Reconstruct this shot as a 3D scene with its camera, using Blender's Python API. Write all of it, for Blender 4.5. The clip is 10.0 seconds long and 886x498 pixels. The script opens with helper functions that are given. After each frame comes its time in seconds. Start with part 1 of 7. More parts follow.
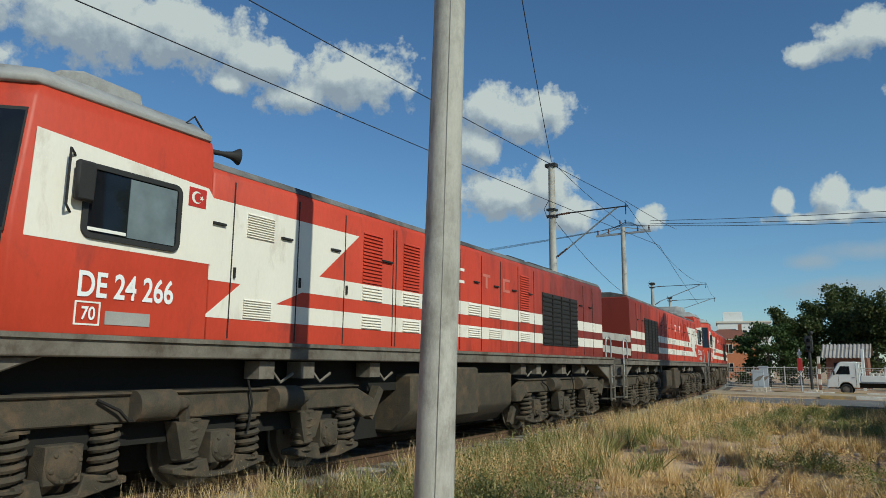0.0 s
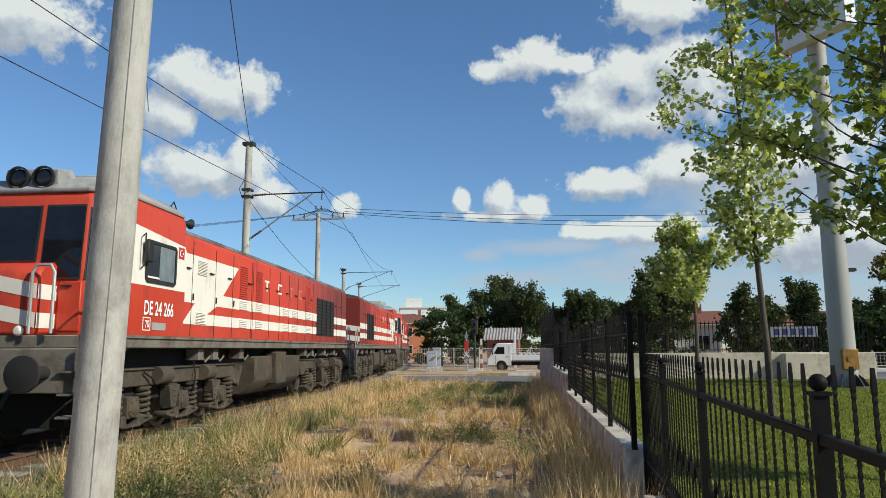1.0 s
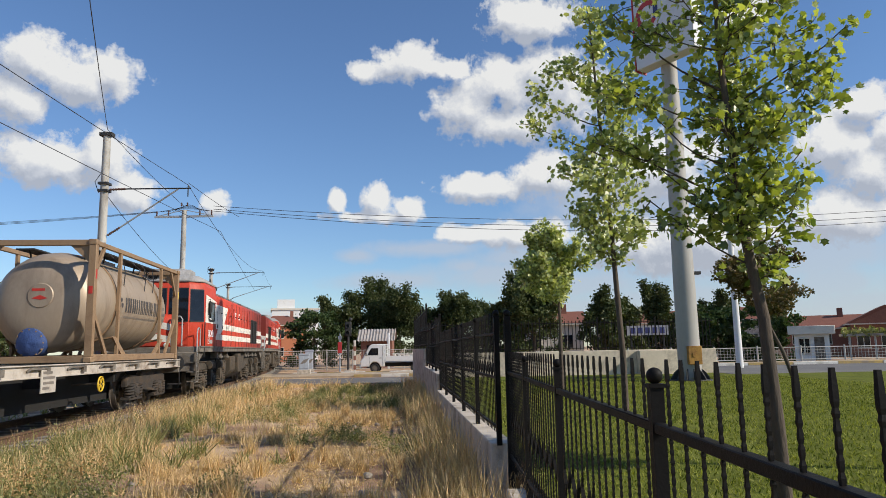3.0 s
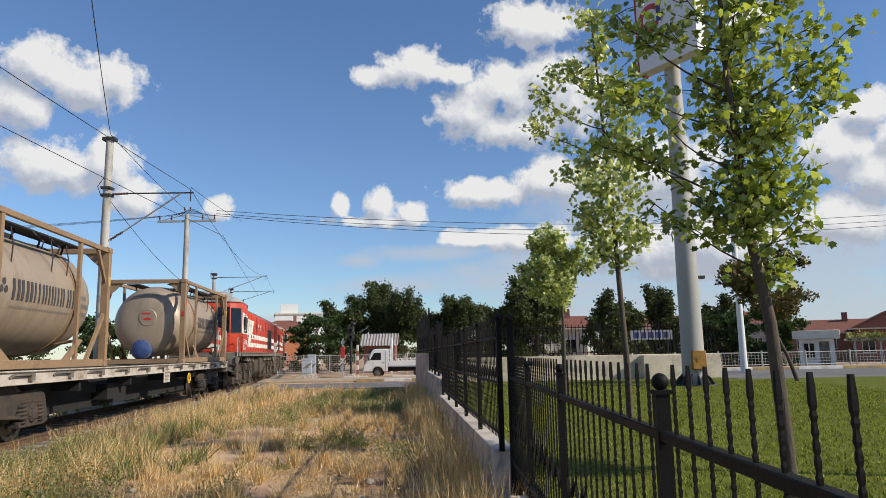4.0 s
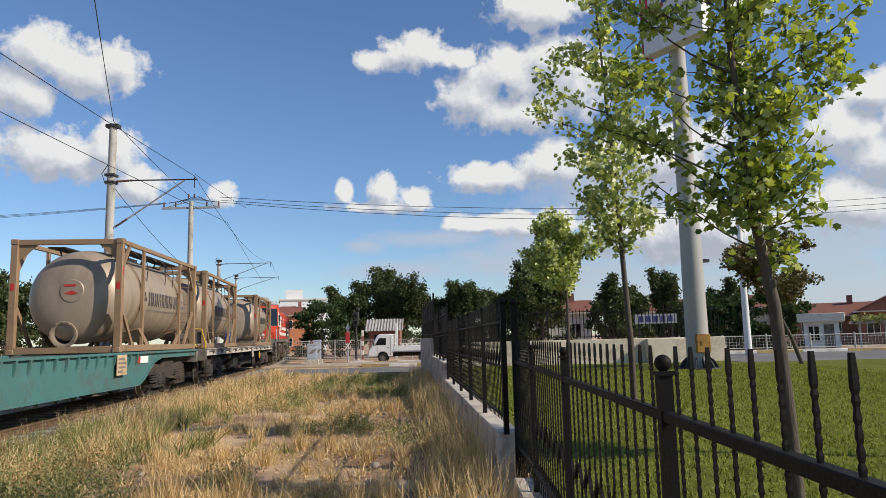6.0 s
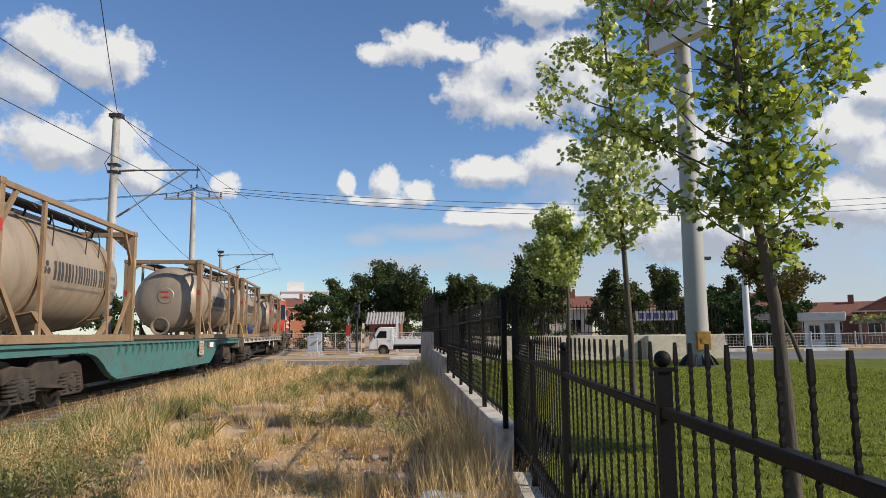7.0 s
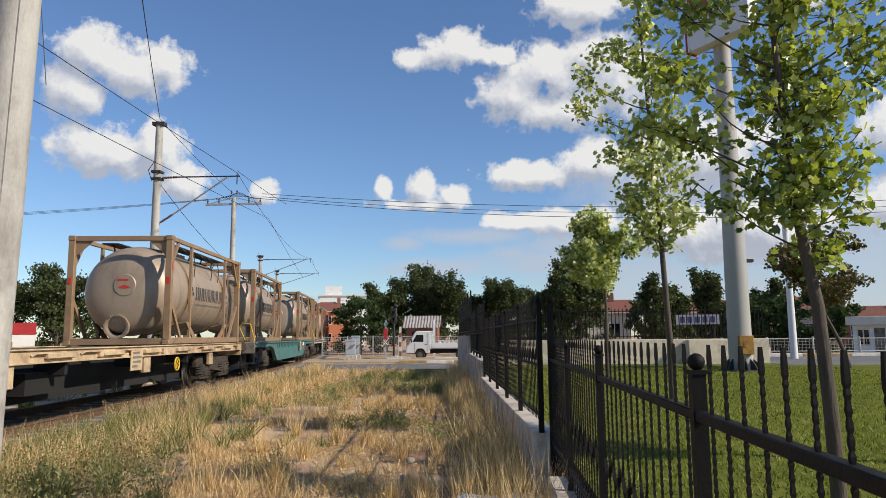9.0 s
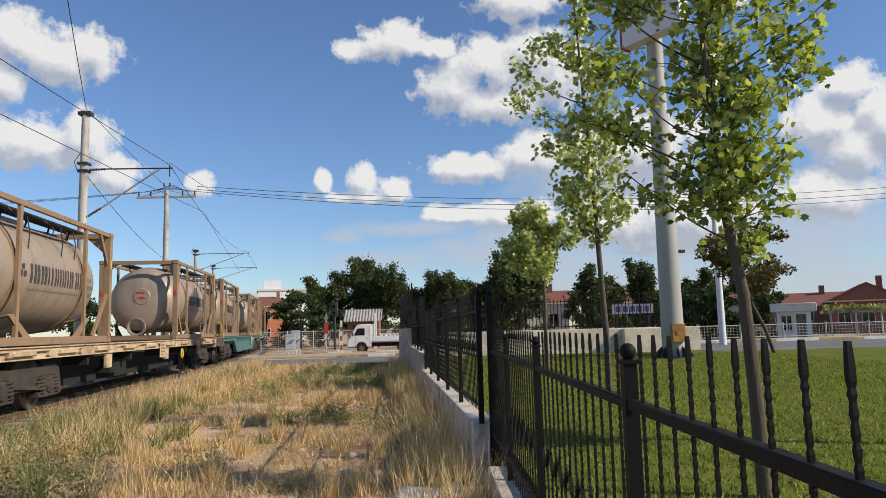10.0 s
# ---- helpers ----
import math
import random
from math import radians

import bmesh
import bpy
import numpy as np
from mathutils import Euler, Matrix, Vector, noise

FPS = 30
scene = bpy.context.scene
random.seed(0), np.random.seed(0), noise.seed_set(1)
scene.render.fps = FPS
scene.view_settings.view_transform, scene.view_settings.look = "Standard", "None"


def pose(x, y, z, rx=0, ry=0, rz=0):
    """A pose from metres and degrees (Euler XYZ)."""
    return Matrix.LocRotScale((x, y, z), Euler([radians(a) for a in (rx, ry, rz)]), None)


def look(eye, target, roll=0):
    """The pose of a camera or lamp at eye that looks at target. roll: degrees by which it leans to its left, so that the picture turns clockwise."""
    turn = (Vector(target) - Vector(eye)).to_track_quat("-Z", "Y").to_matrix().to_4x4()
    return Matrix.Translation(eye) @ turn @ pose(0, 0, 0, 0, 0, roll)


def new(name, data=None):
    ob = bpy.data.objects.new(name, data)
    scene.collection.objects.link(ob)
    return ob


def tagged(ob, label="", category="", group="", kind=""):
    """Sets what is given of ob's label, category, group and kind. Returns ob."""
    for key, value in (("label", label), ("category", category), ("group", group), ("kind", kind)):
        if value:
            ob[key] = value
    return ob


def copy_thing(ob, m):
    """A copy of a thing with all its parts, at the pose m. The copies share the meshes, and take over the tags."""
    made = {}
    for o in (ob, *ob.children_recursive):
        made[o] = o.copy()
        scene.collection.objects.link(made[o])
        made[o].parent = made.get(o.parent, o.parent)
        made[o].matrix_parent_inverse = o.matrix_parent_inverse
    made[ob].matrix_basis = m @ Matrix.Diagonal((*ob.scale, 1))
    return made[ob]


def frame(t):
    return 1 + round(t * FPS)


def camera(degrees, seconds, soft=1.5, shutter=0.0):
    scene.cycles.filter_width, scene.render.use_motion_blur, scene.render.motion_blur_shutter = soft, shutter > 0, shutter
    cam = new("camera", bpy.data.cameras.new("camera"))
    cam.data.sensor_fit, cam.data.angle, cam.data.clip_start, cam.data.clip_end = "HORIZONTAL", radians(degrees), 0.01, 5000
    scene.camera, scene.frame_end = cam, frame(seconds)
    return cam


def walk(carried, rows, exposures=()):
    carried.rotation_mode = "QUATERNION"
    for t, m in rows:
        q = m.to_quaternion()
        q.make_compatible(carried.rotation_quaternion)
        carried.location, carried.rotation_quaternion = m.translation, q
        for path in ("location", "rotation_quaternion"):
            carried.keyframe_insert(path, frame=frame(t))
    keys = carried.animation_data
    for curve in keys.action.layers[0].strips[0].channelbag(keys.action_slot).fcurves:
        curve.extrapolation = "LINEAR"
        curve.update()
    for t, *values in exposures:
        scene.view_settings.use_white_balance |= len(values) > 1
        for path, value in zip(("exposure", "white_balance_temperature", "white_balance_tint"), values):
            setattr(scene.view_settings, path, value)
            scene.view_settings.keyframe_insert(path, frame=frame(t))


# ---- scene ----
cam = camera(65.4, 10.0, soft=0.6)
PATH = [
    (0, (0.130, 0.620, 1.540), (-1.018, 2.224, 1.871), 0.5),
    (0.5, (0.125, 0.721, 1.529), (-0.414, 2.622, 1.841), -0.2),
    (1, (0.136, 0.714, 1.542), (-0.221, 2.661, 1.829), -0.3),
    (1.5, (0.156, 0.735, 1.542), (-0.063, 2.694, 1.882), -1.8),
    (2, (0.157, 0.699, 1.546), (0.007, 2.665, 1.881), -0.9),
    (2.5, (0.153, 0.682, 1.543), (-0.009, 2.652, 1.847), -0.7),
    (3, (0.173, 0.697, 1.537), (0.174, 2.676, 1.823), -1.1),
    (4.5, (0.189, 0.778, 1.538), (0.178, 2.755, 1.842), -1.1),
    (5, (0.19, 0.773, 1.535), (0.189, 2.752, 1.822), -1.3),
    (5.5, (0.19, 0.764, 1.533), (0.17, 2.746, 1.804), -1.6),
    (7, (0.19, 0.752, 1.529), (0.164, 2.737, 1.769), -0.6),
    (7.5, (0.191, 0.769, 1.531), (0.142, 2.755, 1.766), 0.1),
    (8, (0.199, 0.729, 1.521), (0.059, 2.713, 1.728), -1.1),
    (8.5, (0.208, 0.712, 1.521), (0.073, 2.693, 1.768), -2.1),
    (9, (0.211, 0.747, 1.523), (0.079, 2.726, 1.775), -0.5),
    (9.5, (0.222, 0.738, 1.518), (0.234, 2.725, 1.749), -0.7),
    (10, (0.227, 0.762, 1.527), (0.265, 2.748, 1.755), -1.5),
]
walk(cam, [(t, look(eye, goal, roll)) for t, eye, goal, roll in PATH],
     exposures=((0, -0.5, 6000, -6), (0.5, -0.27, 6150, -2), (1.5, 0.0, 6300, 4), (3, 0.02, 6450, 9), (10, 0.02, 6500, 10)))

# ---- world, sun ----
SUN_AZ, SUN_EL = math.atan2(1.0, -0.32), radians(34)   # from +y towards +x


def put(tree, node, slot, value):
    """Link a socket or set a value."""
    if isinstance(value, bpy.types.NodeSocket):
        tree.links.new(value, node.inputs[slot])
    elif value is not None:
        node.inputs[slot].default_value = value


def mth(tree, op, a, b=None, c=None, clamp=False):
    n = tree.nodes.new("ShaderNodeMath")
    n.operation, n.use_clamp = op, clamp
    for i, v in enumerate((a, b, c)):
        put(tree, n, i, v)
    return n.outputs[0]


def vmath(tree, op, a, b=None):
    n = tree.nodes.new("ShaderNodeVectorMath")
    n.operation = op
    put(tree, n, 0, a)
    put(tree, n, 1, b)
    return n.outputs["Value"] if op in ("LENGTH", "DISTANCE", "DOT_PRODUCT") else n.outputs[0]


def ramp(tree, fac, stops):
    n = tree.nodes.new("ShaderNodeValToRGB")
    while len(n.color_ramp.elements) < len(stops):
        n.color_ramp.elements.new(0.5)
    for e, (p, c) in zip(n.color_ramp.elements, stops):
        e.position = p
        e.color = (c, c, c, 1) if isinstance(c, (int, float)) else (*c, 1)
    put(tree, n, 0, fac)
    return n.outputs[0]


def mixc(tree, fac, a, b, blend="MIX"):
    n = tree.nodes.new("ShaderNodeMix")
    n.data_type, n.blend_type = "RGBA", blend
    put(tree, n, 0, fac)
    for i, v in ((6, a), (7, b)):
        put(tree, n, i, (*v, 1) if isinstance(v, tuple) and len(v) == 3 else v)
    return n.outputs[2]


def noise_tex(tree, vec, scale, detail=4.0, rough=0.55, dist=0.0):
    n = tree.nodes.new("ShaderNodeTexNoise")
    put(tree, n, "Vector", vec)
    n.inputs["Scale"].default_value, n.inputs["Detail"].default_value = scale, detail
    n.inputs["Roughness"].default_value, n.inputs["Distortion"].default_value = rough, dist
    return n


# cumulus clouds: azimuth (right of +y) and height above the horizon in degrees, half width, half height
CLOUDS_A = ((-31.8, 20.9, 2.5, 1.8), (-28.3, 20.0, 3.4, 1.5), (-26.2, 21.0, 1.3, 1.1), (-32.7, 18.2, 2.0, 1.6), (-29.9, 13.8, 4.1, 1.8), (-26.7, 14.5, 2.1, 1.7), (-24.6, 12.2, 1.9, 1.3),
            (-18.6, 11.8, 0.9, 0.8), (8.4, 26.1, 3.1, 1.4), (6.4, 26.7, 1.8, 1.1), (-2.6, 23.4, 2.6, 1.2), (-6.3, 22.7, 1.5, 0.7), (1.4, 22.7, 1.4, 0.7), (9.1, 22.2, 2.6, 1.8),
            (5.7, 21.2, 3.6, 2.0), (2.7, 19.6, 3.4, 1.9), (5.8, 18.3, 4.1, 1.6), (11.2, 20.2, 2.2, 2.6), (-8.8, 12.2, 0.7, 0.9), (-5.6, 12.1, 1.2, 1.4), (-2.9, 11.6, 1.4, 1.1),
            (-5.8, 10.9, 3.9, 0.4), (4.2, 13.2, 4.1, 1.0), (8.8, 13.9, 2.7, 1.7), (2.4, 9.5, 2.8, 0.7), (7.6, 9.1, 3.5, 1.1), (32.6, 16.5, 1.5, 1.2), (30.6, 14.0, 2.4, 1.9), (32.7, 11.9, 2.0, 1.8), (30.8, 8.9, 3.3, 1.8), (17.2, 13.8, 4.7, 2.7), (20.7, 8.2, 4.9, 2.4), (15.5, 8.1, 3.9, 2.0),
            (25.3, 24.3, 1.3, 0.9), (34.7, 13.9, 1.9, 2.3), (-64.9, 24.8, 8.3, 2.4), (-57.8, 24.9, 4.7, 2.2), (-51.0, 23.8, 3.4, 1.4), (-44.3, 23.3, 4.7, 2.0), (-47.6, 21.5, 2.6, 1.2),
            (-53.6, 21.8, 1.2, 0.7), (-74.0, 21.3, 4.0, 2.5))
# thin grey sheets low over the horizon
CLOUDS_B = ((5.4, 6.0, 7.8, 1.2), (10.9, 4.9, 7.2, 1.5), (24.9, 5.7, 8.5, 1.9), (29.6, 4.1, 5.6, 1.6), (-4.0, 5.6, 5.6, 0.8), (-14.1, 2.9, 1.8, 0.5), (7.3, 7.4, 5.5, 0.9),
            (-1.2, 8.3, 5.6, 0.7), (13.9, 11.4, 7.0, 2.7), (-7.2, 7.7, 1.8, 0.6), (1.9, 6.7, 2.0, 0.8), (21, 3, 8, 2), (31, 2.6, 8, 2.2), (13, 3.2, 7, 1.4), (29, 6.5, 8, 2.6),
            (60, 20, 9, 5), (100, 24, 14, 6), (150, 20, 16, 6), (-110, 22, 14, 5))


def cloud_group(name, clouds):
    g = bpy.data.node_groups.new(name, "ShaderNodeTree")
    g.interface.new_socket("Vector", in_out="INPUT", socket_type="NodeSocketVector")
    g.interface.new_socket("Density", in_out="OUTPUT", socket_type="NodeSocketFloat")
    gi, go = g.nodes.new("NodeGroupInput"), g.nodes.new("NodeGroupOutput")
    v = gi.outputs[0]
    best = None
    for az, el, rx, rz in clouds:
        rx, rz = rx * 1.25, rz * 1.3
        a, e = radians(az), radians(el)
        d = Vector((math.sin(a) * math.cos(e), math.cos(a) * math.cos(e), math.sin(e)))
        m = g.nodes.new("ShaderNodeMapping")
        m.vector_type = "TEXTURE"
        m.inputs["Location"].default_value = d
        m.inputs["Rotation"].default_value = (0, 0, -a)
        m.inputs["Scale"].default_value = (radians(rx), 0.5, radians(rz))
        g.links.new(v, m.inputs["Vector"])
        val = mth(g, "SUBTRACT", 1.0, vmath(g, "LENGTH", m.outputs[0]))
        best = val if best is None else mth(g, "SMOOTH_MAX", best, val, 0.25)
    g.links.new(best, go.inputs[0])
    return g


def sky_world():
    w = bpy.data.worlds.new("sky")
    scene.world = w
    w.use_nodes = True
    t = w.node_tree
    t.nodes.clear()
    out, bg = t.nodes.new("ShaderNodeOutputWorld"), t.nodes.new("ShaderNodeBackground")
    sky = t.nodes.new("ShaderNodeTexSky")
    sky.sky_type, sky.sun_disc = "NISHITA", False
    sky.sun_elevation, sky.sun_rotation = SUN_EL, SUN_AZ
    sky.air_density, sky.dust_density, sky.ozone_density = 1.1, 0.1, 2.2
    tc = t.nodes.new("ShaderNodeTexCoord")
    d = tc.outputs["Generated"]
    heaps, sheets = cloud_group("cloud_heaps", CLOUDS_A), cloud_group("cloud_sheets", CLOUDS_B)

    def field_of(grp, p):
        k = t.nodes.new("ShaderNodeGroup")
        k.node_tree = grp
        t.links.new(p, k.inputs[0])
        return k.outputs[0]

    def density(shift):
        p = vmath(t, "ADD", d, shift)
        a = shape = field_of(heaps, p)
        for scale, detail, gain in ((10, 4, 1.3), (42, 9, 1.55)):
            n = noise_tex(t, p, scale, detail, 0.64)
            a = mth(t, "MULTIPLY_ADD", mth(t, "SUBTRACT", n.outputs["Fac"], 0.5), gain, a)
        puff = t.nodes.new("ShaderNodeTexVoronoi")
        puff.feature = "SMOOTH_F1"
        puff.inputs["Scale"].default_value = 40
        put(t, puff, "Vector", p)
        return mth(t, "MULTIPLY_ADD", mth(t, "SUBTRACT", 0.45, puff.outputs["Distance"]), 0.4, a), shape

    here, shape = density((0, 0, 0))
    beyond, shape_up = density((0.012, -0.001, 0.022))
    lit = mth(t, "MULTIPLY_ADD", mth(t, "SUBTRACT", here, beyond), 0.7, mth(t, "MULTIPLY", mth(t, "SUBTRACT", shape, shape_up), 0.5))
    tone = ramp(t, mth(t, "MULTIPLY_ADD", lit, 0.72, 0.44), ((0.2, (4.0, 4.3, 5.0)), (0.46, (5.6, 5.8, 6.3)), (0.72, (7.9, 7.8, 7.6))))
    mask = mth(t, "MULTIPLY", ramp(t, here, ((0.0, 0.0), (0.15, 0.5), (0.36, 1.0))), 0.95)
    thin = mth(t, "MULTIPLY_ADD", mth(t, "SUBTRACT", noise_tex(t, d, 16, 7, 0.62).outputs["Fac"], 0.5), 1.3, field_of(sheets, d))
    veil = mth(t, "MULTIPLY", ramp(t, thin, ((0.0, 0.0), (0.7, 1.0))), 0.7)
    blue = mixc(t, 1.0, sky.outputs[0], (0.82, 0.97, 1.20), "MULTIPLY")
    t.links.new(mixc(t, mask, mixc(t, veil, blue, (4.7, 5.1, 5.9)), tone), bg.inputs[0])
    bg.inputs[1].default_value = 0.106
    t.links.new(bg.outputs[0], out.inputs[0])


sky_world()
sun = new("sun", bpy.data.lights.new("sun", "SUN"))
sun.data.energy, sun.data.angle, sun.data.color = 5.0, radians(0.53), (1.0, 0.90, 0.76)
sun.matrix_world = look((math.sin(SUN_AZ) * 60, math.cos(SUN_AZ) * 60, 60 * math.tan(SUN_EL)), (0, 0, 0))

# ---- mesh and material helpers ----
class Mesh:
    """Gathers vertices and faces of one part."""

    def __init__(self):
        self.v, self.f = [], []

    def add(self, vs, fs):
        n = len(self.v)
        self.v.extend(tuple(p) for p in vs)
        self.f.extend(tuple(i + n for i in f) for f in fs)
        return self

    def box(self, x0, x1, y0, y1, z0, z1, m=None):
        vs = [Vector((x, y, z)) for z in (z0, z1) for x, y in ((x0, y0), (x1, y0), (x1, y1), (x0, y1))]
        if m:
            vs = [m @ p for p in vs]
        return self.add(vs, ((3, 2, 1, 0), (4, 5, 6, 7), (0, 1, 5, 4), (1, 2, 6, 5), (2, 3, 7, 6), (3, 0, 4, 7)))

    def bar(self, p, q, w, h=None, up=(0, 0, 1)):
        """A square bar from p to q, w wide and h high."""
        p, q, h = Vector(p), Vector(q), h or w
        y = (q - p).normalized()
        x = y.cross(Vector(up))
        x = x.normalized() if x.length > 1e-4 else Vector((1, 0, 0))
        z = x.cross(y)
        vs = [c + x * a * w / 2 + z * b * h / 2 for c in (p, q) for a, b in ((-1, -1), (1, -1), (1, 1), (-1, 1))]
        return self.add(vs, ((0, 1, 2, 3), (7, 6, 5, 4), (4, 5, 1, 0), (5, 6, 2, 1), (6, 7, 3, 2), (7, 4, 0, 3)))

    def tube(self, pts, r, n=6, caps=True):
        """A round tube along pts; r is one radius or one for each point."""
        pts = [Vector(p) for p in pts]
        rs = list(r) if isinstance(r, (list, tuple)) else [r] * len(pts)
        rings, x = [], None
        for i, p in enumerate(pts):
            d = (pts[min(i + 1, len(pts) - 1)] - pts[max(i - 1, 0)]).normalized()
            if x is None:
                x = d.orthogonal().normalized()
            x = x - d * x.dot(d)
            x = x.normalized() if x.length > 1e-5 else d.orthogonal().normalized()
            y = d.cross(x)
            rings.append([p + (x * math.cos(a) + y * math.sin(a)) * rs[i] for a in (2 * math.pi * k / n for k in range(n))])
        fs = [(i * n + k, i * n + (k + 1) % n, (i + 1) * n + (k + 1) % n, (i + 1) * n + k) for i in range(len(pts) - 1) for k in range(n)]
        if caps:
            fs += [tuple(range(n))[::-1], tuple((len(pts) - 1) * n + k for k in range(n))]
        return self.add([p for ring in rings for p in ring], fs)

    def lathe(self, prof, n=24, m=None, sweep=2 * math.pi):
        """Turns (radius, height) points round z, then places them by m."""
        vs = [Vector((r * math.cos(sweep * k / n), r * math.sin(sweep * k / n), z)) for r, z in prof for k in range(n)]
        if m:
            vs = [m @ p for p in vs]
        fs = [(i * n + k, i * n + (k + 1) % n, (i + 1) * n + (k + 1) % n, (i + 1) * n + k) for i in range(len(prof) - 1) for k in range(n)]
        return self.add(vs, fs)

    def prism(self, poly, lo, hi, axis="x"):
        """A flat outline pushed along an axis: (y, z) for x, (x, z) for y, (x, y) for z."""
        put3 = {"x": lambda a, b, c: (c, a, b), "y": lambda a, b, c: (a, c, b), "z": lambda a, b, c: (a, b, c)}[axis]
        n = len(poly)
        area = sum(poly[i][0] * poly[(i + 1) % n][1] - poly[(i + 1) % n][0] * poly[i][1] for i in range(n))
        if (area < 0) != (axis == "y"):
            poly = poly[::-1]
        vs = [put3(a, b, c) for c in (lo, hi) for a, b in poly]
        fs = [tuple(range(n))[::-1], tuple(range(n, 2 * n))] + [(i, (i + 1) % n, n + (i + 1) % n, n + i) for i in range(n)]
        return self.add(vs, fs)

    def ball(self, c, r, n=12, k=8, sz=1.0):
        prof = [(max(r * math.sin(math.pi * i / k), 0.0005), -r * sz * math.cos(math.pi * i / k)) for i in range(k + 1)]
        return self.lathe(prof, n, Matrix.Translation(c))

    def data(self, name, material=None, smooth=40, bevel=0.0):
        me = bpy.data.meshes.new(name)
        me.from_pydata(self.v, [], self.f)
        if bevel:
            bm = bmesh.new()
            bm.from_mesh(me)
            es = [e for e in bm.edges if len(e.link_faces) == 2 and e.calc_face_angle(0) > 0.6]
            bmesh.ops.bevel(bm, geom=es, offset=bevel, segments=1, affect="EDGES", clamp_overlap=True)
            bm.to_mesh(me)
            bm.free()
        if smooth:
            me.shade_smooth()
            me.set_sharp_from_angle(angle=radians(smooth))
        if material:
            me.materials.append(material)
        return me


def part(name, mesh, material, parent=None, label="", at=None, smooth=40, bevel=0.0, kind=""):
    """One mesh object, under a thing or a part if given."""
    me = mesh.data(name, material, smooth, bevel) if isinstance(mesh, Mesh) else mesh
    ob = new(name, me)
    if parent:
        ob.parent = parent
    if at is not None:
        ob.matrix_basis = at
    return tagged(ob, label, kind=kind)


def pieces(name, mesh, material, parent, smooth=40, bevel=0.0):
    """Every loose piece of a mesh as a part of its own."""
    root = list(range(len(mesh.v)))

    def find(i):
        while root[i] != i:
            root[i] = root[root[i]]
            i = root[i]
        return i

    for f in mesh.f:
        for i in f[1:]:
            root[find(i)] = find(f[0])
    groups = {}
    for f in mesh.f:
        groups.setdefault(find(f[0]), []).append(f)
    for fs in groups.values():
        used = sorted({i for f in fs for i in f})
        at = {i: k for k, i in enumerate(used)}
        part(name, Mesh().add([mesh.v[i] for i in used], [[at[i] for i in f] for f in fs]), material, parent, smooth=smooth, bevel=bevel)


def thing(name, label, category, group="", at=None, kind=""):
    ob = tagged(new(name), label, category, group, kind)
    if at is not None:
        ob.matrix_basis = at
    return ob


def material(name, base, rough=0.7, metal=0.0, vary=0.25, scale=3.0, fine=40.0, bump=0.15, dirt=None, dirt_amount=0.0,
             dirt_scale=1.2, per_object=0.0, per_island=0.0, spec=0.5, stretch=(1, 1, 1), coat=0.0):
    """A surface: base colour, broad and fine variation, dirt in patches, fine relief."""
    m = bpy.data.materials.new(name)
    m.use_nodes = True
    t = m.node_tree
    b = t.nodes["Principled BSDF"]
    tc = t.nodes.new("ShaderNodeTexCoord")
    mp = t.nodes.new("ShaderNodeMapping")
    mp.inputs["Scale"].default_value = stretch
    t.links.new(tc.outputs["Object"], mp.inputs["Vector"])
    v = mp.outputs[0]
    broad, small = noise_tex(t, v, scale, 5, 0.6), noise_tex(t, v, fine, 4, 0.65)
    dark, light = tuple(c * (1 - vary) for c in base), tuple(min(c * (1 + vary), 0.95) for c in base)
    col = ramp(t, mth(t, "MULTIPLY_ADD", small.outputs["Fac"], 0.4, mth(t, "MULTIPLY", broad.outputs["Fac"], 0.6)), ((0.3, dark), (0.7, light)))
    rg = mth(t, "MULTIPLY_ADD", broad.outputs["Fac"], 0.25, rough - 0.12, clamp=True)
    if dirt:
        dn = noise_tex(t, v, dirt_scale, 8, 0.7, 0.3)
        mask = ramp(t, dn.outputs["Fac"], ((max(0.62 - dirt_amount * 0.4, 0.0), 0.0), (0.78 - dirt_amount * 0.3, 1.0)))
        mask = mth(t, "MULTIPLY", mask, min(0.45 + dirt_amount, 1.0))
        col = mixc(t, mask, col, dirt)
        rg = mth(t, "MULTIPLY_ADD", mask, 0.25, rg, clamp=True)
    if per_object or per_island:
        src = t.nodes.new("ShaderNodeObjectInfo").outputs["Random"] if per_object else t.nodes.new("ShaderNodeNewGeometry").outputs["Random Per Island"]
        k = per_object or per_island
        hsv = t.nodes.new("ShaderNodeHueSaturation")
        put(t, hsv, "Value", mth(t, "MULTIPLY_ADD", src, 2 * k, 1 - k))
        put(t, hsv, "Hue", mth(t, "MULTIPLY_ADD", src, 0.05 * k, 0.5 - 0.025 * k))
        put(t, hsv, "Color", col)
        col = hsv.outputs[0]
    t.links.new(col, b.inputs["Base Color"])
    t.links.new(rg, b.inputs["Roughness"])
    b.inputs["Metallic"].default_value, b.inputs["Specular IOR Level"].default_value = metal, spec
    b.inputs["Coat Weight"].default_value = coat
    if bump:
        bp = t.nodes.new("ShaderNodeBump")
        bp.inputs["Strength"].default_value, bp.inputs["Distance"].default_value = bump, 0.02
        put(t, bp, "Height", mth(t, "MULTIPLY_ADD", small.outputs["Fac"], 0.6, broad.outputs["Fac"]))
        t.links.new(bp.outputs[0], b.inputs["Normal"])
    return m


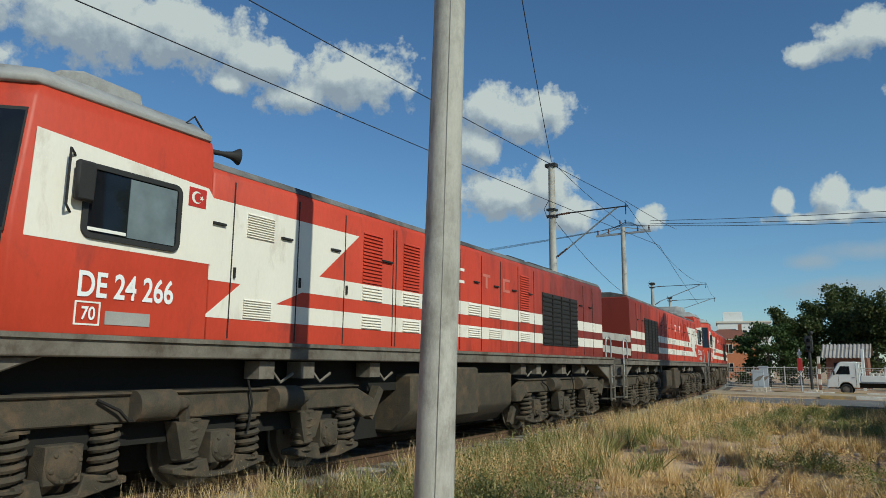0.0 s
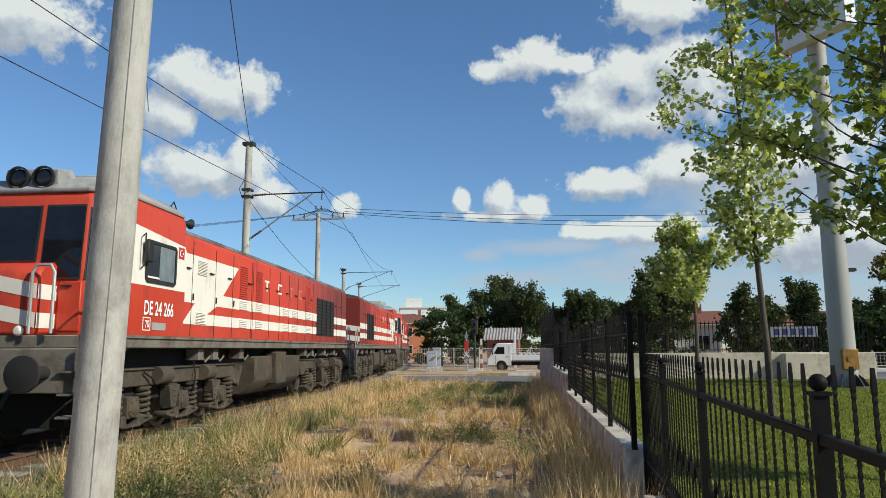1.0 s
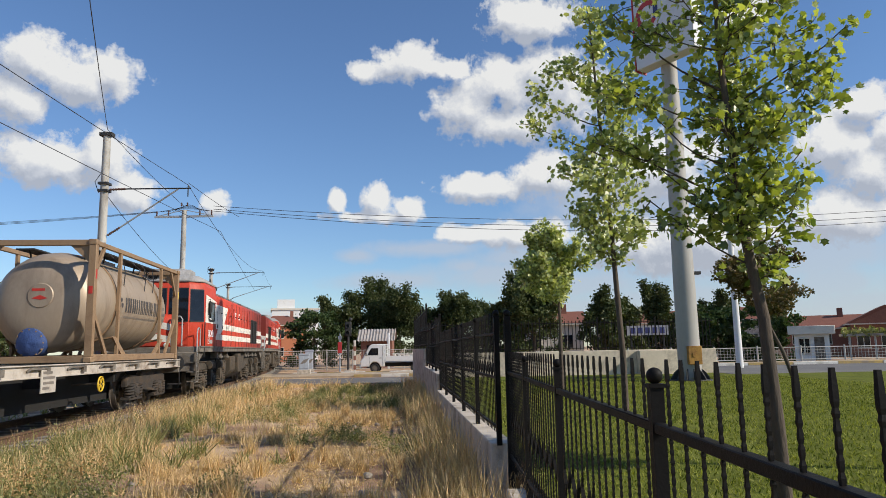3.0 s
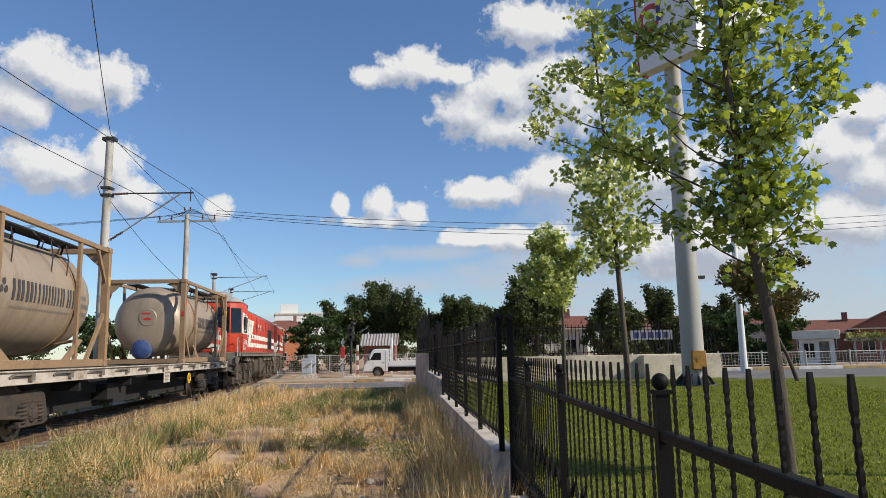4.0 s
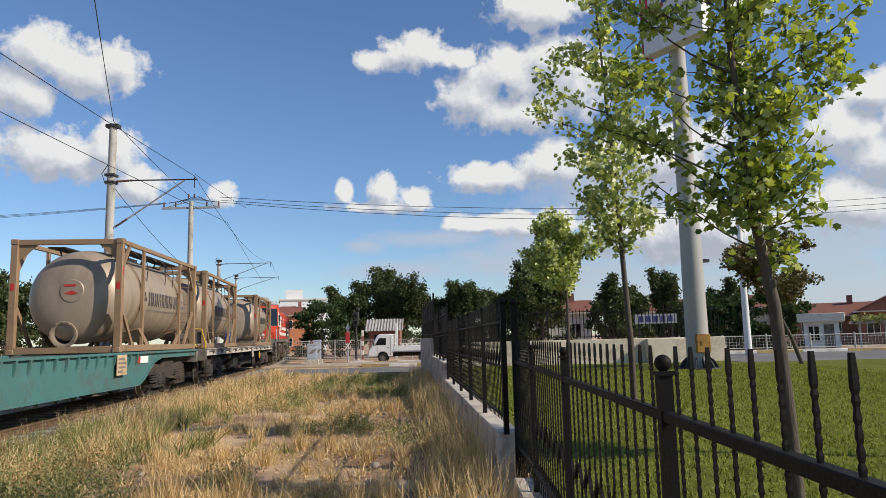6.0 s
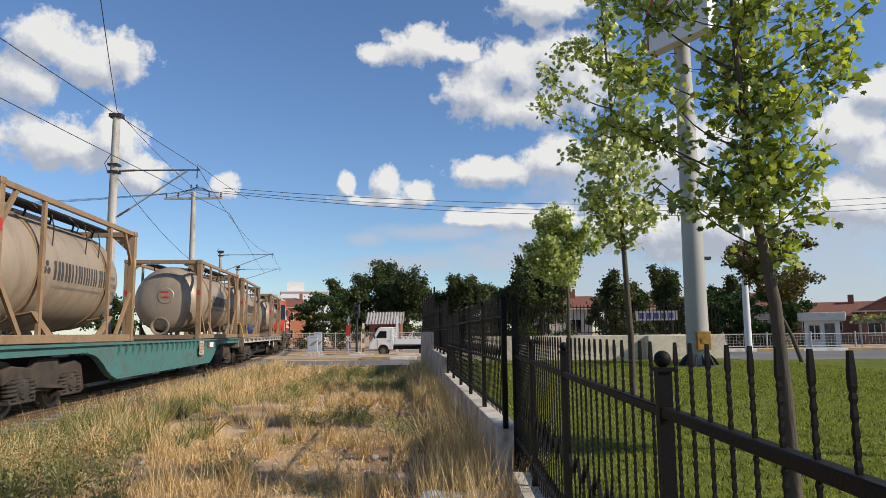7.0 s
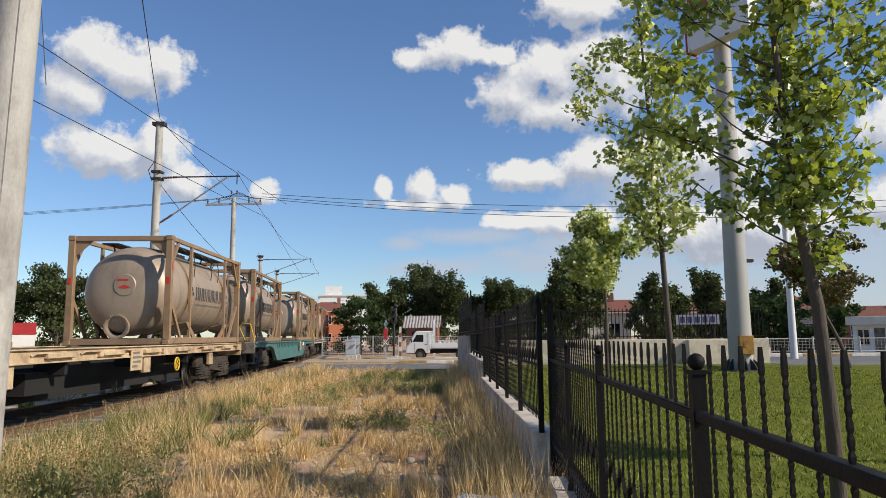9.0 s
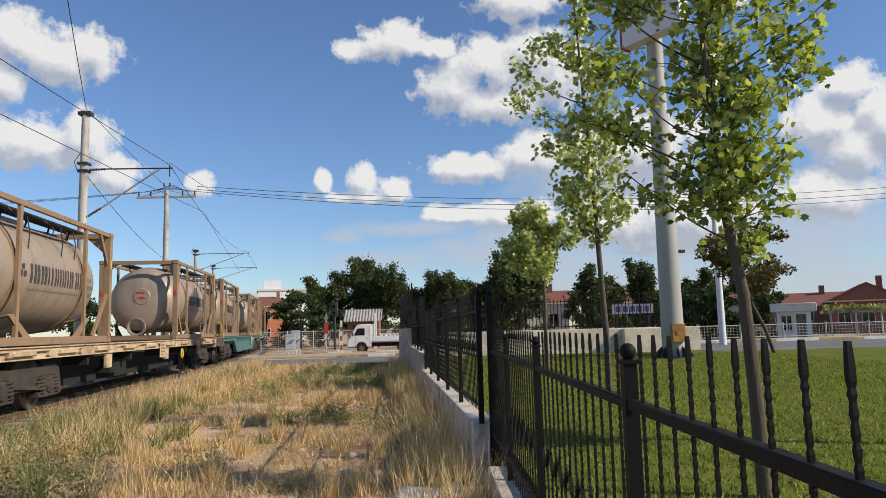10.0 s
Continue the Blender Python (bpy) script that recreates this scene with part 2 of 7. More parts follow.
def leaf_material(name, base, other, glow=0.45, gloss=0.15):
    """Leaves that let part of the light through, each a little different."""
    m = bpy.data.materials.new(name)
    m.use_nodes = True
    t = m.node_tree
    b = t.nodes["Principled BSDF"]
    out = t.nodes["Material Output"]
    rnd = t.nodes.new("ShaderNodeNewGeometry").outputs["Random Per Island"]
    col = mixc(t, rnd, base, other)
    t.links.new(col, b.inputs["Base Color"])
    b.inputs["Roughness"].default_value = 0.42
    b.inputs["Specular IOR Level"].default_value = gloss
    tr = t.nodes.new("ShaderNodeBsdfTranslucent")
    t.links.new(mixc(t, 1.0, col, (1.25, 1.35, 0.55), "MULTIPLY"), tr.inputs[0])
    mx = t.nodes.new("ShaderNodeMixShader")
    mx.inputs[0].default_value = glow
    t.links.new(b.outputs[0], mx.inputs[1])
    t.links.new(tr.outputs[0], mx.inputs[2])
    t.links.new(mx.outputs[0], out.inputs[0])
    return m


def glass_material(name, tint, rough=0.05):
    m = bpy.data.materials.new(name)
    m.use_nodes = True
    t = m.node_tree
    b = t.nodes["Principled BSDF"]
    tc = t.nodes.new("ShaderNodeTexCoord")
    n = noise_tex(t, tc.outputs["Object"], 2.5, 4)
    t.links.new(ramp(t, n.outputs["Fac"], ((0.3, tint), (0.75, tuple(c * 2.2 for c in tint)))), b.inputs["Base Color"])
    b.inputs["Roughness"].default_value, b.inputs["Specular IOR Level"].default_value = rough, 0.4
    return m


M_CONCRETE = material("concrete_pole", (0.44, 0.42, 0.38), 0.88, vary=0.2, scale=3.0, fine=45, bump=0.35, dirt=(0.21, 0.19, 0.16), dirt_amount=0.4, dirt_scale=2.4, stretch=(1, 1, 0.5))
M_WALL = material("concrete_wall", (0.54, 0.475, 0.395), 0.9, vary=0.22, scale=2.2, fine=30, bump=0.5, dirt=(0.2, 0.165, 0.125), dirt_amount=0.42, dirt_scale=2.6)
M_IRON = material("black_iron", (0.013, 0.012, 0.0115), 0.55, vary=0.3, fine=90, bump=0.15, dirt=(0.04, 0.029, 0.021), dirt_amount=0.2, spec=0.1)
M_STEEL = material("galvanised_steel", (0.42, 0.43, 0.43), 0.5, 0.3, vary=0.15, dirt=(0.22, 0.2, 0.18), dirt_amount=0.2)
M_WIRE = material("dark_wire", (0.035, 0.035, 0.04), 0.6, bump=0)
M_INSUL = material("brown_insulator", (0.10, 0.05, 0.035), 0.3, bump=0)
M_FRAME = material("brown_frame_paint", (0.27, 0.175, 0.098), 0.65, vary=0.14, scale=2, fine=35, bump=0.15, dirt=(0.16, 0.09, 0.05), dirt_amount=0.28, dirt_scale=2.5)
M_TANK = material("beige_tank", (0.35, 0.275, 0.20), 0.45, 0.2, vary=0.12, scale=0.9, fine=18, bump=0.08, dirt=(0.2, 0.15, 0.11), dirt_amount=0.32, dirt_scale=1.1, stretch=(1, 1.6, 0.45))
M_BOGIE = material("grimy_bogie", (0.06, 0.049, 0.035), 0.9, vary=0.4, scale=5, fine=60, bump=0.6, dirt=(0.14, 0.095, 0.058), dirt_amount=0.36, dirt_scale=4)
M_WGEAR = material("oily_wagon_gear", (0.036, 0.030, 0.025), 0.85, vary=0.4, scale=5, fine=60, bump=0.5, dirt=(0.095, 0.062, 0.038), dirt_amount=0.35, dirt_scale=3)
# Near-black, so shade under the train sits in the colour along with grime.
M_DARK = material("grime_shade_black", (0.012, 0.011, 0.010), 0.95, vary=0.4, bump=0.2)
M_RAIL = material("rusty_rail", (0.13, 0.075, 0.045), 0.7, 0.3, vary=0.3, bump=0.2)
M_SLEEPER = material("concrete_sleeper", (0.27, 0.25, 0.22), 0.9, vary=0.25, bump=0.4, per_object=0.15)
M_BARK = material("grey_brown_bark", (0.085, 0.064, 0.047), 0.9, vary=0.45, scale=6, fine=50, bump=0.7, stretch=(1, 1, 0.25))

# ---- track line ----
RAIL_Z = 0.2


def track_x(y):
    return -7.15 - 0.0575 * y - 0.0013 * y * y


TY = np.arange(-90, 150, 0.25)
TS = np.concatenate([[0], np.cumsum(np.hypot(np.diff(TY), np.diff(track_x(TY))))])
TS -= np.interp(0, TY, TS)


def track(s):
    """The point on the track's middle, s metres along from y = 0."""
    y = float(np.interp(s, TS, TY))
    return Vector((track_x(y), y, RAIL_Z))


def lawn_z(y):
    return 0.46


# ---- ground ----
def ground_material():
    m = material("dry_ground", (0.29, 0.175, 0.105), 0.95, vary=0.6, scale=1.6, fine=34, bump=0.9)
    t = m.node_tree
    b = t.nodes["Principled BSDF"]
    tc = t.nodes.new("ShaderNodeTexCoord")
    v = tc.outputs["Object"]
    straw = noise_tex(t, v, 0.55, 6, 0.65)
    old = b.inputs["Base Color"].links[0].from_socket
    col = mixc(t, ramp(t, straw.outputs["Fac"], ((0.44, 0.0), (0.58, 0.85))), old, (0.60, 0.43, 0.26))
    green = noise_tex(t, v, 0.3, 5, 0.6)
    col = mixc(t, ramp(t, green.outputs["Fac"], ((0.62, 0.0), (0.76, 0.45))), col, (0.12, 0.115, 0.045))
    t.links.new(col, b.inputs["Base Color"])
    return m


def build_ground():
    xs = sorted(set([-3000, -1200, -500, -200, -100, -60, -40, -30, -24] + [float(v) for v in np.arange(-20, 3.01, 0.5)] + [6, 12, 20, 30, 45, 70, 120, 250, 600, 1300, 3000]))
    ys = sorted(set([-3000, -1200, -500, -200, -80, -40, -20, -10] + [float(v) for v in np.arange(-6, 36.01, 0.5)] + [40, 46, 52, 60, 70, 85, 110, 150, 250, 600, 1300, 3000]))
    me = Mesh()
    for y in ys:
        for x in xs:
            z = 0.0
            if -20 < x < 1 and -6 < y < 36:
                z = 0.10 * noise.noise((x * 0.35, y * 0.35, 3)) + 0.04 * noise.noise((x * 1.4, y * 1.4, 7))
                z *= min(1, (36 - y) / 4)
                near = abs(x - track_x(y))
                z = z * min(1, near / 4) - 0.04
            elif abs(x) > 150 or abs(y) > 200:
                z = -0.4
            me.v.append((x, y, z))
    n = len(xs)
    me.f = [(j * n + i, j * n + i + 1, (j + 1) * n + i + 1, (j + 1) * n + i) for j in range(len(ys) - 1) for i in range(n - 1)]
    part("ground", me, ground_material(), kind="structure", label="dry grassy waste ground beside the railway")
    bpy.data.objects["ground"]["category"] = "ground"


build_ground()

M_LAWN = material("mown_lawn", (0.118, 0.135, 0.024), 0.9, vary=0.5, scale=2.0, fine=70, bump=0.6, dirt=(0.19, 0.20, 0.05), dirt_amount=0.3, dirt_scale=0.7, spec=0.05)
lw = Mesh()
for y0, y1, xa, xb in ((-12, 7.7, 0.9, 0.9), (7.7, 25.4, 0.9, -0.6), (25.4, 27.0, -0.6, -0.75)):
    k = 24
    for i in range(k):
        a, b = y0 + (y1 - y0) * i / k, y0 + (y1 - y0) * (i + 1) / k
        la, lb = xa + (xb - xa) * i / k, xa + (xb - xa) * (i + 1) / k
        r = 40 if y1 < 26 else 10.3
        lw.add([(la, a, lawn_z(a)), (r, a, lawn_z(a)), (r, b, lawn_z(b)), (lb, b, lawn_z(b))], [(0, 1, 2, 3)])
lawn = part("lawn", lw, M_LAWN, kind="structure", label="mown green lawn behind the iron fence")
lawn["category"] = "lawn"

# asphalt street past the lawn and the road over the crossing
M_ASPHALT = material("worn_asphalt", (0.13, 0.125, 0.118), 0.9, vary=0.18, scale=0.8, fine=60, bump=0.3, dirt=(0.25, 0.23, 0.19), dirt_amount=0.3, dirt_scale=0.5)
M_YELLOW = material("yellow_kerb_paint", (0.46, 0.32, 0.10), 0.8, vary=0.25, dirt=(0.28, 0.23, 0.17), dirt_amount=0.5)
M_WHITEK = material("white_kerb_paint", (0.68, 0.66, 0.6), 0.8, vary=0.12, dirt=(0.35, 0.32, 0.27), dirt_amount=0.3)
road = part("road", Mesh().box(-70, 25, 33.2, 39.6, -0.3, 0.03), M_ASPHALT, kind="structure", label="grey asphalt road over the level crossing")
road["category"] = "road"
road2 = part("street", Mesh().box(10.5, 90, 25.45, 34.85, 0.2, 0.45), M_ASPHALT, kind="structure", label="grey asphalt street beyond the lawn")
road2["category"] = "road"
pave = part("pavement", Mesh().box(-12.2, 1.5, 41.25, 47.0, -0.2, 0.1), material("sandy_island", (0.42, 0.33, 0.225), 0.95, vary=0.3, scale=1.5, fine=30, bump=0.5, dirt=(0.2, 0.17, 0.13), dirt_amount=0.35), kind="structure", label="worn paved traffic island at the crossing")
pave["category"] = "pavement"
pave2 = part("pavement", Mesh().box(9.5, 90, 35.13, 37.6, 0.2, 0.55), material("sandy_verge", (0.42, 0.32, 0.2), 0.95, bump=0.4), kind="structure", label="sandy verge under the mesh fence")
pave2["category"] = "pavement"


def kerbs(name, x0, x1, y, z, h, step, label, first=0):
    me = Mesh().box(0.01, step - 0.01, -0.12, 0.12, 0, h)
    a, b = me.data("kerb", M_YELLOW, bevel=0.015), me.data("kerb", M_WHITEK, bevel=0.015)
    top = thing(name, label, "kerb", at=pose(0, 0, 0), kind="structure")
    for i in range(int((x1 - x0) / step)):
        part("kerb_stone", (a, b)[(i + first) % 2], None, top, at=pose(x0 + i * step, y, z))


kerbs("kerb_row", -5.1, 1.5, 41.1, 0, 0.17, 1.6, "yellow and white painted kerb along the traffic island")
kerbs("kerb_row", -9.9, 1.0, 47.1, 0, 0.16, 1.6, "yellow and white painted kerb behind the traffic island", 1)
kerbs("kerb_row", 10.6, 60, 35.0, 0.43, 0.15, 2.2, "yellow and white painted kerb along the street")

# ---- railway track ----
M_BALLAST = material("ballast", (0.10, 0.082, 0.066), 0.95, vary=0.4, scale=6, fine=28, bump=1.0, dirt=(0.1, 0.07, 0.05), dirt_amount=0.3)
bal = Mesh()
prof = ((-2.3, -0.06), (-1.4, 0.05), (1.4, 0.05), (1.9, -0.08))
ys = [float(v) for v in np.arange(-60, 125, 1.5)]
for i, y in enumerate(ys):
    bal.v.extend((track_x(y) + px, y, pz) for px, pz in prof)
bal.f = [(i * 4 + k, i * 4 + k + 1, (i + 1) * 4 + k + 1, (i + 1) * 4 + k) for i in range(len(ys) - 1) for k in range(3)]
b = part("ballast_bed", bal, M_BALLAST, kind="structure", label="brown stone ballast under the track")
b["category"] = "ballast"
rail_prof = ((-0.07, 0.0), (0.07, 0.0), (0.07, 0.012), (0.012, 0.03), (0.012, 0.11), (0.036, 0.122), (0.036, 0.155), (-0.036, 0.155), (-0.036, 0.122), (-0.012, 0.11), (-0.012, 0.03), (-0.07, 0.012))
for side in (-0.75, 0.75):
    r = Mesh()
    for y in ys:
        r.v.extend((track_x(y) + side + px, y, RAIL_Z - 0.155 + pz) for px, pz in rail_prof)
    n = len(rail_prof)
    r.f = [(i * n + k, i * n + (k + 1) % n, (i + 1) * n + (k + 1) % n, (i + 1) * n + k) for i in range(len(ys) - 1) for k in range(n)]
    tagged(part("rail", r, M_RAIL), "rusty steel running rail on concrete sleepers", "rail", "rails of the track")
sl = Mesh().prism(((-1.25, -0.12), (1.25, -0.12), (1.25, 0.05), (0.5, 0.03), (-0.5, 0.03), (-1.25, 0.05)), -0.13, 0.13, "y").data("sleeper", M_SLEEPER)
row = thing("sleeper_row", "concrete sleepers half sunk in ballast", "sleepers", kind="structure")
for i in range(150):
    s = -22 + i * 0.62
    p, q = track(s - 0.1), track(s + 0.1)
    part("sleeper", sl, None, row, at=pose(p.x, p.y, 0.02, 0, 0, math.degrees(math.atan2(p.x - q.x, q.y - p.y))))

# ---- fence wall: stepped retaining wall ----
WALL = (((0.60, 7.6), (-0.02, 16.5), 0.62), ((-0.02, 16.5), (-0.5, 23.6), 0.98), ((-0.5, 23.6), (-1.30, 33.0), 1.55))


def wall_run(name, p, q, thick, z0, z1, label, mat=None):
    p, q = Vector((*p, 0)), Vector((*q, 0))
    d = (q - p).normalized()
    w = Vector((d.y, -d.x, 0)) * thick
    me = Mesh().prism([(v.x, v.y) for v in (p, p + w, q + w, q)], z0, z1, "z")
    o = part(name, me, mat or M_WALL, kind="structure", label=label, bevel=0.012)
    o["category"] = "wall"
    return o


for i, (p, q, z) in enumerate(WALL):
    wall_run(f"wall_step_{i + 1}", p, q, 0.24, -0.3, z, "stepped grey concrete retaining wall under the tall fence")
wall_run("wall_footing", (0.67, -8.0), (0.67, 6.75), 0.26, -0.3, 0.36, "low concrete footing under the iron fence")
M_BACKWALL = material("pale_back_wall", (0.68, 0.59, 0.46), 0.9, vary=0.16, scale=1.2, fine=25, bump=0.3, dirt=(0.34, 0.29, 0.23), dirt_amount=0.35, dirt_scale=1.5)
wall_run("wall_back", (-0.75, 27.0), (10.4, 27.0), -0.25, 0.2, 1.36, "long pale concrete wall behind the lawn", M_BACKWALL)
blk = part("wall_block", Mesh().box(7.4, 9.2, 26.55, 26.99, 0.4, 1.33), M_BACKWALL, kind="structure", label="square concrete block set against the wall", bevel=0.01)
blk["category"] = "wall"

# ---- iron fences ----


def twisted_bar(h, z_flare, n):
    """A twisted square bar with a hammered point and a leaf-shaped bend."""
    me = Mesh()
    pts, rs = [], []
    for i in range(n + 1):
        z = h * i / n
        k = math.exp(-((z - z_flare) / 0.05) ** 2)
        bend = 0.026 * math.sin((z - z_flare) / 0.035) * math.exp(-((z - z_flare) / 0.075) ** 2)
        r = 0.0056 * (1 + 0.24 * math.sin(i * 2.2)) + 0.006 * k
        if z > h - 0.06:
            r = 0.0074 - 0.0022 * max(0, (z - h + 0.035) / 0.035)
        pts.append((bend, 0, z))
        rs.append(r)
    return me.tube(pts, rs, 4)


BAR_LOW = twisted_bar(1.095, 0.45, 120).data("bar", M_IRON, smooth=0)
BAR_TALL = twisted_bar(1.2, 0.62, 48).data("bar", M_IRON, smooth=0)
BAR_PLAIN = Mesh().bar((0, 0, 0), (0, 0, 1.1), 0.025).data("bar", M_IRON, smooth=0)


def post_data(h, w=0.05, ball=0.03):
    me = Mesh().box(-w / 2, w / 2, -w / 2, w / 2, -0.02, h)
    me.box(-w * 0.62, w * 0.62, -w * 0.62, w * 0.62, h, h + 0.012)
    return me.lathe([(0.018, h + 0.012)] + [(max(ball * math.sin(a), 0.001), h + 0.012 + ball * 0.93 - ball * math.cos(a)) for a in [0.4 + i * (math.pi - 0.4) / 8 for i in range(9)]], 14).data("post", M_IRON)


def fence_bay(name, p, q, z, post_h, bar, rails, bars, label, group, end_post=False, post_w=0.048, lift=0.08, rail_h=0.014):
    """One fence panel from p to q with its first post."""
    p, q = Vector((*p, z)), Vector((*q, z))
    yaw = math.degrees(math.atan2(p.x - q.x, q.y - p.y))
    length = (q - p).length
    f = thing(name, label, "fence", group, pose(p.x, p.y, p.z, 0, 0, yaw))
    pd = post_data(post_h, post_w, post_w * 0.62)
    part("post", pd, None, f)
    if end_post:
        part("post", pd, None, f, at=pose(0, length, 0))
    for rz in rails:
        part("rail", Mesh().box(-0.016, 0.016, 0.02, length - 0.02, rz - rail_h, rz + rail_h), M_IRON, f, bevel=0.003)
    for i in range(bars):
        y = length * (i + 1) / (bars + 1)
        part("bar", bar, None, f, at=pose(0, y, lift, 0, 0, 90 if i % 2 else -90))
    return f


NEAR = [(0.80, -2.62), (0.80, -0.82), (0.80, 0.99), (0.80, 2.80), (0.80, 4.61), (0.80, 6.2), (0.79, 7.5)]
for a, b in zip(NEAR, NEAR[1:]):
    fence_bay("iron_fence_panel", a, b, 0.36, 1.05, BAR_LOW, (0.16, 0.935), 14,
              "black wrought-iron fence panel with twisted spiked bars", "low iron fence panels along the lawn", lift=0.04, rail_h=0.015, post_w=0.04)
for (p, q, z), h, n in zip(WALL, (1.22, 1.28, 1.42), (5, 4, 5)):
    P, Q = Vector(p), Vector(q)
    off = Vector((0.09, 0))
    for i in range(n):
        a, b = P + (Q - P) * i / n + off, P + (Q - P) * (i + 1) / n + off
        fence_bay("tall_fence_panel", a, b, z, h, BAR_TALL, (0.14, 0.62, h - 0.16), 15,
                  "tall black wrought-iron fence panel on a concrete wall", "tall iron fence panels on the wall", end_post=i == n - 1, post_w=0.05)
corner = Mesh().box(-0.03, 0.03, -0.03, 0.03, 0.2, 1.84).ball((0, 0, 1.87), 0.034)
tagged(part("corner_post", corner, M_IRON, at=pose(0.79, 7.5, 0)), "square black iron corner post of the fence", "fence post")
for i in range(5):
    fence_bay("back_fence_panel", (-0.6 + i * 2.2, 27.12), (-0.6 + (i + 1) * 2.2, 27.12), 1.36, 1.2, BAR_PLAIN, (0.1, 1.05), 15,
              "plain black bar fence panel on the back wall", "fence panels on the back wall", lift=0.04)

M_BLACKSTEEL = material("sooty_steel", (0.03, 0.03, 0.03), 0.7, vary=0.3, bump=0.1)
M_REDTRIM = material("red_sign_trim", (0.42, 0.03, 0.03), 0.5, bump=0)
# ---- poles, masts and wires ----
def round_pole(name, x, y, z0, pts, label, category="pole", mat=None, n=20):
    """A tapered pole: pts are (height, radius, lean in x)."""
    me = Mesh().tube([(dx, 0, z) for z, r, dx in pts], [r for z, r, dx in pts], n)
    t = thing(name, label, category, at=pose(x, y, z0))
    part("shaft", me, mat or M_CONCRETE, t)
    return t


near_pole = round_pole("catenary_pole", -3.49, 5.56, -0.1, ((0, 0.176, 0), (1.2, 0.165, 0.03), (2.6, 0.157, 0.08), (3.8, 0.147, 0.11), (6.0, 0.138, 0.17), (9.6, 0.115, 0.25)),
                       "thick round concrete pole, stained and scuffed, in weeds", n=28)
seam = Mesh()
for a in (0.9, 2.5):
    seam.tube([(0.174 * math.cos(a), -0.174 * math.sin(a), 0), (0.08 + 0.157 * math.cos(a), -0.157 * math.sin(a), 2.6), (0.17 + 0.138 * math.cos(a), -0.138 * math.sin(a), 6.0), (0.25 + 0.115 * math.cos(a), -0.115 * math.sin(a), 9.5)], 0.006, 4)
part("mould_seam", seam, M_CONCRETE, near_pole)
part("cap_bracket", Mesh().box(-0.1, 0.6, -0.15, 0.15, 9.45, 9.6), M_STEEL, near_pole)


def insulator(me, p, q, n=6):
    p, q = Vector(p), Vector(q)
    pts, rs = [], []
    for i in range(n * 2 + 1):
        pts.append(p + (q - p) * i / (n * 2))
        rs.append(0.05 if i % 2 else 0.025)
    me.tube(pts, rs, 8)


def catenary_mast(x, y, top, arm_x, arm_z, strut_z, label):
    t = round_pole("catenary_mast", x, y, -0.2, ((0, 0.17, 0), (top - 0.4, 0.13, 0.0), (top + 0.2, 0.12, 0.0)), label, "catenary mast", n=14)
    pieces("collar", Mesh().box(-0.17, 0.17, -0.17, 0.17, arm_z + 0.12, arm_z + 0.2).box(-0.17, 0.17, -0.17, 0.17, arm_z + 0.38, arm_z + 0.46).box(-0.22, 0.22, -0.14, 0.14, top + 0.05, top + 0.17), M_BLACKSTEEL, t)
    ins = Mesh()
    insulator(ins, (0.18, 0, arm_z + 0.2), (0.75, 0, arm_z + 0.22))
    insulator(ins, (0.18, 0, strut_z + 0.22), (0.62, 0, strut_z + 0.5))
    pieces("insulator", ins, M_INSUL, t)
    arm = Mesh().tube([(0.75, 0, arm_z + 0.22), (arm_x, 0, arm_z + 0.2)], 0.025, 6)
    part("strut", Mesh().tube([(0.62, 0, strut_z + 0.5), (arm_x - 0.45, 0, arm_z + 0.18)], 0.03, 8), M_STEEL, t, "grey steel strut")
    arm.tube([(arm_x - 0.1, 0, arm_z + 0.3), (arm_x - 0.1, 0, arm_z - 0.1)], 0.02, 5)
    arm.tube([(-0.15, 0, arm_z + 0.8), (-0.35, 0, arm_z + 0.5), (-0.2, 0, arm_z + 0.1)], 0.012, 4)
    part("cantilever", arm, M_BLACKSTEEL, t)
    return t


catenary_mast(-11.7, 24.43, 9.4, 3.05, 7.3, 5.65, "tall round concrete catenary mast with a bracket arm")
catenary_mast(-19.06, 57.58, 8.5, 4.4, 8.1, 6.6, "distant concrete catenary mast with two bracket arms")
catenary_mast(-22.6, 73.5, 8.8, 4.6, 8.4, 7.0, "far concrete catenary mast with a bracket arm")
power = round_pole("power_pole", -13.0, 35.32, -0.2, ((0, 0.16, 0), (9.0, 0.12, 0)), "slim concrete power pole with a cross-arm of cables", "power pole", n=12)
xa = Mesh().box(-1.5, 1.5, -0.05, 0.05, 8.62, 8.72).bar((-0.1, 0, 9.0), (-1.4, 0, 8.7), 0.04).bar((0.1, 0, 9.0), (1.4, 0, 8.7), 0.04)
part("cross_arm", xa, M_STEEL, power)
pi = Mesh()
for x in (-1.4, -0.8, 0.8, 1.4):
    insulator(pi, (x, 0, 8.72), (x, 0, 8.98), 3)
for x in (-0.15, 0.15):
    insulator(pi, (x, 0, 9.2), (x, 0, 9.4), 2)
pieces("insulator", pi, M_INSUL, power)
loops = Mesh()
for i in range(6):
    x0, x1 = -1.4 + i * 0.2, 1.4 - i * 0.12
    loops.tube([(x0 + (x1 - x0) * k / 8, 0.1, 8.95 + 0.35 * math.sin(math.pi * k / 8) * (0.4 + 0.12 * i)) for k in range(9)], 0.012, 4)
part("jumper_cable", loops, M_WIRE, power)


def cable(name, p, q, sag, r, label):
    p, q = Vector(p), Vector(q)
    me = Mesh().tube([p + (q - p) * k / 16 - Vector((0, 0, sag * 4 * (k / 16) * (1 - k / 16))) for k in range(17)], r, 5)
    return tagged(part(name, me, M_WIRE), label, "cable")


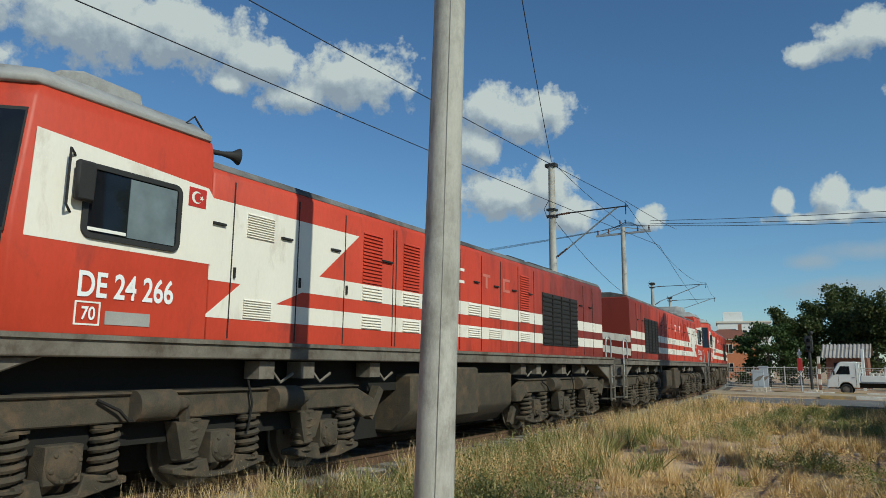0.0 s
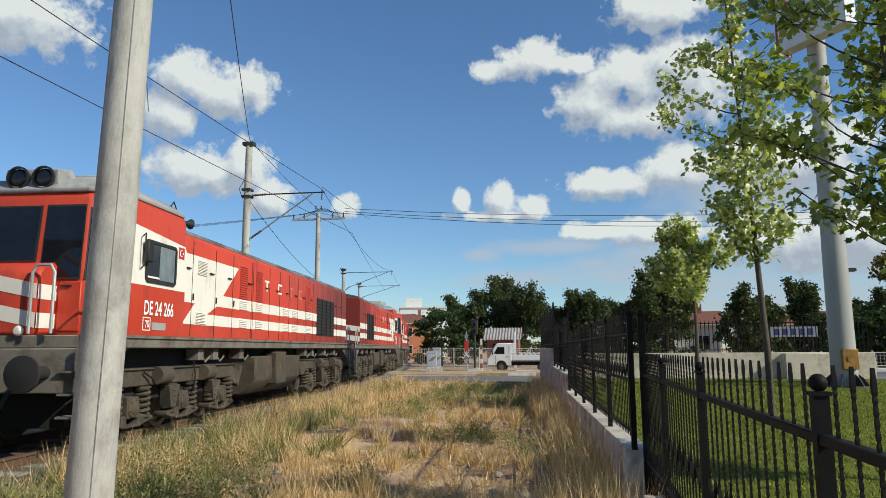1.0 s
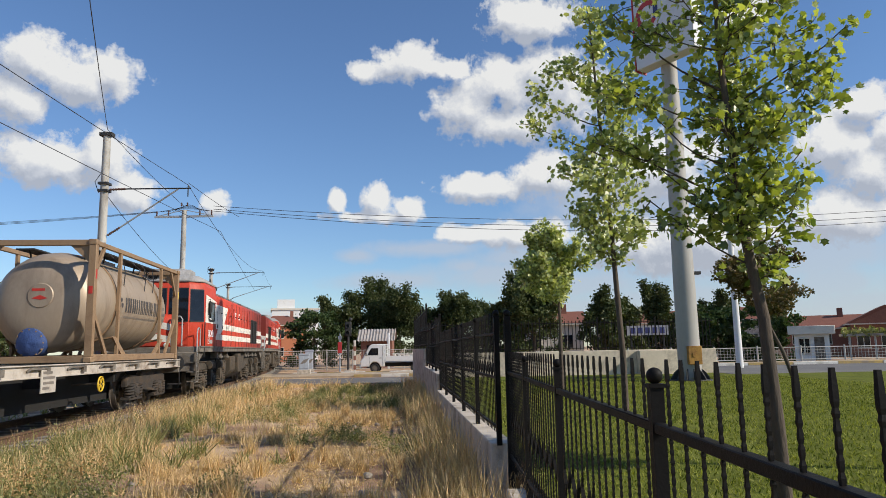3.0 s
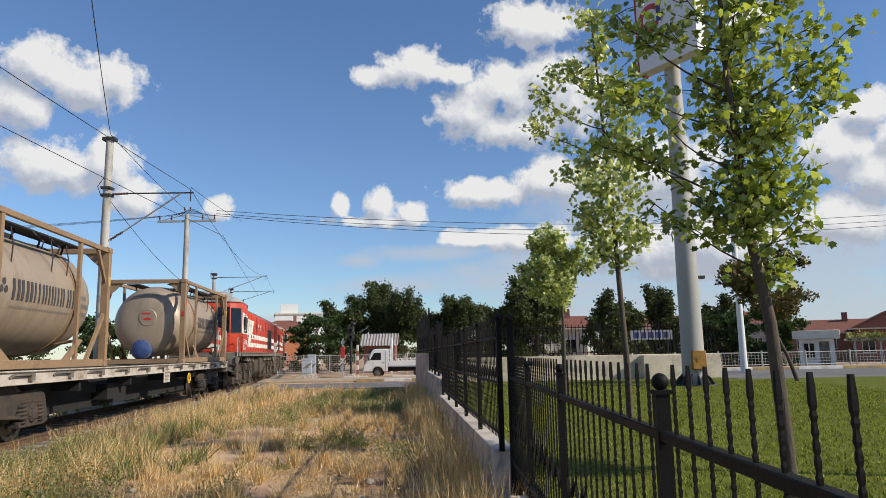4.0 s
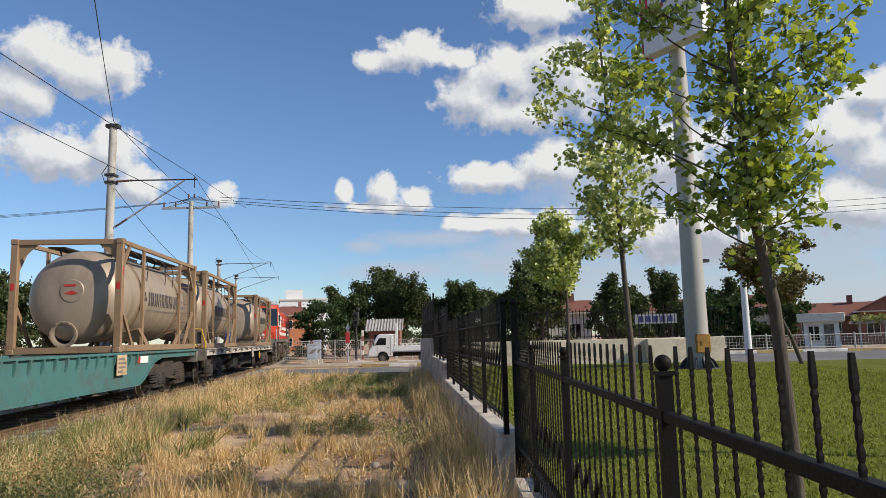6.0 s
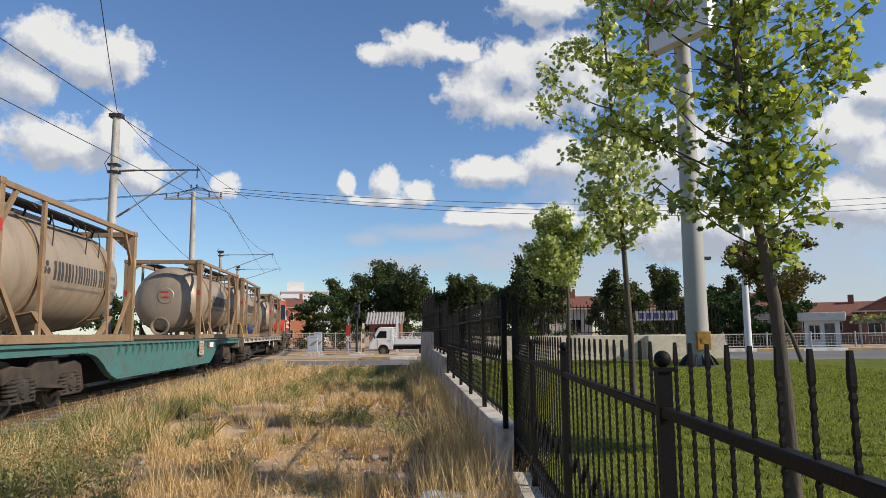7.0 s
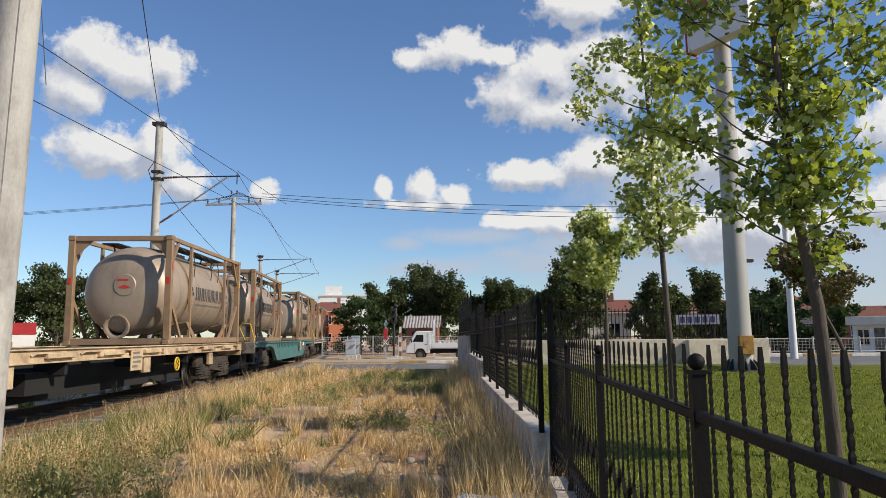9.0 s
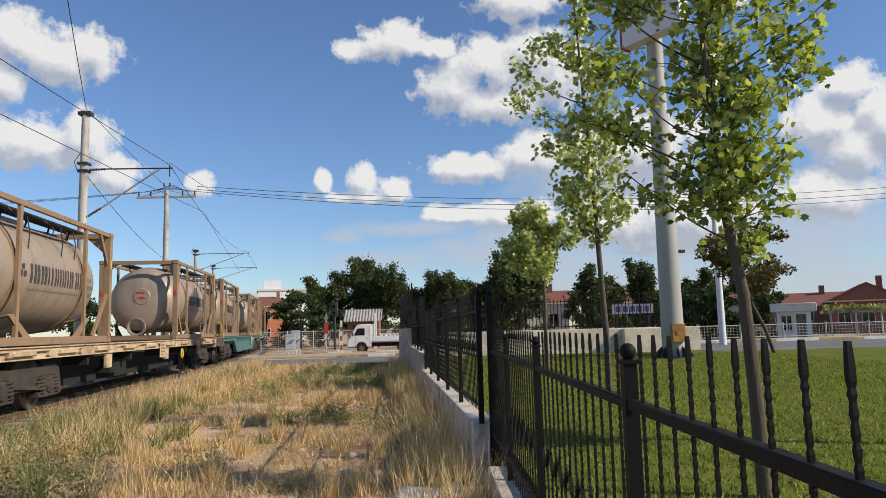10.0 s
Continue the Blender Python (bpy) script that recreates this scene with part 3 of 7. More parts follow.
ARM1, ARM3, ARM4 = (-8.75, 24.43, 7.42), (-14.7, 57.58, 8.2), (-18.0, 73.5, 8.5)
cable("overhead_wire", (-8.0, -30, 8.6), ARM1, 0.5, 0.010, "black overhead messenger wire along the track")
cable("overhead_wire", (-7.6, -25, 6.0), (-9.9, 31.57, 7.0), 0.25, 0.010, "black overhead contact wire along the track")
cable("overhead_wire", (-9.9, 31.57, 7.0), (-15.5, 58, 6.6), 0.1, 0.010, "black overhead contact wire along the track")
cable("overhead_wire", ARM1, ARM3, 0.8, 0.010, "black overhead messenger wire along the track")
cable("overhead_wire", ARM3, ARM4, 0.3, 0.010, "black overhead messenger wire along the track")
cable("overhead_wire", (-11.7, 24.43, 9.5), (-3.3, 5.5, 9.5), 0.25, 0.012, "black wire from mast top to pole top")
cable("overhead_wire", (-11.7, 24.43, 9.5), (-13.0, 35.3, 9.0), 0.1, 0.012, "black wire between mast and power pole")
cable("overhead_wire", (-11.75, 24.4, 7.3), (-19, 57.5, 6.6), 0.9, 0.012, "sagging black feeder wire")
cable("overhead_wire", (-8.75, 24.43, 7.5), (-10.2, 35.3, 8.4), 0.05, 0.01, "thin black stay wire")
for i, dz in enumerate((0.0, 0.12, 0.3)):
    cable("power_cable", (-11.6, 35.4 + i * 0.1, 8.75 + dz), (46, 38 + i * 0.4, 10.3 + dz), 2.0 - 0.2 * i, 0.014, "long black power cable sagging over the crossing")
    cable("power_cable", (-14.4, 35.3 + i * 0.1, 8.75), (-60, 30 + i, 8.2), 0.9, 0.010, "black power cable to the far side of the line")
cable("dropper", (-8.15, 12.5, 8.15), (-7.9, 12.5, 6.2), 0, 0.008, "thin dropper between overhead wires")

# advertising mast on the lawn
mast_base = lawn_z(21.5) - 0.02
ad = round_pole("sign_mast", 7.47, 21.57, mast_base, ((0, 0.335, 0), (3.0, 0.315, 0), (9.4, 0.245, 0), (13.2, 0.22, 0)), "tall grey steel sign mast on a bolted base plate", "sign mast",
                material("grey_mast_paint", (0.36, 0.345, 0.32), 0.6, vary=0.1, scale=1.5, fine=20, bump=0.05, dirt=(0.3, 0.26, 0.2), dirt_amount=0.25, stretch=(1, 1, 0.3)), 32)
base = Mesh().lathe([(0.001, 0.06), (0.62, 0.06), (0.64, 0.0)], 24)
part("base_plate", base, M_BLACKSTEEL, ad)
fin = Mesh().prism(((0.30, 0.06), (0.58, 0.06), (0.46, 0.26), (0.30, 0.40)), -0.015, 0.015, "y").data("gusset", M_BLACKSTEEL)
for k in range(12):
    part("gusset", fin, None, ad, at=pose(0, 0, 0, 0, 0, k * 30))
M_RUSTBOX = material("rusty_yellow_box", (0.38, 0.2, 0.04), 0.8, vary=0.25, bump=0.3, dirt=(0.14, 0.06, 0.03), dirt_amount=0.5, dirt_scale=4)
bx = part("meter_box", Mesh().box(-0.16, 0.24, -0.43, -0.24, 0.5, 1.04), M_RUSTBOX, ad, "rusty yellow steel cabinet door", bevel=0.015)
part("latch", Mesh().box(-0.04, 0.04, -0.445, -0.43, 0.72, 0.84), M_RUSTBOX, bx)
M_SIGN = material("white_sign_sheet", (0.62, 0.63, 0.66), 0.5, vary=0.05, bump=0)
panel = new("sign_panel")
panel.parent, panel.matrix_basis = ad, pose(-0.03, -0.37, 10.7, 0, 0, -57)
tagged(panel, "large white advertising panel with a round logo")
part("board", Mesh().box(-1.1, 1.1, -0.36, 0.1, -0.85, 2.9), M_SIGN, panel, bevel=0.02)
part("edge", Mesh().box(-1.14, -1.10, -0.38, 0.12, -0.9, 2.95), M_REDTRIM, panel)
lg = Mesh()
for i in range(20):
    a, b = radians(40 + i * 14), radians(40 + (i + 1) * 14)
    lg.add([(-0.55 + r * math.cos(c), -0.366, 0.85 + r * math.sin(c)) for c in (a, b) for r in (0.28, 0.46)], [(0, 1, 3, 2)])
part("logo_ring", lg, M_REDTRIM, panel, "red ring", smooth=0)
lb = Mesh().add([(-0.3, -0.366, 0.6), (-0.12, -0.366, 0.6), (-0.12, -0.366, 1.2), (-0.3, -0.366, 1.1)], [(0, 1, 2, 3)])
part("logo_bar", lb, material("navy_print", (0.04, 0.05, 0.16), 0.6, bump=0), panel, smooth=0)
wd = Mesh()
for i, h in enumerate((0.34, 0.2, 0.34, 0.2, 0.34, 0.2, 0.2, 0.24)):
    wd.add([(-0.6 + i * 0.2, -0.366, 0.02), (-0.48 + i * 0.2, -0.366, 0.02), (-0.48 + i * 0.2, -0.366, 0.02 + h), (-0.6 + i * 0.2, -0.366, 0.02 + h)], [(0, 1, 2, 3)])
pieces("word_bar", wd, M_WIRE, panel, 0)
lamp = round_pole("lighting_column", 13.41, 32.11, 0.45, ((0, 0.16, 0), (4, 0.13, 0), (9.5, 0.1, 0)), "white painted steel lighting column by the street", "lighting column",
                  material("white_column_paint", (0.66, 0.66, 0.64), 0.5, vary=0.06, bump=0), 16)
part("floodlight", Mesh().bar((0.26, 0, 3.2), (0.38, -0.02, 3.22), 0.04).box(0.31, 0.5, -0.1, 0.08, 3.18, 3.27), M_BLACKSTEEL, ad)

# ---- train ----
M_RED = material("red_loco_paint", (0.50, 0.055, 0.028), 0.48, vary=0.16, scale=1.3, fine=25, bump=0.05, dirt=(0.16, 0.035, 0.03), dirt_amount=0.22, dirt_scale=1.6, stretch=(1, 1, 0.4), spec=0.3)
M_WHITE = material("cream_loco_paint", (0.80, 0.75, 0.66), 0.45, vary=0.06, scale=1.5, bump=0.04, dirt=(0.42, 0.33, 0.25), dirt_amount=0.14, dirt_scale=2.2, stretch=(1, 1, 0.4))


def soot_red():
    """Red paint with exhaust soot spreading from the stack towards the radiator end."""
    m = material("sooty_red_paint", (0.50, 0.055, 0.028), 0.5, vary=0.16, scale=1.3, fine=25, bump=0.05, dirt=(0.16, 0.035, 0.03), dirt_amount=0.22, dirt_scale=1.6, stretch=(1, 1, 0.4), spec=0.3)
    t = m.node_tree
    b = t.nodes["Principled BSDF"]
    sep = t.nodes.new("ShaderNodeSeparateXYZ")
    tc = t.nodes.new("ShaderNodeTexCoord")
    t.links.new(tc.outputs["Object"], sep.inputs[0])
    mp = t.nodes.new("ShaderNodeMapping")
    mp.inputs["Scale"].default_value = (1, 2.2, 0.35)
    t.links.new(tc.outputs["Object"], mp.inputs["Vector"])
    n = noise_tex(t, mp.outputs[0], 1.4, 7, 0.65)
    k = mth(t, "MULTIPLY_ADD", sep.outputs[1], 0.085, mth(t, "MULTIPLY_ADD", n.outputs["Fac"], 1.3, -0.62))
    k = ramp(t, k, ((0.05, 0.0), (0.55, 0.72)))
    old = b.inputs["Base Color"].links[0].from_socket
    t.links.new(mixc(t, k, old, (0.07, 0.02, 0.017)), b.inputs["Base Color"])
    return m


M_SOOTRED = soot_red()
M_ROOF = material("grey_loco_roof", (0.33, 0.32, 0.31), 0.7, vary=0.2, bump=0.15, dirt=(0.13, 0.12, 0.11), dirt_amount=0.35)
M_HOODROOF = material("sooty_hood_roof", (0.17, 0.16, 0.155), 0.75, vary=0.25, bump=0.15, dirt=(0.05, 0.045, 0.045), dirt_amount=0.5, dirt_scale=0.8)
M_SILL = material("grey_brown_underframe", (0.17, 0.15, 0.125), 0.8, vary=0.25, bump=0.2, dirt=(0.08, 0.06, 0.045), dirt_amount=0.4, dirt_scale=2.5)
M_SOOT = material("sooty_black", (0.018, 0.017, 0.017), 0.75, vary=0.4, bump=0.2)
M_CABGLASS = glass_material("dark_cab_glass", (0.006, 0.007, 0.009))
M_PANE = glass_material("grey_sliding_pane", (0.10, 0.12, 0.13), 0.15)
M_RUBBER = material("black_rubber", (0.02, 0.02, 0.02), 0.7, bump=0)
M_LAMP = material("lamp_lens", (0.75, 0.73, 0.66), 0.2, bump=0)
M_TEXT = material("white_lettering", (0.8, 0.78, 0.72), 0.6, vary=0.08, bump=0)
M_BLACKTEXT = material("dark_lettering", (0.055, 0.05, 0.05), 0.6, vary=0.2, bump=0)
M_GREYTEXT = material("grey_lettering", (0.19, 0.165, 0.14), 0.6, vary=0.2, bump=0)
M_FADED = material("faded_lettering", (0.52, 0.16, 0.12), 0.7, vary=0.2, bump=0)
M_PLATE = material("grey_data_plate", (0.34, 0.33, 0.31), 0.5, vary=0.2, fine=90, bump=0.1)
M_OCHRE = material("ochre_wagon_paint", (0.55, 0.41, 0.25), 0.7, vary=0.16, bump=0.15, dirt=(0.22, 0.14, 0.085), dirt_amount=0.45, dirt_scale=2)
M_GREEN = material("green_wagon_paint", (0.055, 0.16, 0.15), 0.6, vary=0.2, bump=0.15, dirt=(0.10, 0.09, 0.07), dirt_amount=0.35, dirt_scale=2)
M_PALE = material("pale_wagon_paint", (0.47, 0.42, 0.36), 0.75, vary=0.18, bump=0.15, dirt=(0.18, 0.12, 0.08), dirt_amount=0.4, dirt_scale=2)
M_HANDY = material("yellow_hand_paint", (0.65, 0.42, 0.03), 0.5, vary=0.15, bump=0)
M_BLUE = material("blue_tarpaulin", (0.035, 0.07, 0.2), 0.6, vary=0.35, scale=7, bump=0.6)
M_REDMARK = material("red_reflector", (0.5, 0.03, 0.02), 0.5, bump=0)
M_TREAD = material("worn_wheel_steel", (0.2, 0.17, 0.14), 0.5, 0.6, bump=0.1)


def text_mesh(body, height, width, depth=0.008):
    cu = bpy.data.curves.new("lettering", "FONT")
    cu.body, cu.size, cu.extrude, cu.offset = body, 1.0, 0.0, 0.02
    ob = bpy.data.objects.new("lettering", cu)
    me = bpy.data.meshes.new_from_object(ob)
    bpy.data.objects.remove(ob)
    xs, ys = [v.co.x for v in me.vertices], [v.co.y for v in me.vertices]
    for v in me.vertices:
        v.co = ((v.co.x - min(xs)) / (max(xs) - min(xs)) * width, (v.co.y - min(ys)) / (max(ys) - min(ys)) * height, depth)
    return me


def wheelset(parent, y, z=0.46, gauge=0.75):
    me = Mesh()
    for sx in (-1, 1):
        m = pose(sx * gauge, 0, 0, 0, 90 * sx, 0)
        me.lathe([(0.02, 0.02), (0.16, 0.03), (0.17, 0.0), (0.36, -0.01), (0.39, 0.04), (0.46, 0.05), (0.46, -0.06), (0.49, -0.07), (0.49, -0.09), (0.40, -0.09), (0.36, -0.06), (0.02, -0.07)], 28, m)
        for k in range(6):
            a = k * math.pi / 3
            me.box(-0.02, 0.02, -0.02, 0.02, -0.012, 0.012, pose(sx * (gauge + 0.012), 0.27 * math.cos(a), 0.27 * math.sin(a), 0, 90, 0))
    me.tube([(-gauge, 0, 0), (gauge, 0, 0)], 0.08, 10)
    return part("wheelset", me, M_TREAD, parent, at=pose(0, y, z))


def coil(me, x, y, z0, z1, r=0.108, turns=5):
    pts = [(x + r * math.cos(a), y + r * math.sin(a), z0 + (z1 - z0) * a / (turns * 2 * math.pi)) for a in [i * turns * 2 * math.pi / (turns * 10) for i in range(turns * 10 + 1)]]
    me.tube(pts, 0.033, 6)
    me.lathe([(0.01, z0 - 0.02), (r + 0.03, z0 - 0.02), (r + 0.03, z0), (0.01, z0)], 14, Matrix.Translation((x, y, 0)))
    me.lathe([(0.01, z1), (r + 0.03, z1), (r + 0.03, z1 + 0.02), (0.01, z1 + 0.02)], 14, Matrix.Translation((x, y, 0)))


def axlebox(me, x, y, z=0.46):
    sx = 1 if x > 0 else -1
    me.box(x - 0.12, x + 0.12, y - 0.17, y + 0.17, z - 0.16, z + 0.17)
    me.lathe([(0.001, 0.17), (0.10, 0.17), (0.115, 0.155), (0.15, 0.15), (0.165, 0.12), (0.165, 0.0)], 12, pose(x, y, z, 0, 90 * sx, 0))
    for k in range(6):
        a = k * math.pi / 3 + 0.3
        me.box(-0.018, 0.018, -0.018, 0.018, 0, 0.17, pose(x, y + 0.13 * math.cos(a), z + 0.13 * math.sin(a), 0, 90 * sx, 0))


def loco_bogie(parent, yc):
    """A three-axle bogie."""
    b = new("bogie")
    b.parent, b.matrix_basis = parent, pose(0, yc, 0)
    for sx in (-1, 1):
        me = Mesh()
        x = sx * 1.16
        me.prism(((-2.75, 0.62), (-2.75, 0.86), (-2.3, 1.04), (2.3, 1.04), (2.75, 0.86), (2.75, 0.62), (2.5, 0.62), (2.2, 0.78), (-2.2, 0.78), (-2.5, 0.62)), x - 0.09, x + 0.09, "x")
        me.box(x - 0.13, x + 0.13, -2.35, 2.35, 1.03, 1.06)
        part("side_frame", me, M_BOGIE, b, bevel=0.02)
        for ya in (-1.75, 0, 1.75):
            ax = Mesh()
            axlebox(ax, x, ya)
            ax.prism(((ya - 0.62, 0.24), (ya - 0.62, 0.3), (ya - 0.2, 0.36), (ya - 0.15, 0.2), (ya + 0.15, 0.2), (ya + 0.2, 0.36), (ya + 0.62, 0.3), (ya + 0.62, 0.24), (ya + 0.2, 0.16), (ya - 0.2, 0.16)), x - 0.12, x + 0.12, "x")
            part("axlebox", ax, M_BOGIE, b, bevel=0.01)
            for dy in (-0.42, 0.42):
                sp = Mesh()
                coil(sp, x + sx * 0.03, ya + dy, 0.31, 0.75)
                part("spring", sp, M_BOGIE, b)
        for ya in (-0.85, 0.95):
            extra = Mesh()
            extra.tube([(x + sx * 0.14, ya - 0.3, 0.93), (x + sx * 0.14, ya + 0.12, 0.93)], [0.15, 0.15], 16)
            extra.tube([(x + sx * 0.14, ya + 0.12, 0.93), (x + sx * 0.14, ya + 0.32, 0.93)], [0.11, 0.05], 12)
            extra.bar((x + sx * 0.12, ya + 0.3, 0.93), (x + sx * 0.05, ya + 0.42, 0.5), 0.07, 0.1)
            extra.prism(((ya + 0.2, 0.75), (ya + 0.62, 0.75), (ya + 0.5, 0.45), (ya + 0.3, 0.38)), x - 0.03, x + 0.1 * sx + 0.05, "x")
            pieces("brake_gear", extra, M_BOGIE, b)
        extra = Mesh()
        extra.tube([(x + sx * 0.13, -1.5, 1.0), (x + sx * 0.17, -1.3, 0.9), (x + sx * 0.17, -1.2, 0.8), (x + sx * 0.15, -0.9, 0.78)], 0.016, 5)
        part("hose", extra, M_DARK, b)
        extra = Mesh()
        extra.tube([(x + sx * 0.13, 0.3, 1.15), (x + sx * 0.16, 0.35, 0.9), (x + sx * 0.16, 0.3, 0.6)], 0.014, 5)
        part("hose", extra, M_DARK, b)
        part("damper", Mesh().bar((x, 2.7, 0.6), (x, 2.95, 1.0), 0.13, 0.13), M_BOGIE, b)
        part("rail_guard", Mesh().bar((x, -2.7, 0.5), (x, -2.9, 0.2), 0.08, 0.12), M_BOGIE, b)
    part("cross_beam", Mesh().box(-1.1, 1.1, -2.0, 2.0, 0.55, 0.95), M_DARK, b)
    for ya in (-1.75, 0, 1.75):
        wheelset(b, ya)
    return b


def frame_rim(me, y0, y1, z0, z1, x, w=0.05, d=0.03):
    """A rounded frame on a side wall at x."""
    sx = 1 if x > 0 else -1
    r = 0.09
    outer, inner = [], []
    for cy, cz, a0 in ((y1 - r, z1 - r, 0), (y0 + r, z1 - r, 90), (y0 + r, z0 + r, 180), (y1 - r, z0 + r, 270)):
        for k in range(5):
            a = radians(a0 + k * 22.5)
            outer.append((cy + r * math.cos(a), cz + r * math.sin(a)))
            inner.append((cy + (r - w * 0.7) * math.cos(a), cz + (r - w * 0.7) * math.sin(a)))
    n = len(outer)
    vs = [(x, *p) for p in outer] + [(x + sx * d, *p) for p in outer] + [(x + sx * d, *p) for p in inner] + [(x, *p) for p in inner]
    fs = []
    for i in range(n):
        j = (i + 1) % n
        for a, b in ((0, 1), (1, 2), (2, 3)):
            q = (a * n + i, a * n + j, b * n + j, b * n + i)
            fs.append(q if sx > 0 else q[::-1])
    me.add(vs, fs)
    return inner


def louvre(me, y0, y1, z0, z1, x, n):
    sx = 1 if x > 0 else -1
    for i in range(n):
        z = z0 + (z1 - z0) * (i + 0.5) / n
        h = (z1 - z0) / n * 0.36
        me.prism(((x, z - h), (x + sx * 0.022, z - h), (x, z + h)), y0, y1, "y")


def locomotive(name, label, number=True):
    L = thing(name, label, "locomotive", "locomotives at the head of the train")
    # underframe
    me = Mesh().box(-1.44, 1.44, -8.4, 8.4, 1.38, 1.56)
    for sy in (-1, 1):
        me.prism(((sy * 8.4, 1.38), (sy * 8.5, 1.38), (sy * 8.5, 0.78), (sy * 8.3, 0.78), (sy * 8.2, 1.0), (sy * 7.2, 1.38)), -1.35, 1.35, "x")
    part("underframe", me, M_SILL, L, bevel=0.015)
    lip = Mesh()
    for sx in (-1, 1):
        lip.box(sx * 1.455 - 0.015, sx * 1.455 + 0.015, -8.38, 8.38, 1.53, 1.575)
    part("sill_lip", lip, M_SILL, L)
    # hood
    prof = ((-1.40, 1.56), (1.40, 1.56), (1.40, 3.36), (1.33, 3.46), (-1.33, 3.46), (-1.40, 3.36))
    part("hood", Mesh().prism(prof, -5.60, 7.6, "y"), M_SOOTRED, L, bevel=0.02)
    part("hood_roof", Mesh().prism(((-1.37, 3.42), (1.37, 3.42), (1.31, 3.51), (0.8, 3.62), (-0.8, 3.62), (-1.31, 3.51)), -5.59, 7.58, "y"), M_HOODROOF, L, bevel=0.01)
    soot = Mesh()
    for y0, y1 in ((3.0, 3.9), (4.1, 5.6)):
        soot.box(-0.8, 0.8, y0, y1, 3.60, 3.72)
    soot.lathe([(0.16, 3.5), (0.16, 3.74), (0.13, 3.74), (0.13, 3.6)], 14, Matrix.Translation((0, 0.3, 0)))
    soot.tube([(0.6, -5.5, 3.6), (0.6, 7.4, 3.6)], 0.02, 5)
    part("roof_vent", soot, M_SOOT, L, "soot-blackened roof vents", bevel=0.01)
    # cab
    plan = [(1.42, -5.60), (1.42, -7.62), (0.98, -8.0), (-0.98, -8.0), (-1.42, -7.62), (-1.42, -5.60)]
    cab = Mesh()
    rings = [(1.56, 1.0, 0.0), (2.55, 1.0, 0.0), (3.56, 0.975, 0.10), (3.70, 0.95, 0.15)]
    for z, k, back in rings:
        cab.v.extend((x * k, y + (back if y < -7 else 0), z) for x, y in plan)
    for i in range(3):
        for j in range(6):
            cab.f.append((i * 6 + j, i * 6 + (j + 1) % 6, (i + 1) * 6 + (j + 1) % 6, (i + 1) * 6 + j)[::-1])
    cab.f += [tuple(range(18, 24))[::-1], tuple(range(6))]
    part("cab", cab, M_RED, L, bevel=0.02)
    roof = Mesh()
    for z, k, back in ((3.69, 0.965, 0.10), (3.75, 0.97, 0.09), (3.92, 0.80, 0.25), (3.96, 0.55, 0.4)):
        roof.v.extend((x * k, y + (back if y < -7 else -back * 0.4), z) for x, y in plan)
    for i in range(3):
        for j in range(6):
            roof.f.append((i * 6 + j, i * 6 + (j + 1) % 6, (i + 1) * 6 + (j + 1) % 6, (i + 1) * 6 + j)[::-1])
    roof.f += [tuple(range(18, 24))[::-1], tuple(range(6))]
    part("cab_roof", roof, M_ROOF, L, "grey-painted cab roof", bevel=0.012)
    unit = Mesh().prism(((-7.1, 3.92), (-7.0, 4.14), (-6.75, 4.22), (-6.1, 4.20), (-6.0, 3.92)), -0.75, 0.75, "x")
    unit.box(-0.55, 0.55, -6.7, -6.25, 4.2, 4.26)
    part("roof_unit", unit, M_ROOF, L, "weathered air-conditioning box on the cab roof", bevel=0.02)
    hl = Mesh().prism(((-7.85, 3.78), (-7.85, 4.06), (-7.5, 4.12), (-7.3, 3.9)), -0.42, 0.42, "x")
    lamp = part("headlight_box", hl, M_ROOF, L, "grey headlight housing", bevel=0.02)
    for x in (-0.2, 0.2):
        part("rim", Mesh().lathe([(0.15, 0.0), (0.18, 0.0), (0.18, 0.04), (0.15, 0.04)], 18, pose(x, -7.86, 3.92, 90, 0, 0)), M_SOOT, lamp)
        part("headlight", Mesh().lathe([(0.001, 0.03), (0.08, 0.028), (0.13, 0.015), (0.145, 0.0), (0.145, -0.05)], 18, pose(x, -7.86, 3.92, 90, 0, 0)), M_CABGLASS, lamp, "dark round headlight glass")
    # nose
    nose = Mesh().prism(((-8.42, 1.56), (-8.42, 2.42), (-8.3, 2.56), (-7.97, 2.62), (-7.97, 1.56)), -1.1, 0.62, "x")
    part("nose", nose, M_RED, L, bevel=0.05)
    stripes = Mesh()
    for z in (1.78, 2.18):
        stripes.add([(-1.1, -8.425, z - 0.12), (-0.24, -8.425, z + 0.06), (0.62, -8.425, z - 0.12), (0.62, -8.425, z + 0.09), (-0.24, -8.425, z + 0.27), (-1.1, -8.425, z + 0.09)],
                    [(0, 1, 4, 5), (1, 2, 3, 4)])
        stripes.add([(0.625, -8.40, z - 0.12), (0.625, -7.99, z - 0.12), (0.625, -7.99, z + 0.09), (0.625, -8.40, z + 0.09)], [(0, 1, 2, 3)])
    part("nose_stripe", stripes, M_WHITE, L, "cream chevron stripes on the nose", smooth=0)
    for x in (-0.85, 0.4):
        part("marker_lamp", Mesh().lathe([(0.001, 0.05), (0.05, 0.045), (0.07, 0.02), (0.075, 0.0)], 14, pose(x, -8.42, 1.62, 90, 0, 0)), M_LAMP, L)
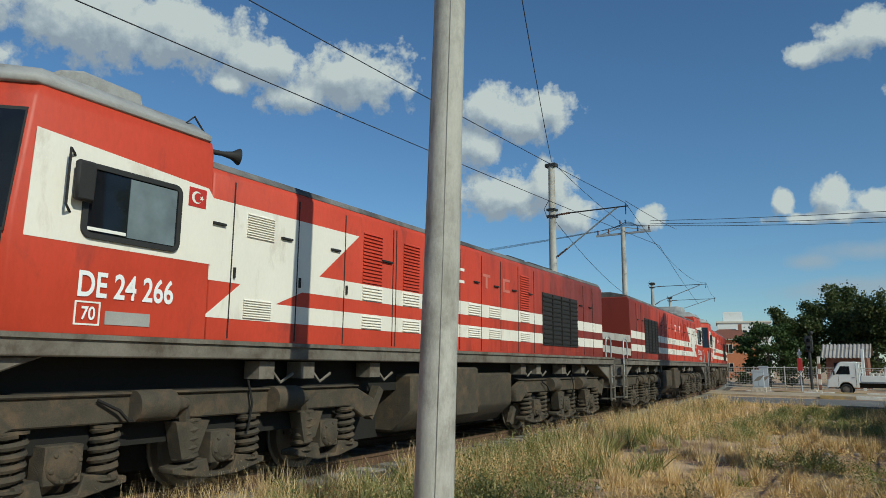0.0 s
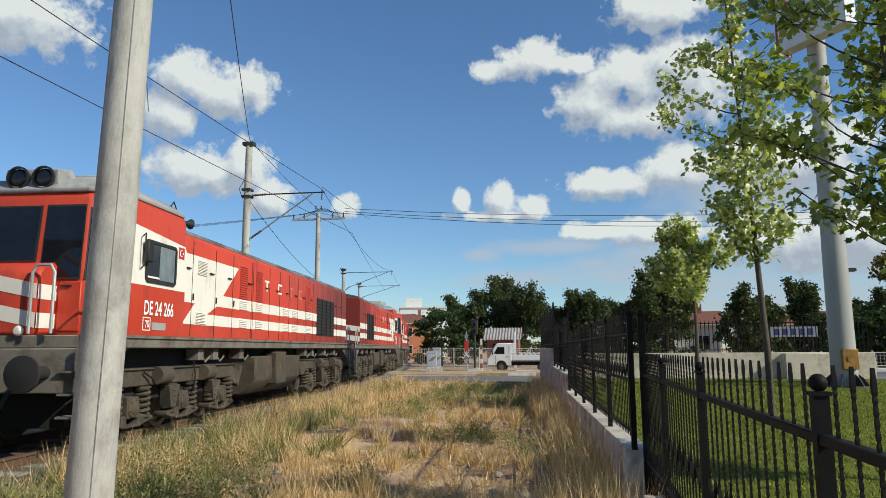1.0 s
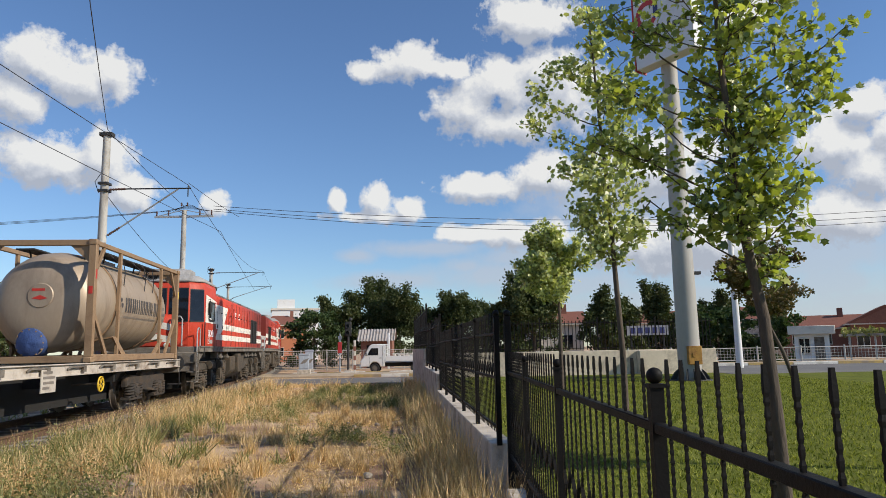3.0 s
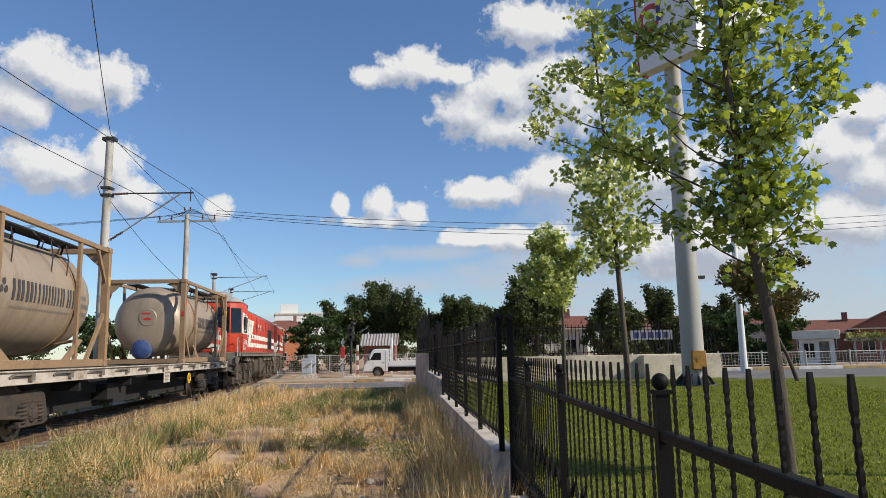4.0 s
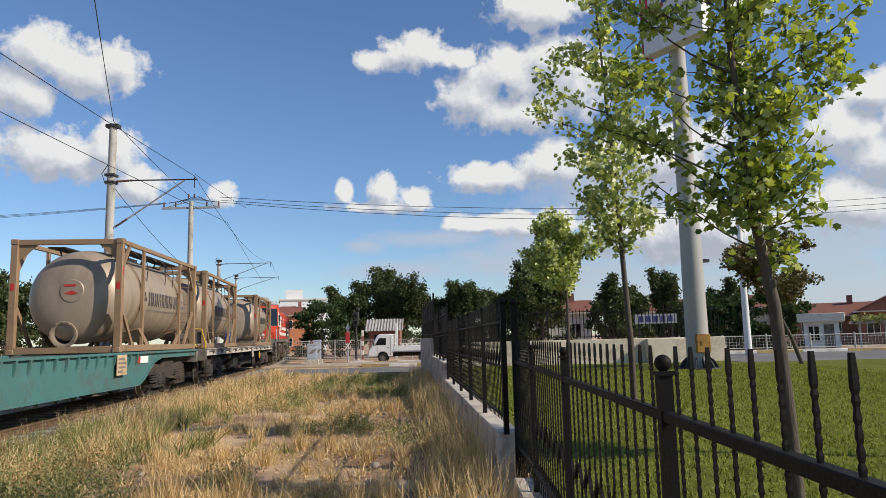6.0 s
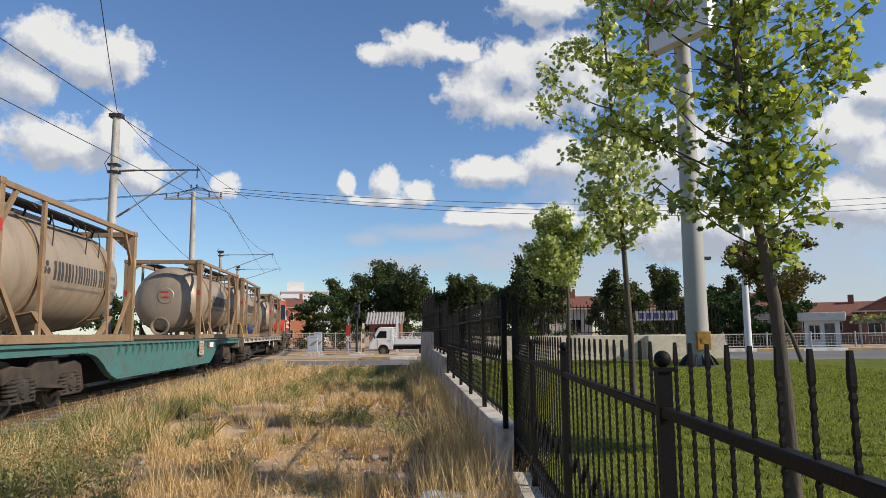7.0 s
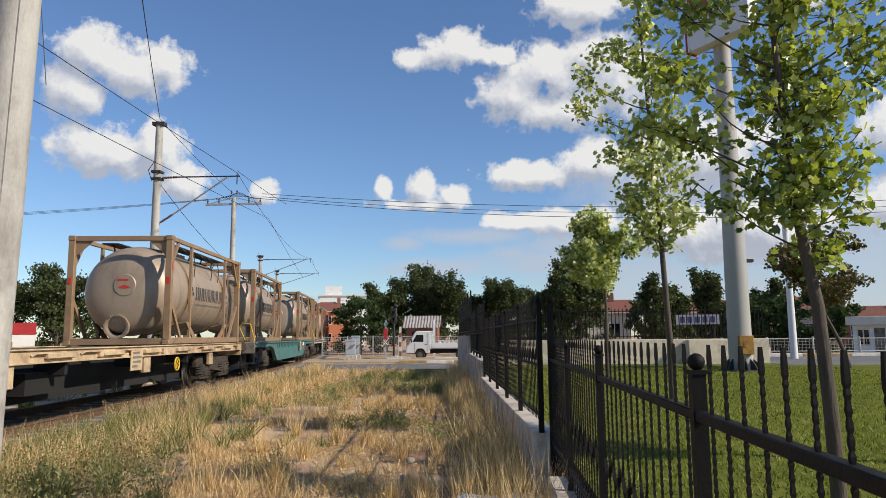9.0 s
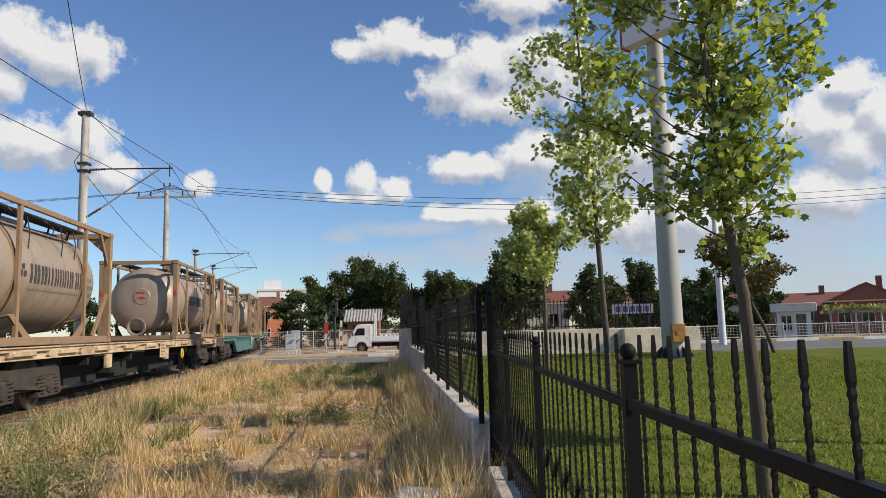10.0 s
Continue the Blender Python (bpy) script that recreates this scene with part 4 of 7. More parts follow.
    # front windows
    for i in range(3):
        (xa, ya), (xb, yb) = ((0.95, -8.0), (0.36, -8.0)) if i == 0 else (((0.24, -8.0), (-0.93, -8.0)) if i == 1 else ((1.38, -7.66), (1.02, -7.97)))
        lo, hi = ((2.40, 3.46), (2.66, 3.46), (2.40, 3.42))[i]
        me = Mesh()
        n = Vector((ya - yb, xb - xa, 0)).normalized() * -1
        if n.y > 0:
            n = -n
        pts = []
        for z, (x, y) in ((lo, (xa, ya)), (lo, (xb, yb)), (hi, (xb, yb)), (hi, (xa, ya))):
            f = (z - 2.55) / 0.87
            k, back = 1 - 0.025 * max(f, 0), 0.10 * max(f, 0)
            pts.append(Vector((x * k, y + back, z)) + n * 0.006)
        mid = sum(pts, Vector()) / 4
        ring = [p + (p - mid) * 0.06 for p in pts]
        me.add(ring + [p + n * 0.012 for p in ring], [(0, 1, 2, 3), (7, 6, 5, 4), (0, 4, 5, 1), (1, 5, 6, 2), (2, 6, 7, 3), (3, 7, 4, 0)])
        w = part("window_frame", me, M_RUBBER, L)
        g = Mesh().add([p + n * 0.016 for p in pts], [(0, 1, 2, 3)])
        part("windscreen", g, M_CABGLASS, w, smooth=0)
    part("front_door", Mesh().box(0.66, 1.0, -8.02, -7.98, 1.62, 2.34), M_RED, L, bevel=0.012)
    part("door_handle", Mesh().box(0.70, 0.86, -8.05, -8.02, 2.26, 2.285), M_SOOT, L)
    part("handrail", Mesh().tube([(0.58, -8.48, 1.58), (0.58, -8.48, 2.42), (0.64, -8.48, 2.52), (0.84, -8.48, 2.52), (0.90, -8.48, 2.42), (0.90, -8.48, 1.58)], 0.022, 7), M_STEEL, L)
    part("handrail", Mesh().tube([(1.44, -7.72, 1.2), (1.45, -7.72, 1.5), (1.45, -7.72, 2.36)], 0.02, 6), M_SOOT, L)
    # side: cab paint, window, emblem, number
    for sx in (1, -1):
        x0 = 1.42 * sx
        q = Mesh()
        q.prism(((-7.52, 2.36), (-5.60, 2.36), (-5.60, 3.06), (-5.68, 3.16), (-7.50, 3.29)), x0 - 0.002, x0 + 0.004 * sx, "x")
        part("cab_band", q, M_WHITE, L, "cream band along the cab", smooth=0)
        rim = Mesh()
        frame_rim(rim, -7.05, -6.02, 2.42, 3.10, x0, 0.07, 0.03)
        win = part("side_window", rim, M_RUBBER, L)
        part("dark_pane", Mesh().box(x0 - 0.004, x0 + 0.01 * sx, -7.0, -6.06, 2.46, 3.06), M_CABGLASS, win)
        part("sliding_pane", Mesh().box(x0, x0 + 0.018 * sx, -6.6, -6.08, 2.48, 3.04), M_PANE, win)
        part("arm_rest", Mesh().box(x0, x0 + 0.03 * sx, -7.0, -6.62, 2.49, 2.52), M_TEXT, win)
        mir = part("wing_mirror", Mesh().box(x0 + 0.05 * sx, x0 + 0.12 * sx, -7.18, -7.0, 2.72, 3.08), M_SOOT, L, bevel=0.02)
        bracket = Mesh().tube([(x0, -7.15, 3.13), (x0 + 0.1 * sx, -7.25, 3.16), (x0 + 0.1 * sx, -7.25, 2.66), (x0, -7.15, 2.62)], 0.012, 5)
        part("mirror_bracket", bracket, M_SOOT, mir)
        part("emblem_field", Mesh().box(x0, x0 + 0.008 * sx, -5.93, -5.71, 2.93, 3.13), M_REDMARK, L, "red square with a white crescent and star")
        em = Mesh()
        cy, cz = -5.835, 3.03
        arc = [(cy + 0.065 * math.cos(a), cz + 0.065 * math.sin(a)) for a in [radians(35 + i * 290 / 18) for i in range(19)]]
        arc += [(cy + 0.018 + 0.05 * math.cos(a), cz + 0.05 * math.sin(a)) for a in [radians(310 - i * 260 / 18) for i in range(19)]]
        half = len(arc) // 2
        for i in range(18):
            quad = [arc[i], arc[i + 1], arc[-2 - i], arc[-1 - i]]
            em.add([(x0 + 0.012 * sx, *p) for p in quad], [(0, 1, 2, 3) if sx > 0 else (3, 2, 1, 0)])
        star = [(cy + 0.062 + (0.03 if i % 2 == 0 else 0.012) * math.cos(i * math.pi / 5), cz + (0.03 if i % 2 == 0 else 0.012) * math.sin(i * math.pi / 5)) for i in range(10)]
        em.add([(x0 + 0.012 * sx, *p) for p in star], [tuple(range(10)) if sx > 0 else tuple(range(10))[::-1]])
        part("crescent", em, M_TEXT, L, smooth=0)
        at = pose(x0 + 0.004 * sx, -7.02 if sx > 0 else -6.02, 1.90, 90, 0, 90 * sx)
        part("running_number", text_mesh("DE 24 266", 0.235, 0.98), M_TEXT, L, "white running number", at=at, smooth=0)
        at = pose(x0 + 0.004 * sx, -6.97 if sx > 0 else -6.8, 1.70, 90, 0, 90 * sx)
        part("class_number", text_mesh("70", 0.12, 0.13), M_TEXT, L, at=at, smooth=0)
        fr = Mesh()
        for a, b, c, d in ((-7.03, -6.79, 1.655, 1.67), (-7.03, -6.79, 1.85, 1.865), (-7.03, -7.015, 1.67, 1.85), (-6.805, -6.79, 1.67, 1.85)):
            fr.box(x0, x0 + 0.006 * sx, a, b, c, d)
        part("number_box", fr, M_TEXT, L)
        part("data_plate", Mesh().box(x0, x0 + 0.008 * sx, -6.74, -6.28, 1.67, 1.79), M_PLATE, L)
        # hood paint
        h0 = 1.40 * sx
        poly = ((-5.64, 3.08), (-3.05, 3.08), (-3.85, 2.43), (7.56, 2.43), (7.56, 2.20), (-4.15, 2.20), (-4.6, 2.02), (7.56, 2.02), (7.56, 1.81), (-5.64, 1.81), (-5.15, 2.20), (-5.64, 2.20))
        part("hood_band", Mesh().prism(poly, h0 - 0.002, h0 + 0.004 * sx, "x"), M_WHITE, L, "cream arrow band with two stripes", smooth=0)
        seam = Mesh().box(0, 0.007 * sx, -0.008, 0.008, 1.6, 3.32).data("door_seam", M_SOOT)
        handle = Mesh().box(0, 0.035 * sx, -0.30, -0.12, 2.80, 2.825).data("door_handle", M_SOOT)
        latch = Mesh().box(0, 0.03 * sx, 0.03, 0.05, 2.25, 2.37).data("door_latch", M_SOOT)
        for y in (-5.30, -4.26, -3.35, -2.22, -2.14, -1.0, -0.2, 0.6, 1.4, 2.2, 3.0, 6.1, 6.8):
            part("door_seam", seam, None, L, at=pose(h0, y, 0))
            part("door_handle", handle, None, L, at=pose(h0, y, 0))
            if y < -3:
                part("door_latch", latch, None, L, at=pose(h0, y, 0))
        for y in (-2.95, -1.95, 2.3):
            lv = Mesh()
            louvre(lv, y, y + 0.45, 2.45, 3.18, h0, 15)
            part("louvre", lv, M_RED, L)
        for y in (-2.95, -1.95, 0.1, 0.9, 2.3):
            for z0, z1 in ((1.82, 2.01), (2.21, 2.42)):
                lv = Mesh()
                louvre(lv, y, y + 0.45, z0, z1, h0 + 0.004 * sx, 5)
                part("louvre", lv, M_WHITE, L)
        for z0, z1, k in ((2.74, 3.02, 10), (1.83, 2.05, 8)):
            lv = Mesh()
            louvre(lv, -5.1, -4.68, z0, z1, h0 + 0.004 * sx, k)
            part("louvre", lv, M_WHITE, L)
        gr = Mesh().box(h0, h0 + 0.02 * sx, 3.45, 5.62, 1.78, 2.92)
        grille = part("radiator_grille", gr, M_SOOT, L, "black radiator grille")
        slats = Mesh()
        for i in range(11):
            slats.box(h0 + 0.02 * sx, h0 + 0.035 * sx, 3.48, 5.6, 1.82 + i * 0.1, 1.85 + i * 0.1)
        for y in (4.0, 4.55, 5.1):
            slats.box(h0 + 0.02 * sx, h0 + 0.045 * sx, y - 0.02, y + 0.02, 1.8, 2.9)
        part("slat", slats, M_DARK, grille)
        for i, yy in enumerate((-1.35, -0.35, 0.65, 1.5)):
            marks = Mesh().box(h0, h0 + 0.007 * sx, yy, yy + 0.3, 2.95, 3.0)
            if i % 2:
                marks.box(h0, h0 + 0.007 * sx, yy, yy + 0.07, 2.79, 2.95).box(h0, h0 + 0.007 * sx, yy, yy + 0.3, 2.74, 2.79)
            else:
                marks.box(h0, h0 + 0.007 * sx, yy + 0.11, yy + 0.19, 2.74, 2.95)
            part("railway_mark", marks, M_TEXT if i < 2 else M_FADED, L, "white block mark" if i < 2 else "faded block mark")
        # handrails and steps
        for ye in (-8.42, 8.42):
            sg = 1 if ye > 0 else -1
            hr = Mesh()
            xx = 1.36 * sx
            hr.tube([(xx, ye, 0.9), (xx, ye, 2.0), (xx, ye - 0.05 * sg, 2.1), (xx, ye - 0.2 * sg, 2.16), (xx, ye - 0.42 * sg, 2.1), (xx, ye - 0.46 * sg, 1.95), (xx, ye - 0.46 * sg, 1.56)], 0.02, 7)
            part("handrail", hr, M_STEEL, L)
            stp = Mesh()
            for z in (0.45, 0.75, 1.05):
                stp.box(min(1.1 * sx, 1.4 * sx), max(1.1 * sx, 1.4 * sx), ye - 0.14, ye + 0.14, z, z + 0.03)
            for y in (ye - 0.15, ye + 0.15):
                stp.box(1.38 * sx - 0.02, 1.38 * sx + 0.02, y - 0.02, y + 0.02, 0.42, 1.4)
            part("step_ladder", stp, M_SILL, L)
            bf = Mesh().lathe([(0.09, 0.0), (0.09, 0.38), (0.24, 0.42), (0.24, 0.46), (0.14, 0.48), (0.001, 0.49)], 18, pose(0.87 * sx, ye + 0.08 * sg, 1.05, -90 * sg, 0, 0))
            part("buffer", bf, M_SOOT, L)
        part("sandbox", Mesh().box(min(1.1 * sx, 1.42 * sx), max(1.1 * sx, 1.42 * sx), -0.35, 0.45, 0.5, 1.3), M_BOGIE, L, bevel=0.03)
        for y in (-4.6, -3.9, -2.5, 2.6, 3.4, 4.9, 6.2):
            misc = Mesh().box(1.2 * sx - 0.12, 1.2 * sx + 0.12, y - 0.12, y + 0.12, 1.16, 1.36)
            misc.tube([(1.25 * sx, y + 0.1, 1.3), (1.3 * sx, y + 0.25, 1.12), (1.3 * sx, y + 0.45, 1.22)], 0.02, 5)
            part("pipe_work", misc, M_SILL, L)
    # tank, horn, couplings
    part("fuel_tank", Mesh().prism(((-1.3, 1.2), (-1.3, 0.62), (-0.95, 0.3), (0.95, 0.3), (1.3, 0.62), (1.3, 1.2)), -1.5, 2.1, "y"), M_BOGIE, L, bevel=0.04)
    # Added near-black boxes that fill in the shade behind bogies and sill.
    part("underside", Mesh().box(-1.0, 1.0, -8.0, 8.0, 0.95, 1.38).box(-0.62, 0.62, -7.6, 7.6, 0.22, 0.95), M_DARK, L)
    horn = Mesh().lathe([(0.03, 0.0), (0.03, 0.2), (0.05, 0.3), (0.10, 0.38), (0.09, 0.37), (0.03, 0.28)], 12, pose(1.12, -5.5, 3.68, 90, 0, 160))
    horn.tube([(1.12, -5.45, 3.4), (1.12, -5.5, 3.68)], 0.025, 6)
    horn.tube([(1.2, -5.75, 3.7), (1.2, -5.85, 3.88), (1.2, -5.75, 3.98), (1.2, -5.62, 3.85), (1.2, -5.6, 3.4)], 0.012, 5)
    part("horn", horn, M_SOOT, L)
    for sg in (-1, 1):
        cp = Mesh().bar((0, sg * 8.4, 1.0), (0, sg * 8.95, 0.98), 0.12)
        cp.tube([(0.4, sg * 8.45, 0.9), (0.42, sg * 8.7, 0.6), (0.38, sg * 8.95, 0.75)], 0.03, 6)
        part("coupling", cp, M_SOOT, L)
        end = Mesh().box(-0.5, 0.5, sg * 7.6 - 0.01, sg * 7.6 + 0.02, 1.7, 3.0) if sg > 0 else None
        if end:
            part("end_door", end, M_RED, L)
            ch = Mesh()
            for z in (1.78, 2.18):
                ch.add([(-1.39, 7.605, z - 0.12), (0, 7.605, z + 0.08), (1.39, 7.605, z - 0.12), (1.39, 7.605, z + 0.09), (0, 7.605, z + 0.29), (-1.39, 7.605, z + 0.09)], [(5, 4, 1, 0), (4, 3, 2, 1)])
            part("end_stripe", ch, M_WHITE, L, "cream chevron stripes on the end", smooth=0)
    loco_bogie(L, -5.15)
    loco_bogie(L, 5.15)
    return L


def wagon_bogie(parent, yc, side_mat=None):
    b = new("bogie")
    b.parent, b.matrix_basis = parent, pose(0, yc, 0)
    for sx in (-1, 1):
        x = sx * 1.02
        me = Mesh().prism(((-1.45, 0.55), (-1.45, 0.78), (-1.2, 0.86), (-0.5, 0.80), (-0.35, 0.95), (0.35, 0.95), (0.5, 0.80), (1.2, 0.86), (1.45, 0.78), (1.45, 0.55), (1.2, 0.62), (0.6, 0.62), (0.35, 0.38), (-0.35, 0.38), (-0.6, 0.62), (-1.2, 0.62)), x - 0.07, x + 0.07, "x")
        part("side_frame", me, M_WGEAR, b, bevel=0.02)
        for ya in (-0.9, 0.9):
            ax = Mesh()
            axlebox(ax, x, ya)
            ax.box(x - 0.12, x + 0.12, ya - 0.42, ya + 0.42, 0.24, 0.32)
            part("axlebox", ax, M_WGEAR, b, bevel=0.01)
            for dy in (-0.3, 0.3):
                sp = Mesh()
                coil(sp, x + sx * 0.04, ya + dy, 0.34, 0.60, 0.10, 4)
                part("spring", sp, M_WGEAR, b)
        br = Mesh().bar((x + sx * 0.1, -0.5, 0.5), (x + sx * 0.1, 0.5, 0.42), 0.05, 0.06)
        br.bar((x, 1.45, 0.7), (x, 1.6, 0.25), 0.06, 0.2)
        pieces("brake_gear", br, M_WGEAR, b)
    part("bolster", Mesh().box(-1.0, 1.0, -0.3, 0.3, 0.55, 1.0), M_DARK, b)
    for ya in (-0.9, 0.9):
        wheelset(b, ya)
    return b


def flat_wagon(name, mat, style, label):
    """A sixty-foot flat wagon, 18.5 m between the ends."""
    W = thing(name, label, "flat wagon", "container wagons of the train")
    half = 9.2
    for sx in (-1, 1):
        me = Mesh()
        x = 1.22 * sx
        if style == "belly":
            neck = [(5.75, 1.0), (5.5, 0.97), (5.25, 0.9), (5.0, 0.78), (4.75, 0.62), (4.5, 0.5), (4.2, 0.42)]
            me.prism([(-half, 1.19), (-half, 1.0)] + [(-a, b) for a, b in neck] + neck[::-1] + [(half, 1.0), (half, 1.19)], x - 0.02, x + 0.02, "x")
            for sg in (-1, 1):
                for (a, b), (c, e) in zip(neck, neck[1:]):
                    me.bar((x, sg * a, b), (x, sg * c, e), 0.14, 0.03)
            me.box(x - 0.08, x + 0.08, -half, half, 1.14, 1.19)
            me.box(x - 0.08, x + 0.08, -4.2, 4.2, 0.40, 0.44)
            part("side_sill", me, mat, W)
            rib = Mesh()
            for i in range(19):
                y = -4.05 + i * 0.45
                rib.prism(((x, 1.14), (x + 0.08 * sx, 1.14), (x + 0.07 * sx, 1.0), (x, 0.82)), y - 0.03, y + 0.03, "y")
            pieces("rib", rib, mat, W)
        else:
            me.box(x - 0.05, x + 0.05, -half, half, 0.98, 1.19)
            me.box(x - 0.09, x + 0.09, -half, half, 0.96, 0.985)
            me.box(x - 0.09, x + 0.09, -half, half, 1.165, 1.19)
            part("side_sill", me, mat, W, bevel=0.006)
            for i in range(12):
                y = -8.4 + i * 1.52
                hooks = Mesh()
                hooks.tube([(x + 0.06 * sx, y - 0.35, 1.08), (x + 0.1 * sx, y - 0.3, 1.12), (x + 0.1 * sx, y + 0.25, 1.12), (x + 0.06 * sx, y + 0.3, 1.06)], 0.022, 5)
                hooks.box(x + 0.05 * sx - 0.04, x + 0.05 * sx + 0.06, y + 0.26, y + 0.4, 1.02, 1.14)
                part("lashing_bar", hooks, mat if style == "ochre" else M_SILL, W)
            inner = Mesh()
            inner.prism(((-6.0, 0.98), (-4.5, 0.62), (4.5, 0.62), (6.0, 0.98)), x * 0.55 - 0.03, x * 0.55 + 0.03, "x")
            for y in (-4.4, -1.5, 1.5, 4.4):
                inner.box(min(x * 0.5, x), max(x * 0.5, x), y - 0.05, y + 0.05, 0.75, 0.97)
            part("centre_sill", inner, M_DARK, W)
            if style == "ochre":
                for i in range(9):
                    y = -8.0 + i * 1.9
                    bl = Mesh().box(min(x, x + 0.13 * sx), max(x, x + 0.13 * sx), y, y + 0.85, 1.03, 1.12)
                    part("stake_bracket", bl, mat, W, bevel=0.012)
                for y in (-3.4, 1.6, 6.0):
                    part("side_plate", Mesh().box(x - 0.03, x + 0.05, y, y + 0.35, 0.62, 1.0), mat, W, bevel=0.012)
        by = 2.7 if style == "belly" else 0.8
        pl = Mesh().box(x + 0.10 * sx - 0.008, x + 0.10 * sx + 0.008, by, by + 0.55, 0.70, 1.14)
        plate = part("data_board", pl, M_OCHRE if style == "belly" else mat, W)
        if style == "belly":
            lb = part("label_plate", Mesh().box(x + 0.03 * sx - 0.008, x + 0.03 * sx + 0.008, 4.3, 4.85, 0.92, 1.08), M_TEXT, W, "white label plate with a red corner")
            part("red_corner", Mesh().box(x + 0.04 * sx - 0.004, x + 0.04 * sx + 0.004, 4.13, 4.29, 0.92, 1.08), M_REDMARK, lb)
        txt = Mesh()
        for i, (a, b) in enumerate(((0.06, 0.4), (0.06, 0.5), (0.08, 0.46), (0.06, 0.3))):
            txt.box(x + 0.11 * sx - 0.004, x + 0.11 * sx + 0.004, by + a, by + b, 1.03 - i * 0.09, 1.075 - i * 0.09)
        part("board_text", txt, M_GREYTEXT, plate)
        if style != "belly":
            wheel, wy, wz, wr = Mesh(), 3.4, 0.74, 0.15
            wheel.tube([(x + 0.10 * sx, wy + wr * math.cos(a), wz + wr * math.sin(a)) for a in [i * math.pi / 10 for i in range(21)]], 0.018, 6)
            for k in range(3):
                a = k * math.pi / 3
                wheel.bar((x + 0.10 * sx, wy - wr * math.cos(a), wz - wr * math.sin(a)), (x + 0.10 * sx, wy + wr * math.cos(a), wz + wr * math.sin(a)), 0.02)
            bw = part("brake_wheel", wheel, M_HANDY, W, "yellow brake handwheel")
            part("shaft", Mesh().tube([(x * 0.6, wy, wz), (x + 0.12 * sx, wy, wz)], 0.02, 6), M_WGEAR, bw)
        for sg in (-1, 1):
            bf = Mesh().lathe([(0.1, 0.0), (0.1, 0.3), (0.13, 0.3), (0.13, 0.36), (0.21, 0.40), (0.21, 0.44), (0.001, 0.47)], 18, pose(0.87 * sx, sg * half, 1.03, -90 * sg, 0, 0))
            part("buffer", bf, M_BOGIE, W)
    deck = Mesh()
    for y in (-9.2, -8.95, -6.0, -3.1, 0.0, 3.1, 6.0, 8.95):
        deck.box(-1.2, 1.2, y, y + 0.25, 1.0, 1.17)
    deck.box(-0.3, 0.3, -9.0, 9.0, 0.7, 1.12)
    part("cross_member", deck, M_SILL, W)
    # Near-black girder block: the shade under the deck is put into its colour.
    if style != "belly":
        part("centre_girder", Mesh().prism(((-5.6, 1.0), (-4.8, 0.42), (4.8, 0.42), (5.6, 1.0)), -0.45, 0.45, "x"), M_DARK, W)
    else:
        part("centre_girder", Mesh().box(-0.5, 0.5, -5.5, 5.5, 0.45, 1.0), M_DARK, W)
    # Added filler plate, near-black to stand for the shade between the wheels.
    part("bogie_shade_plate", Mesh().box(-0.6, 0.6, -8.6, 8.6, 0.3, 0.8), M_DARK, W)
    for sg in (-1, 1):
        part("headstock", Mesh().box(-1.28, 1.28, sg * half - 0.08, sg * half + 0.08, 0.80, 1.19), mat if style == "ochre" else M_SILL, W, bevel=0.015)
        cp = Mesh().bar((0, sg * half, 1.0), (0, sg * (half + 0.55), 0.96), 0.1)
        cp.tube([(-0.35, sg * half, 0.9), (-0.38, sg * (half + 0.3), 0.5), (-0.3, sg * (half + 0.55), 0.7)], 0.03, 6)
        part("coupling", cp, M_SOOT, W)
        hr = Mesh().tube([(1.25, sg * (half + 0.02), 0.95), (1.25, sg * (half + 0.05), 1.35), (1.12, sg * (half + 0.08), 1.82), (0.85, sg * (half + 0.08), 1.86), (0.75, sg * (half + 0.06), 1.7), (0.95, sg * (half + 0.04), 1.25)], 0.018, 7)
        if sg < 0:
            part("grab_rail", hr, M_HANDY, W, "bent yellow grab rail")
        st = Mesh().box(0.95, 1.3, sg * (half + 0.1) - 0.12, sg * (half + 0.1) + 0.12, 0.45, 0.48)
        st.bar((1.27, sg * (half + 0.1), 0.46), (1.27, sg * (half + 0.02), 0.95), 0.03)
        part("step", st, M_SOOT, W)
    part("brake_rigging", Mesh().tube([(0.3, -3, 0.6), (0.3, 3, 0.6)], 0.04, 6).tube([(-0.4, -0.6, 0.62), (-0.4, 0.6, 0.62)], 0.2, 14).box(0.55, 0.95, -2.2, -1.0, 0.45, 0.8), M_DARK, W)
    wagon_bogie(W, -7.0)
    wagon_bogie(W, 7.0)
    return W


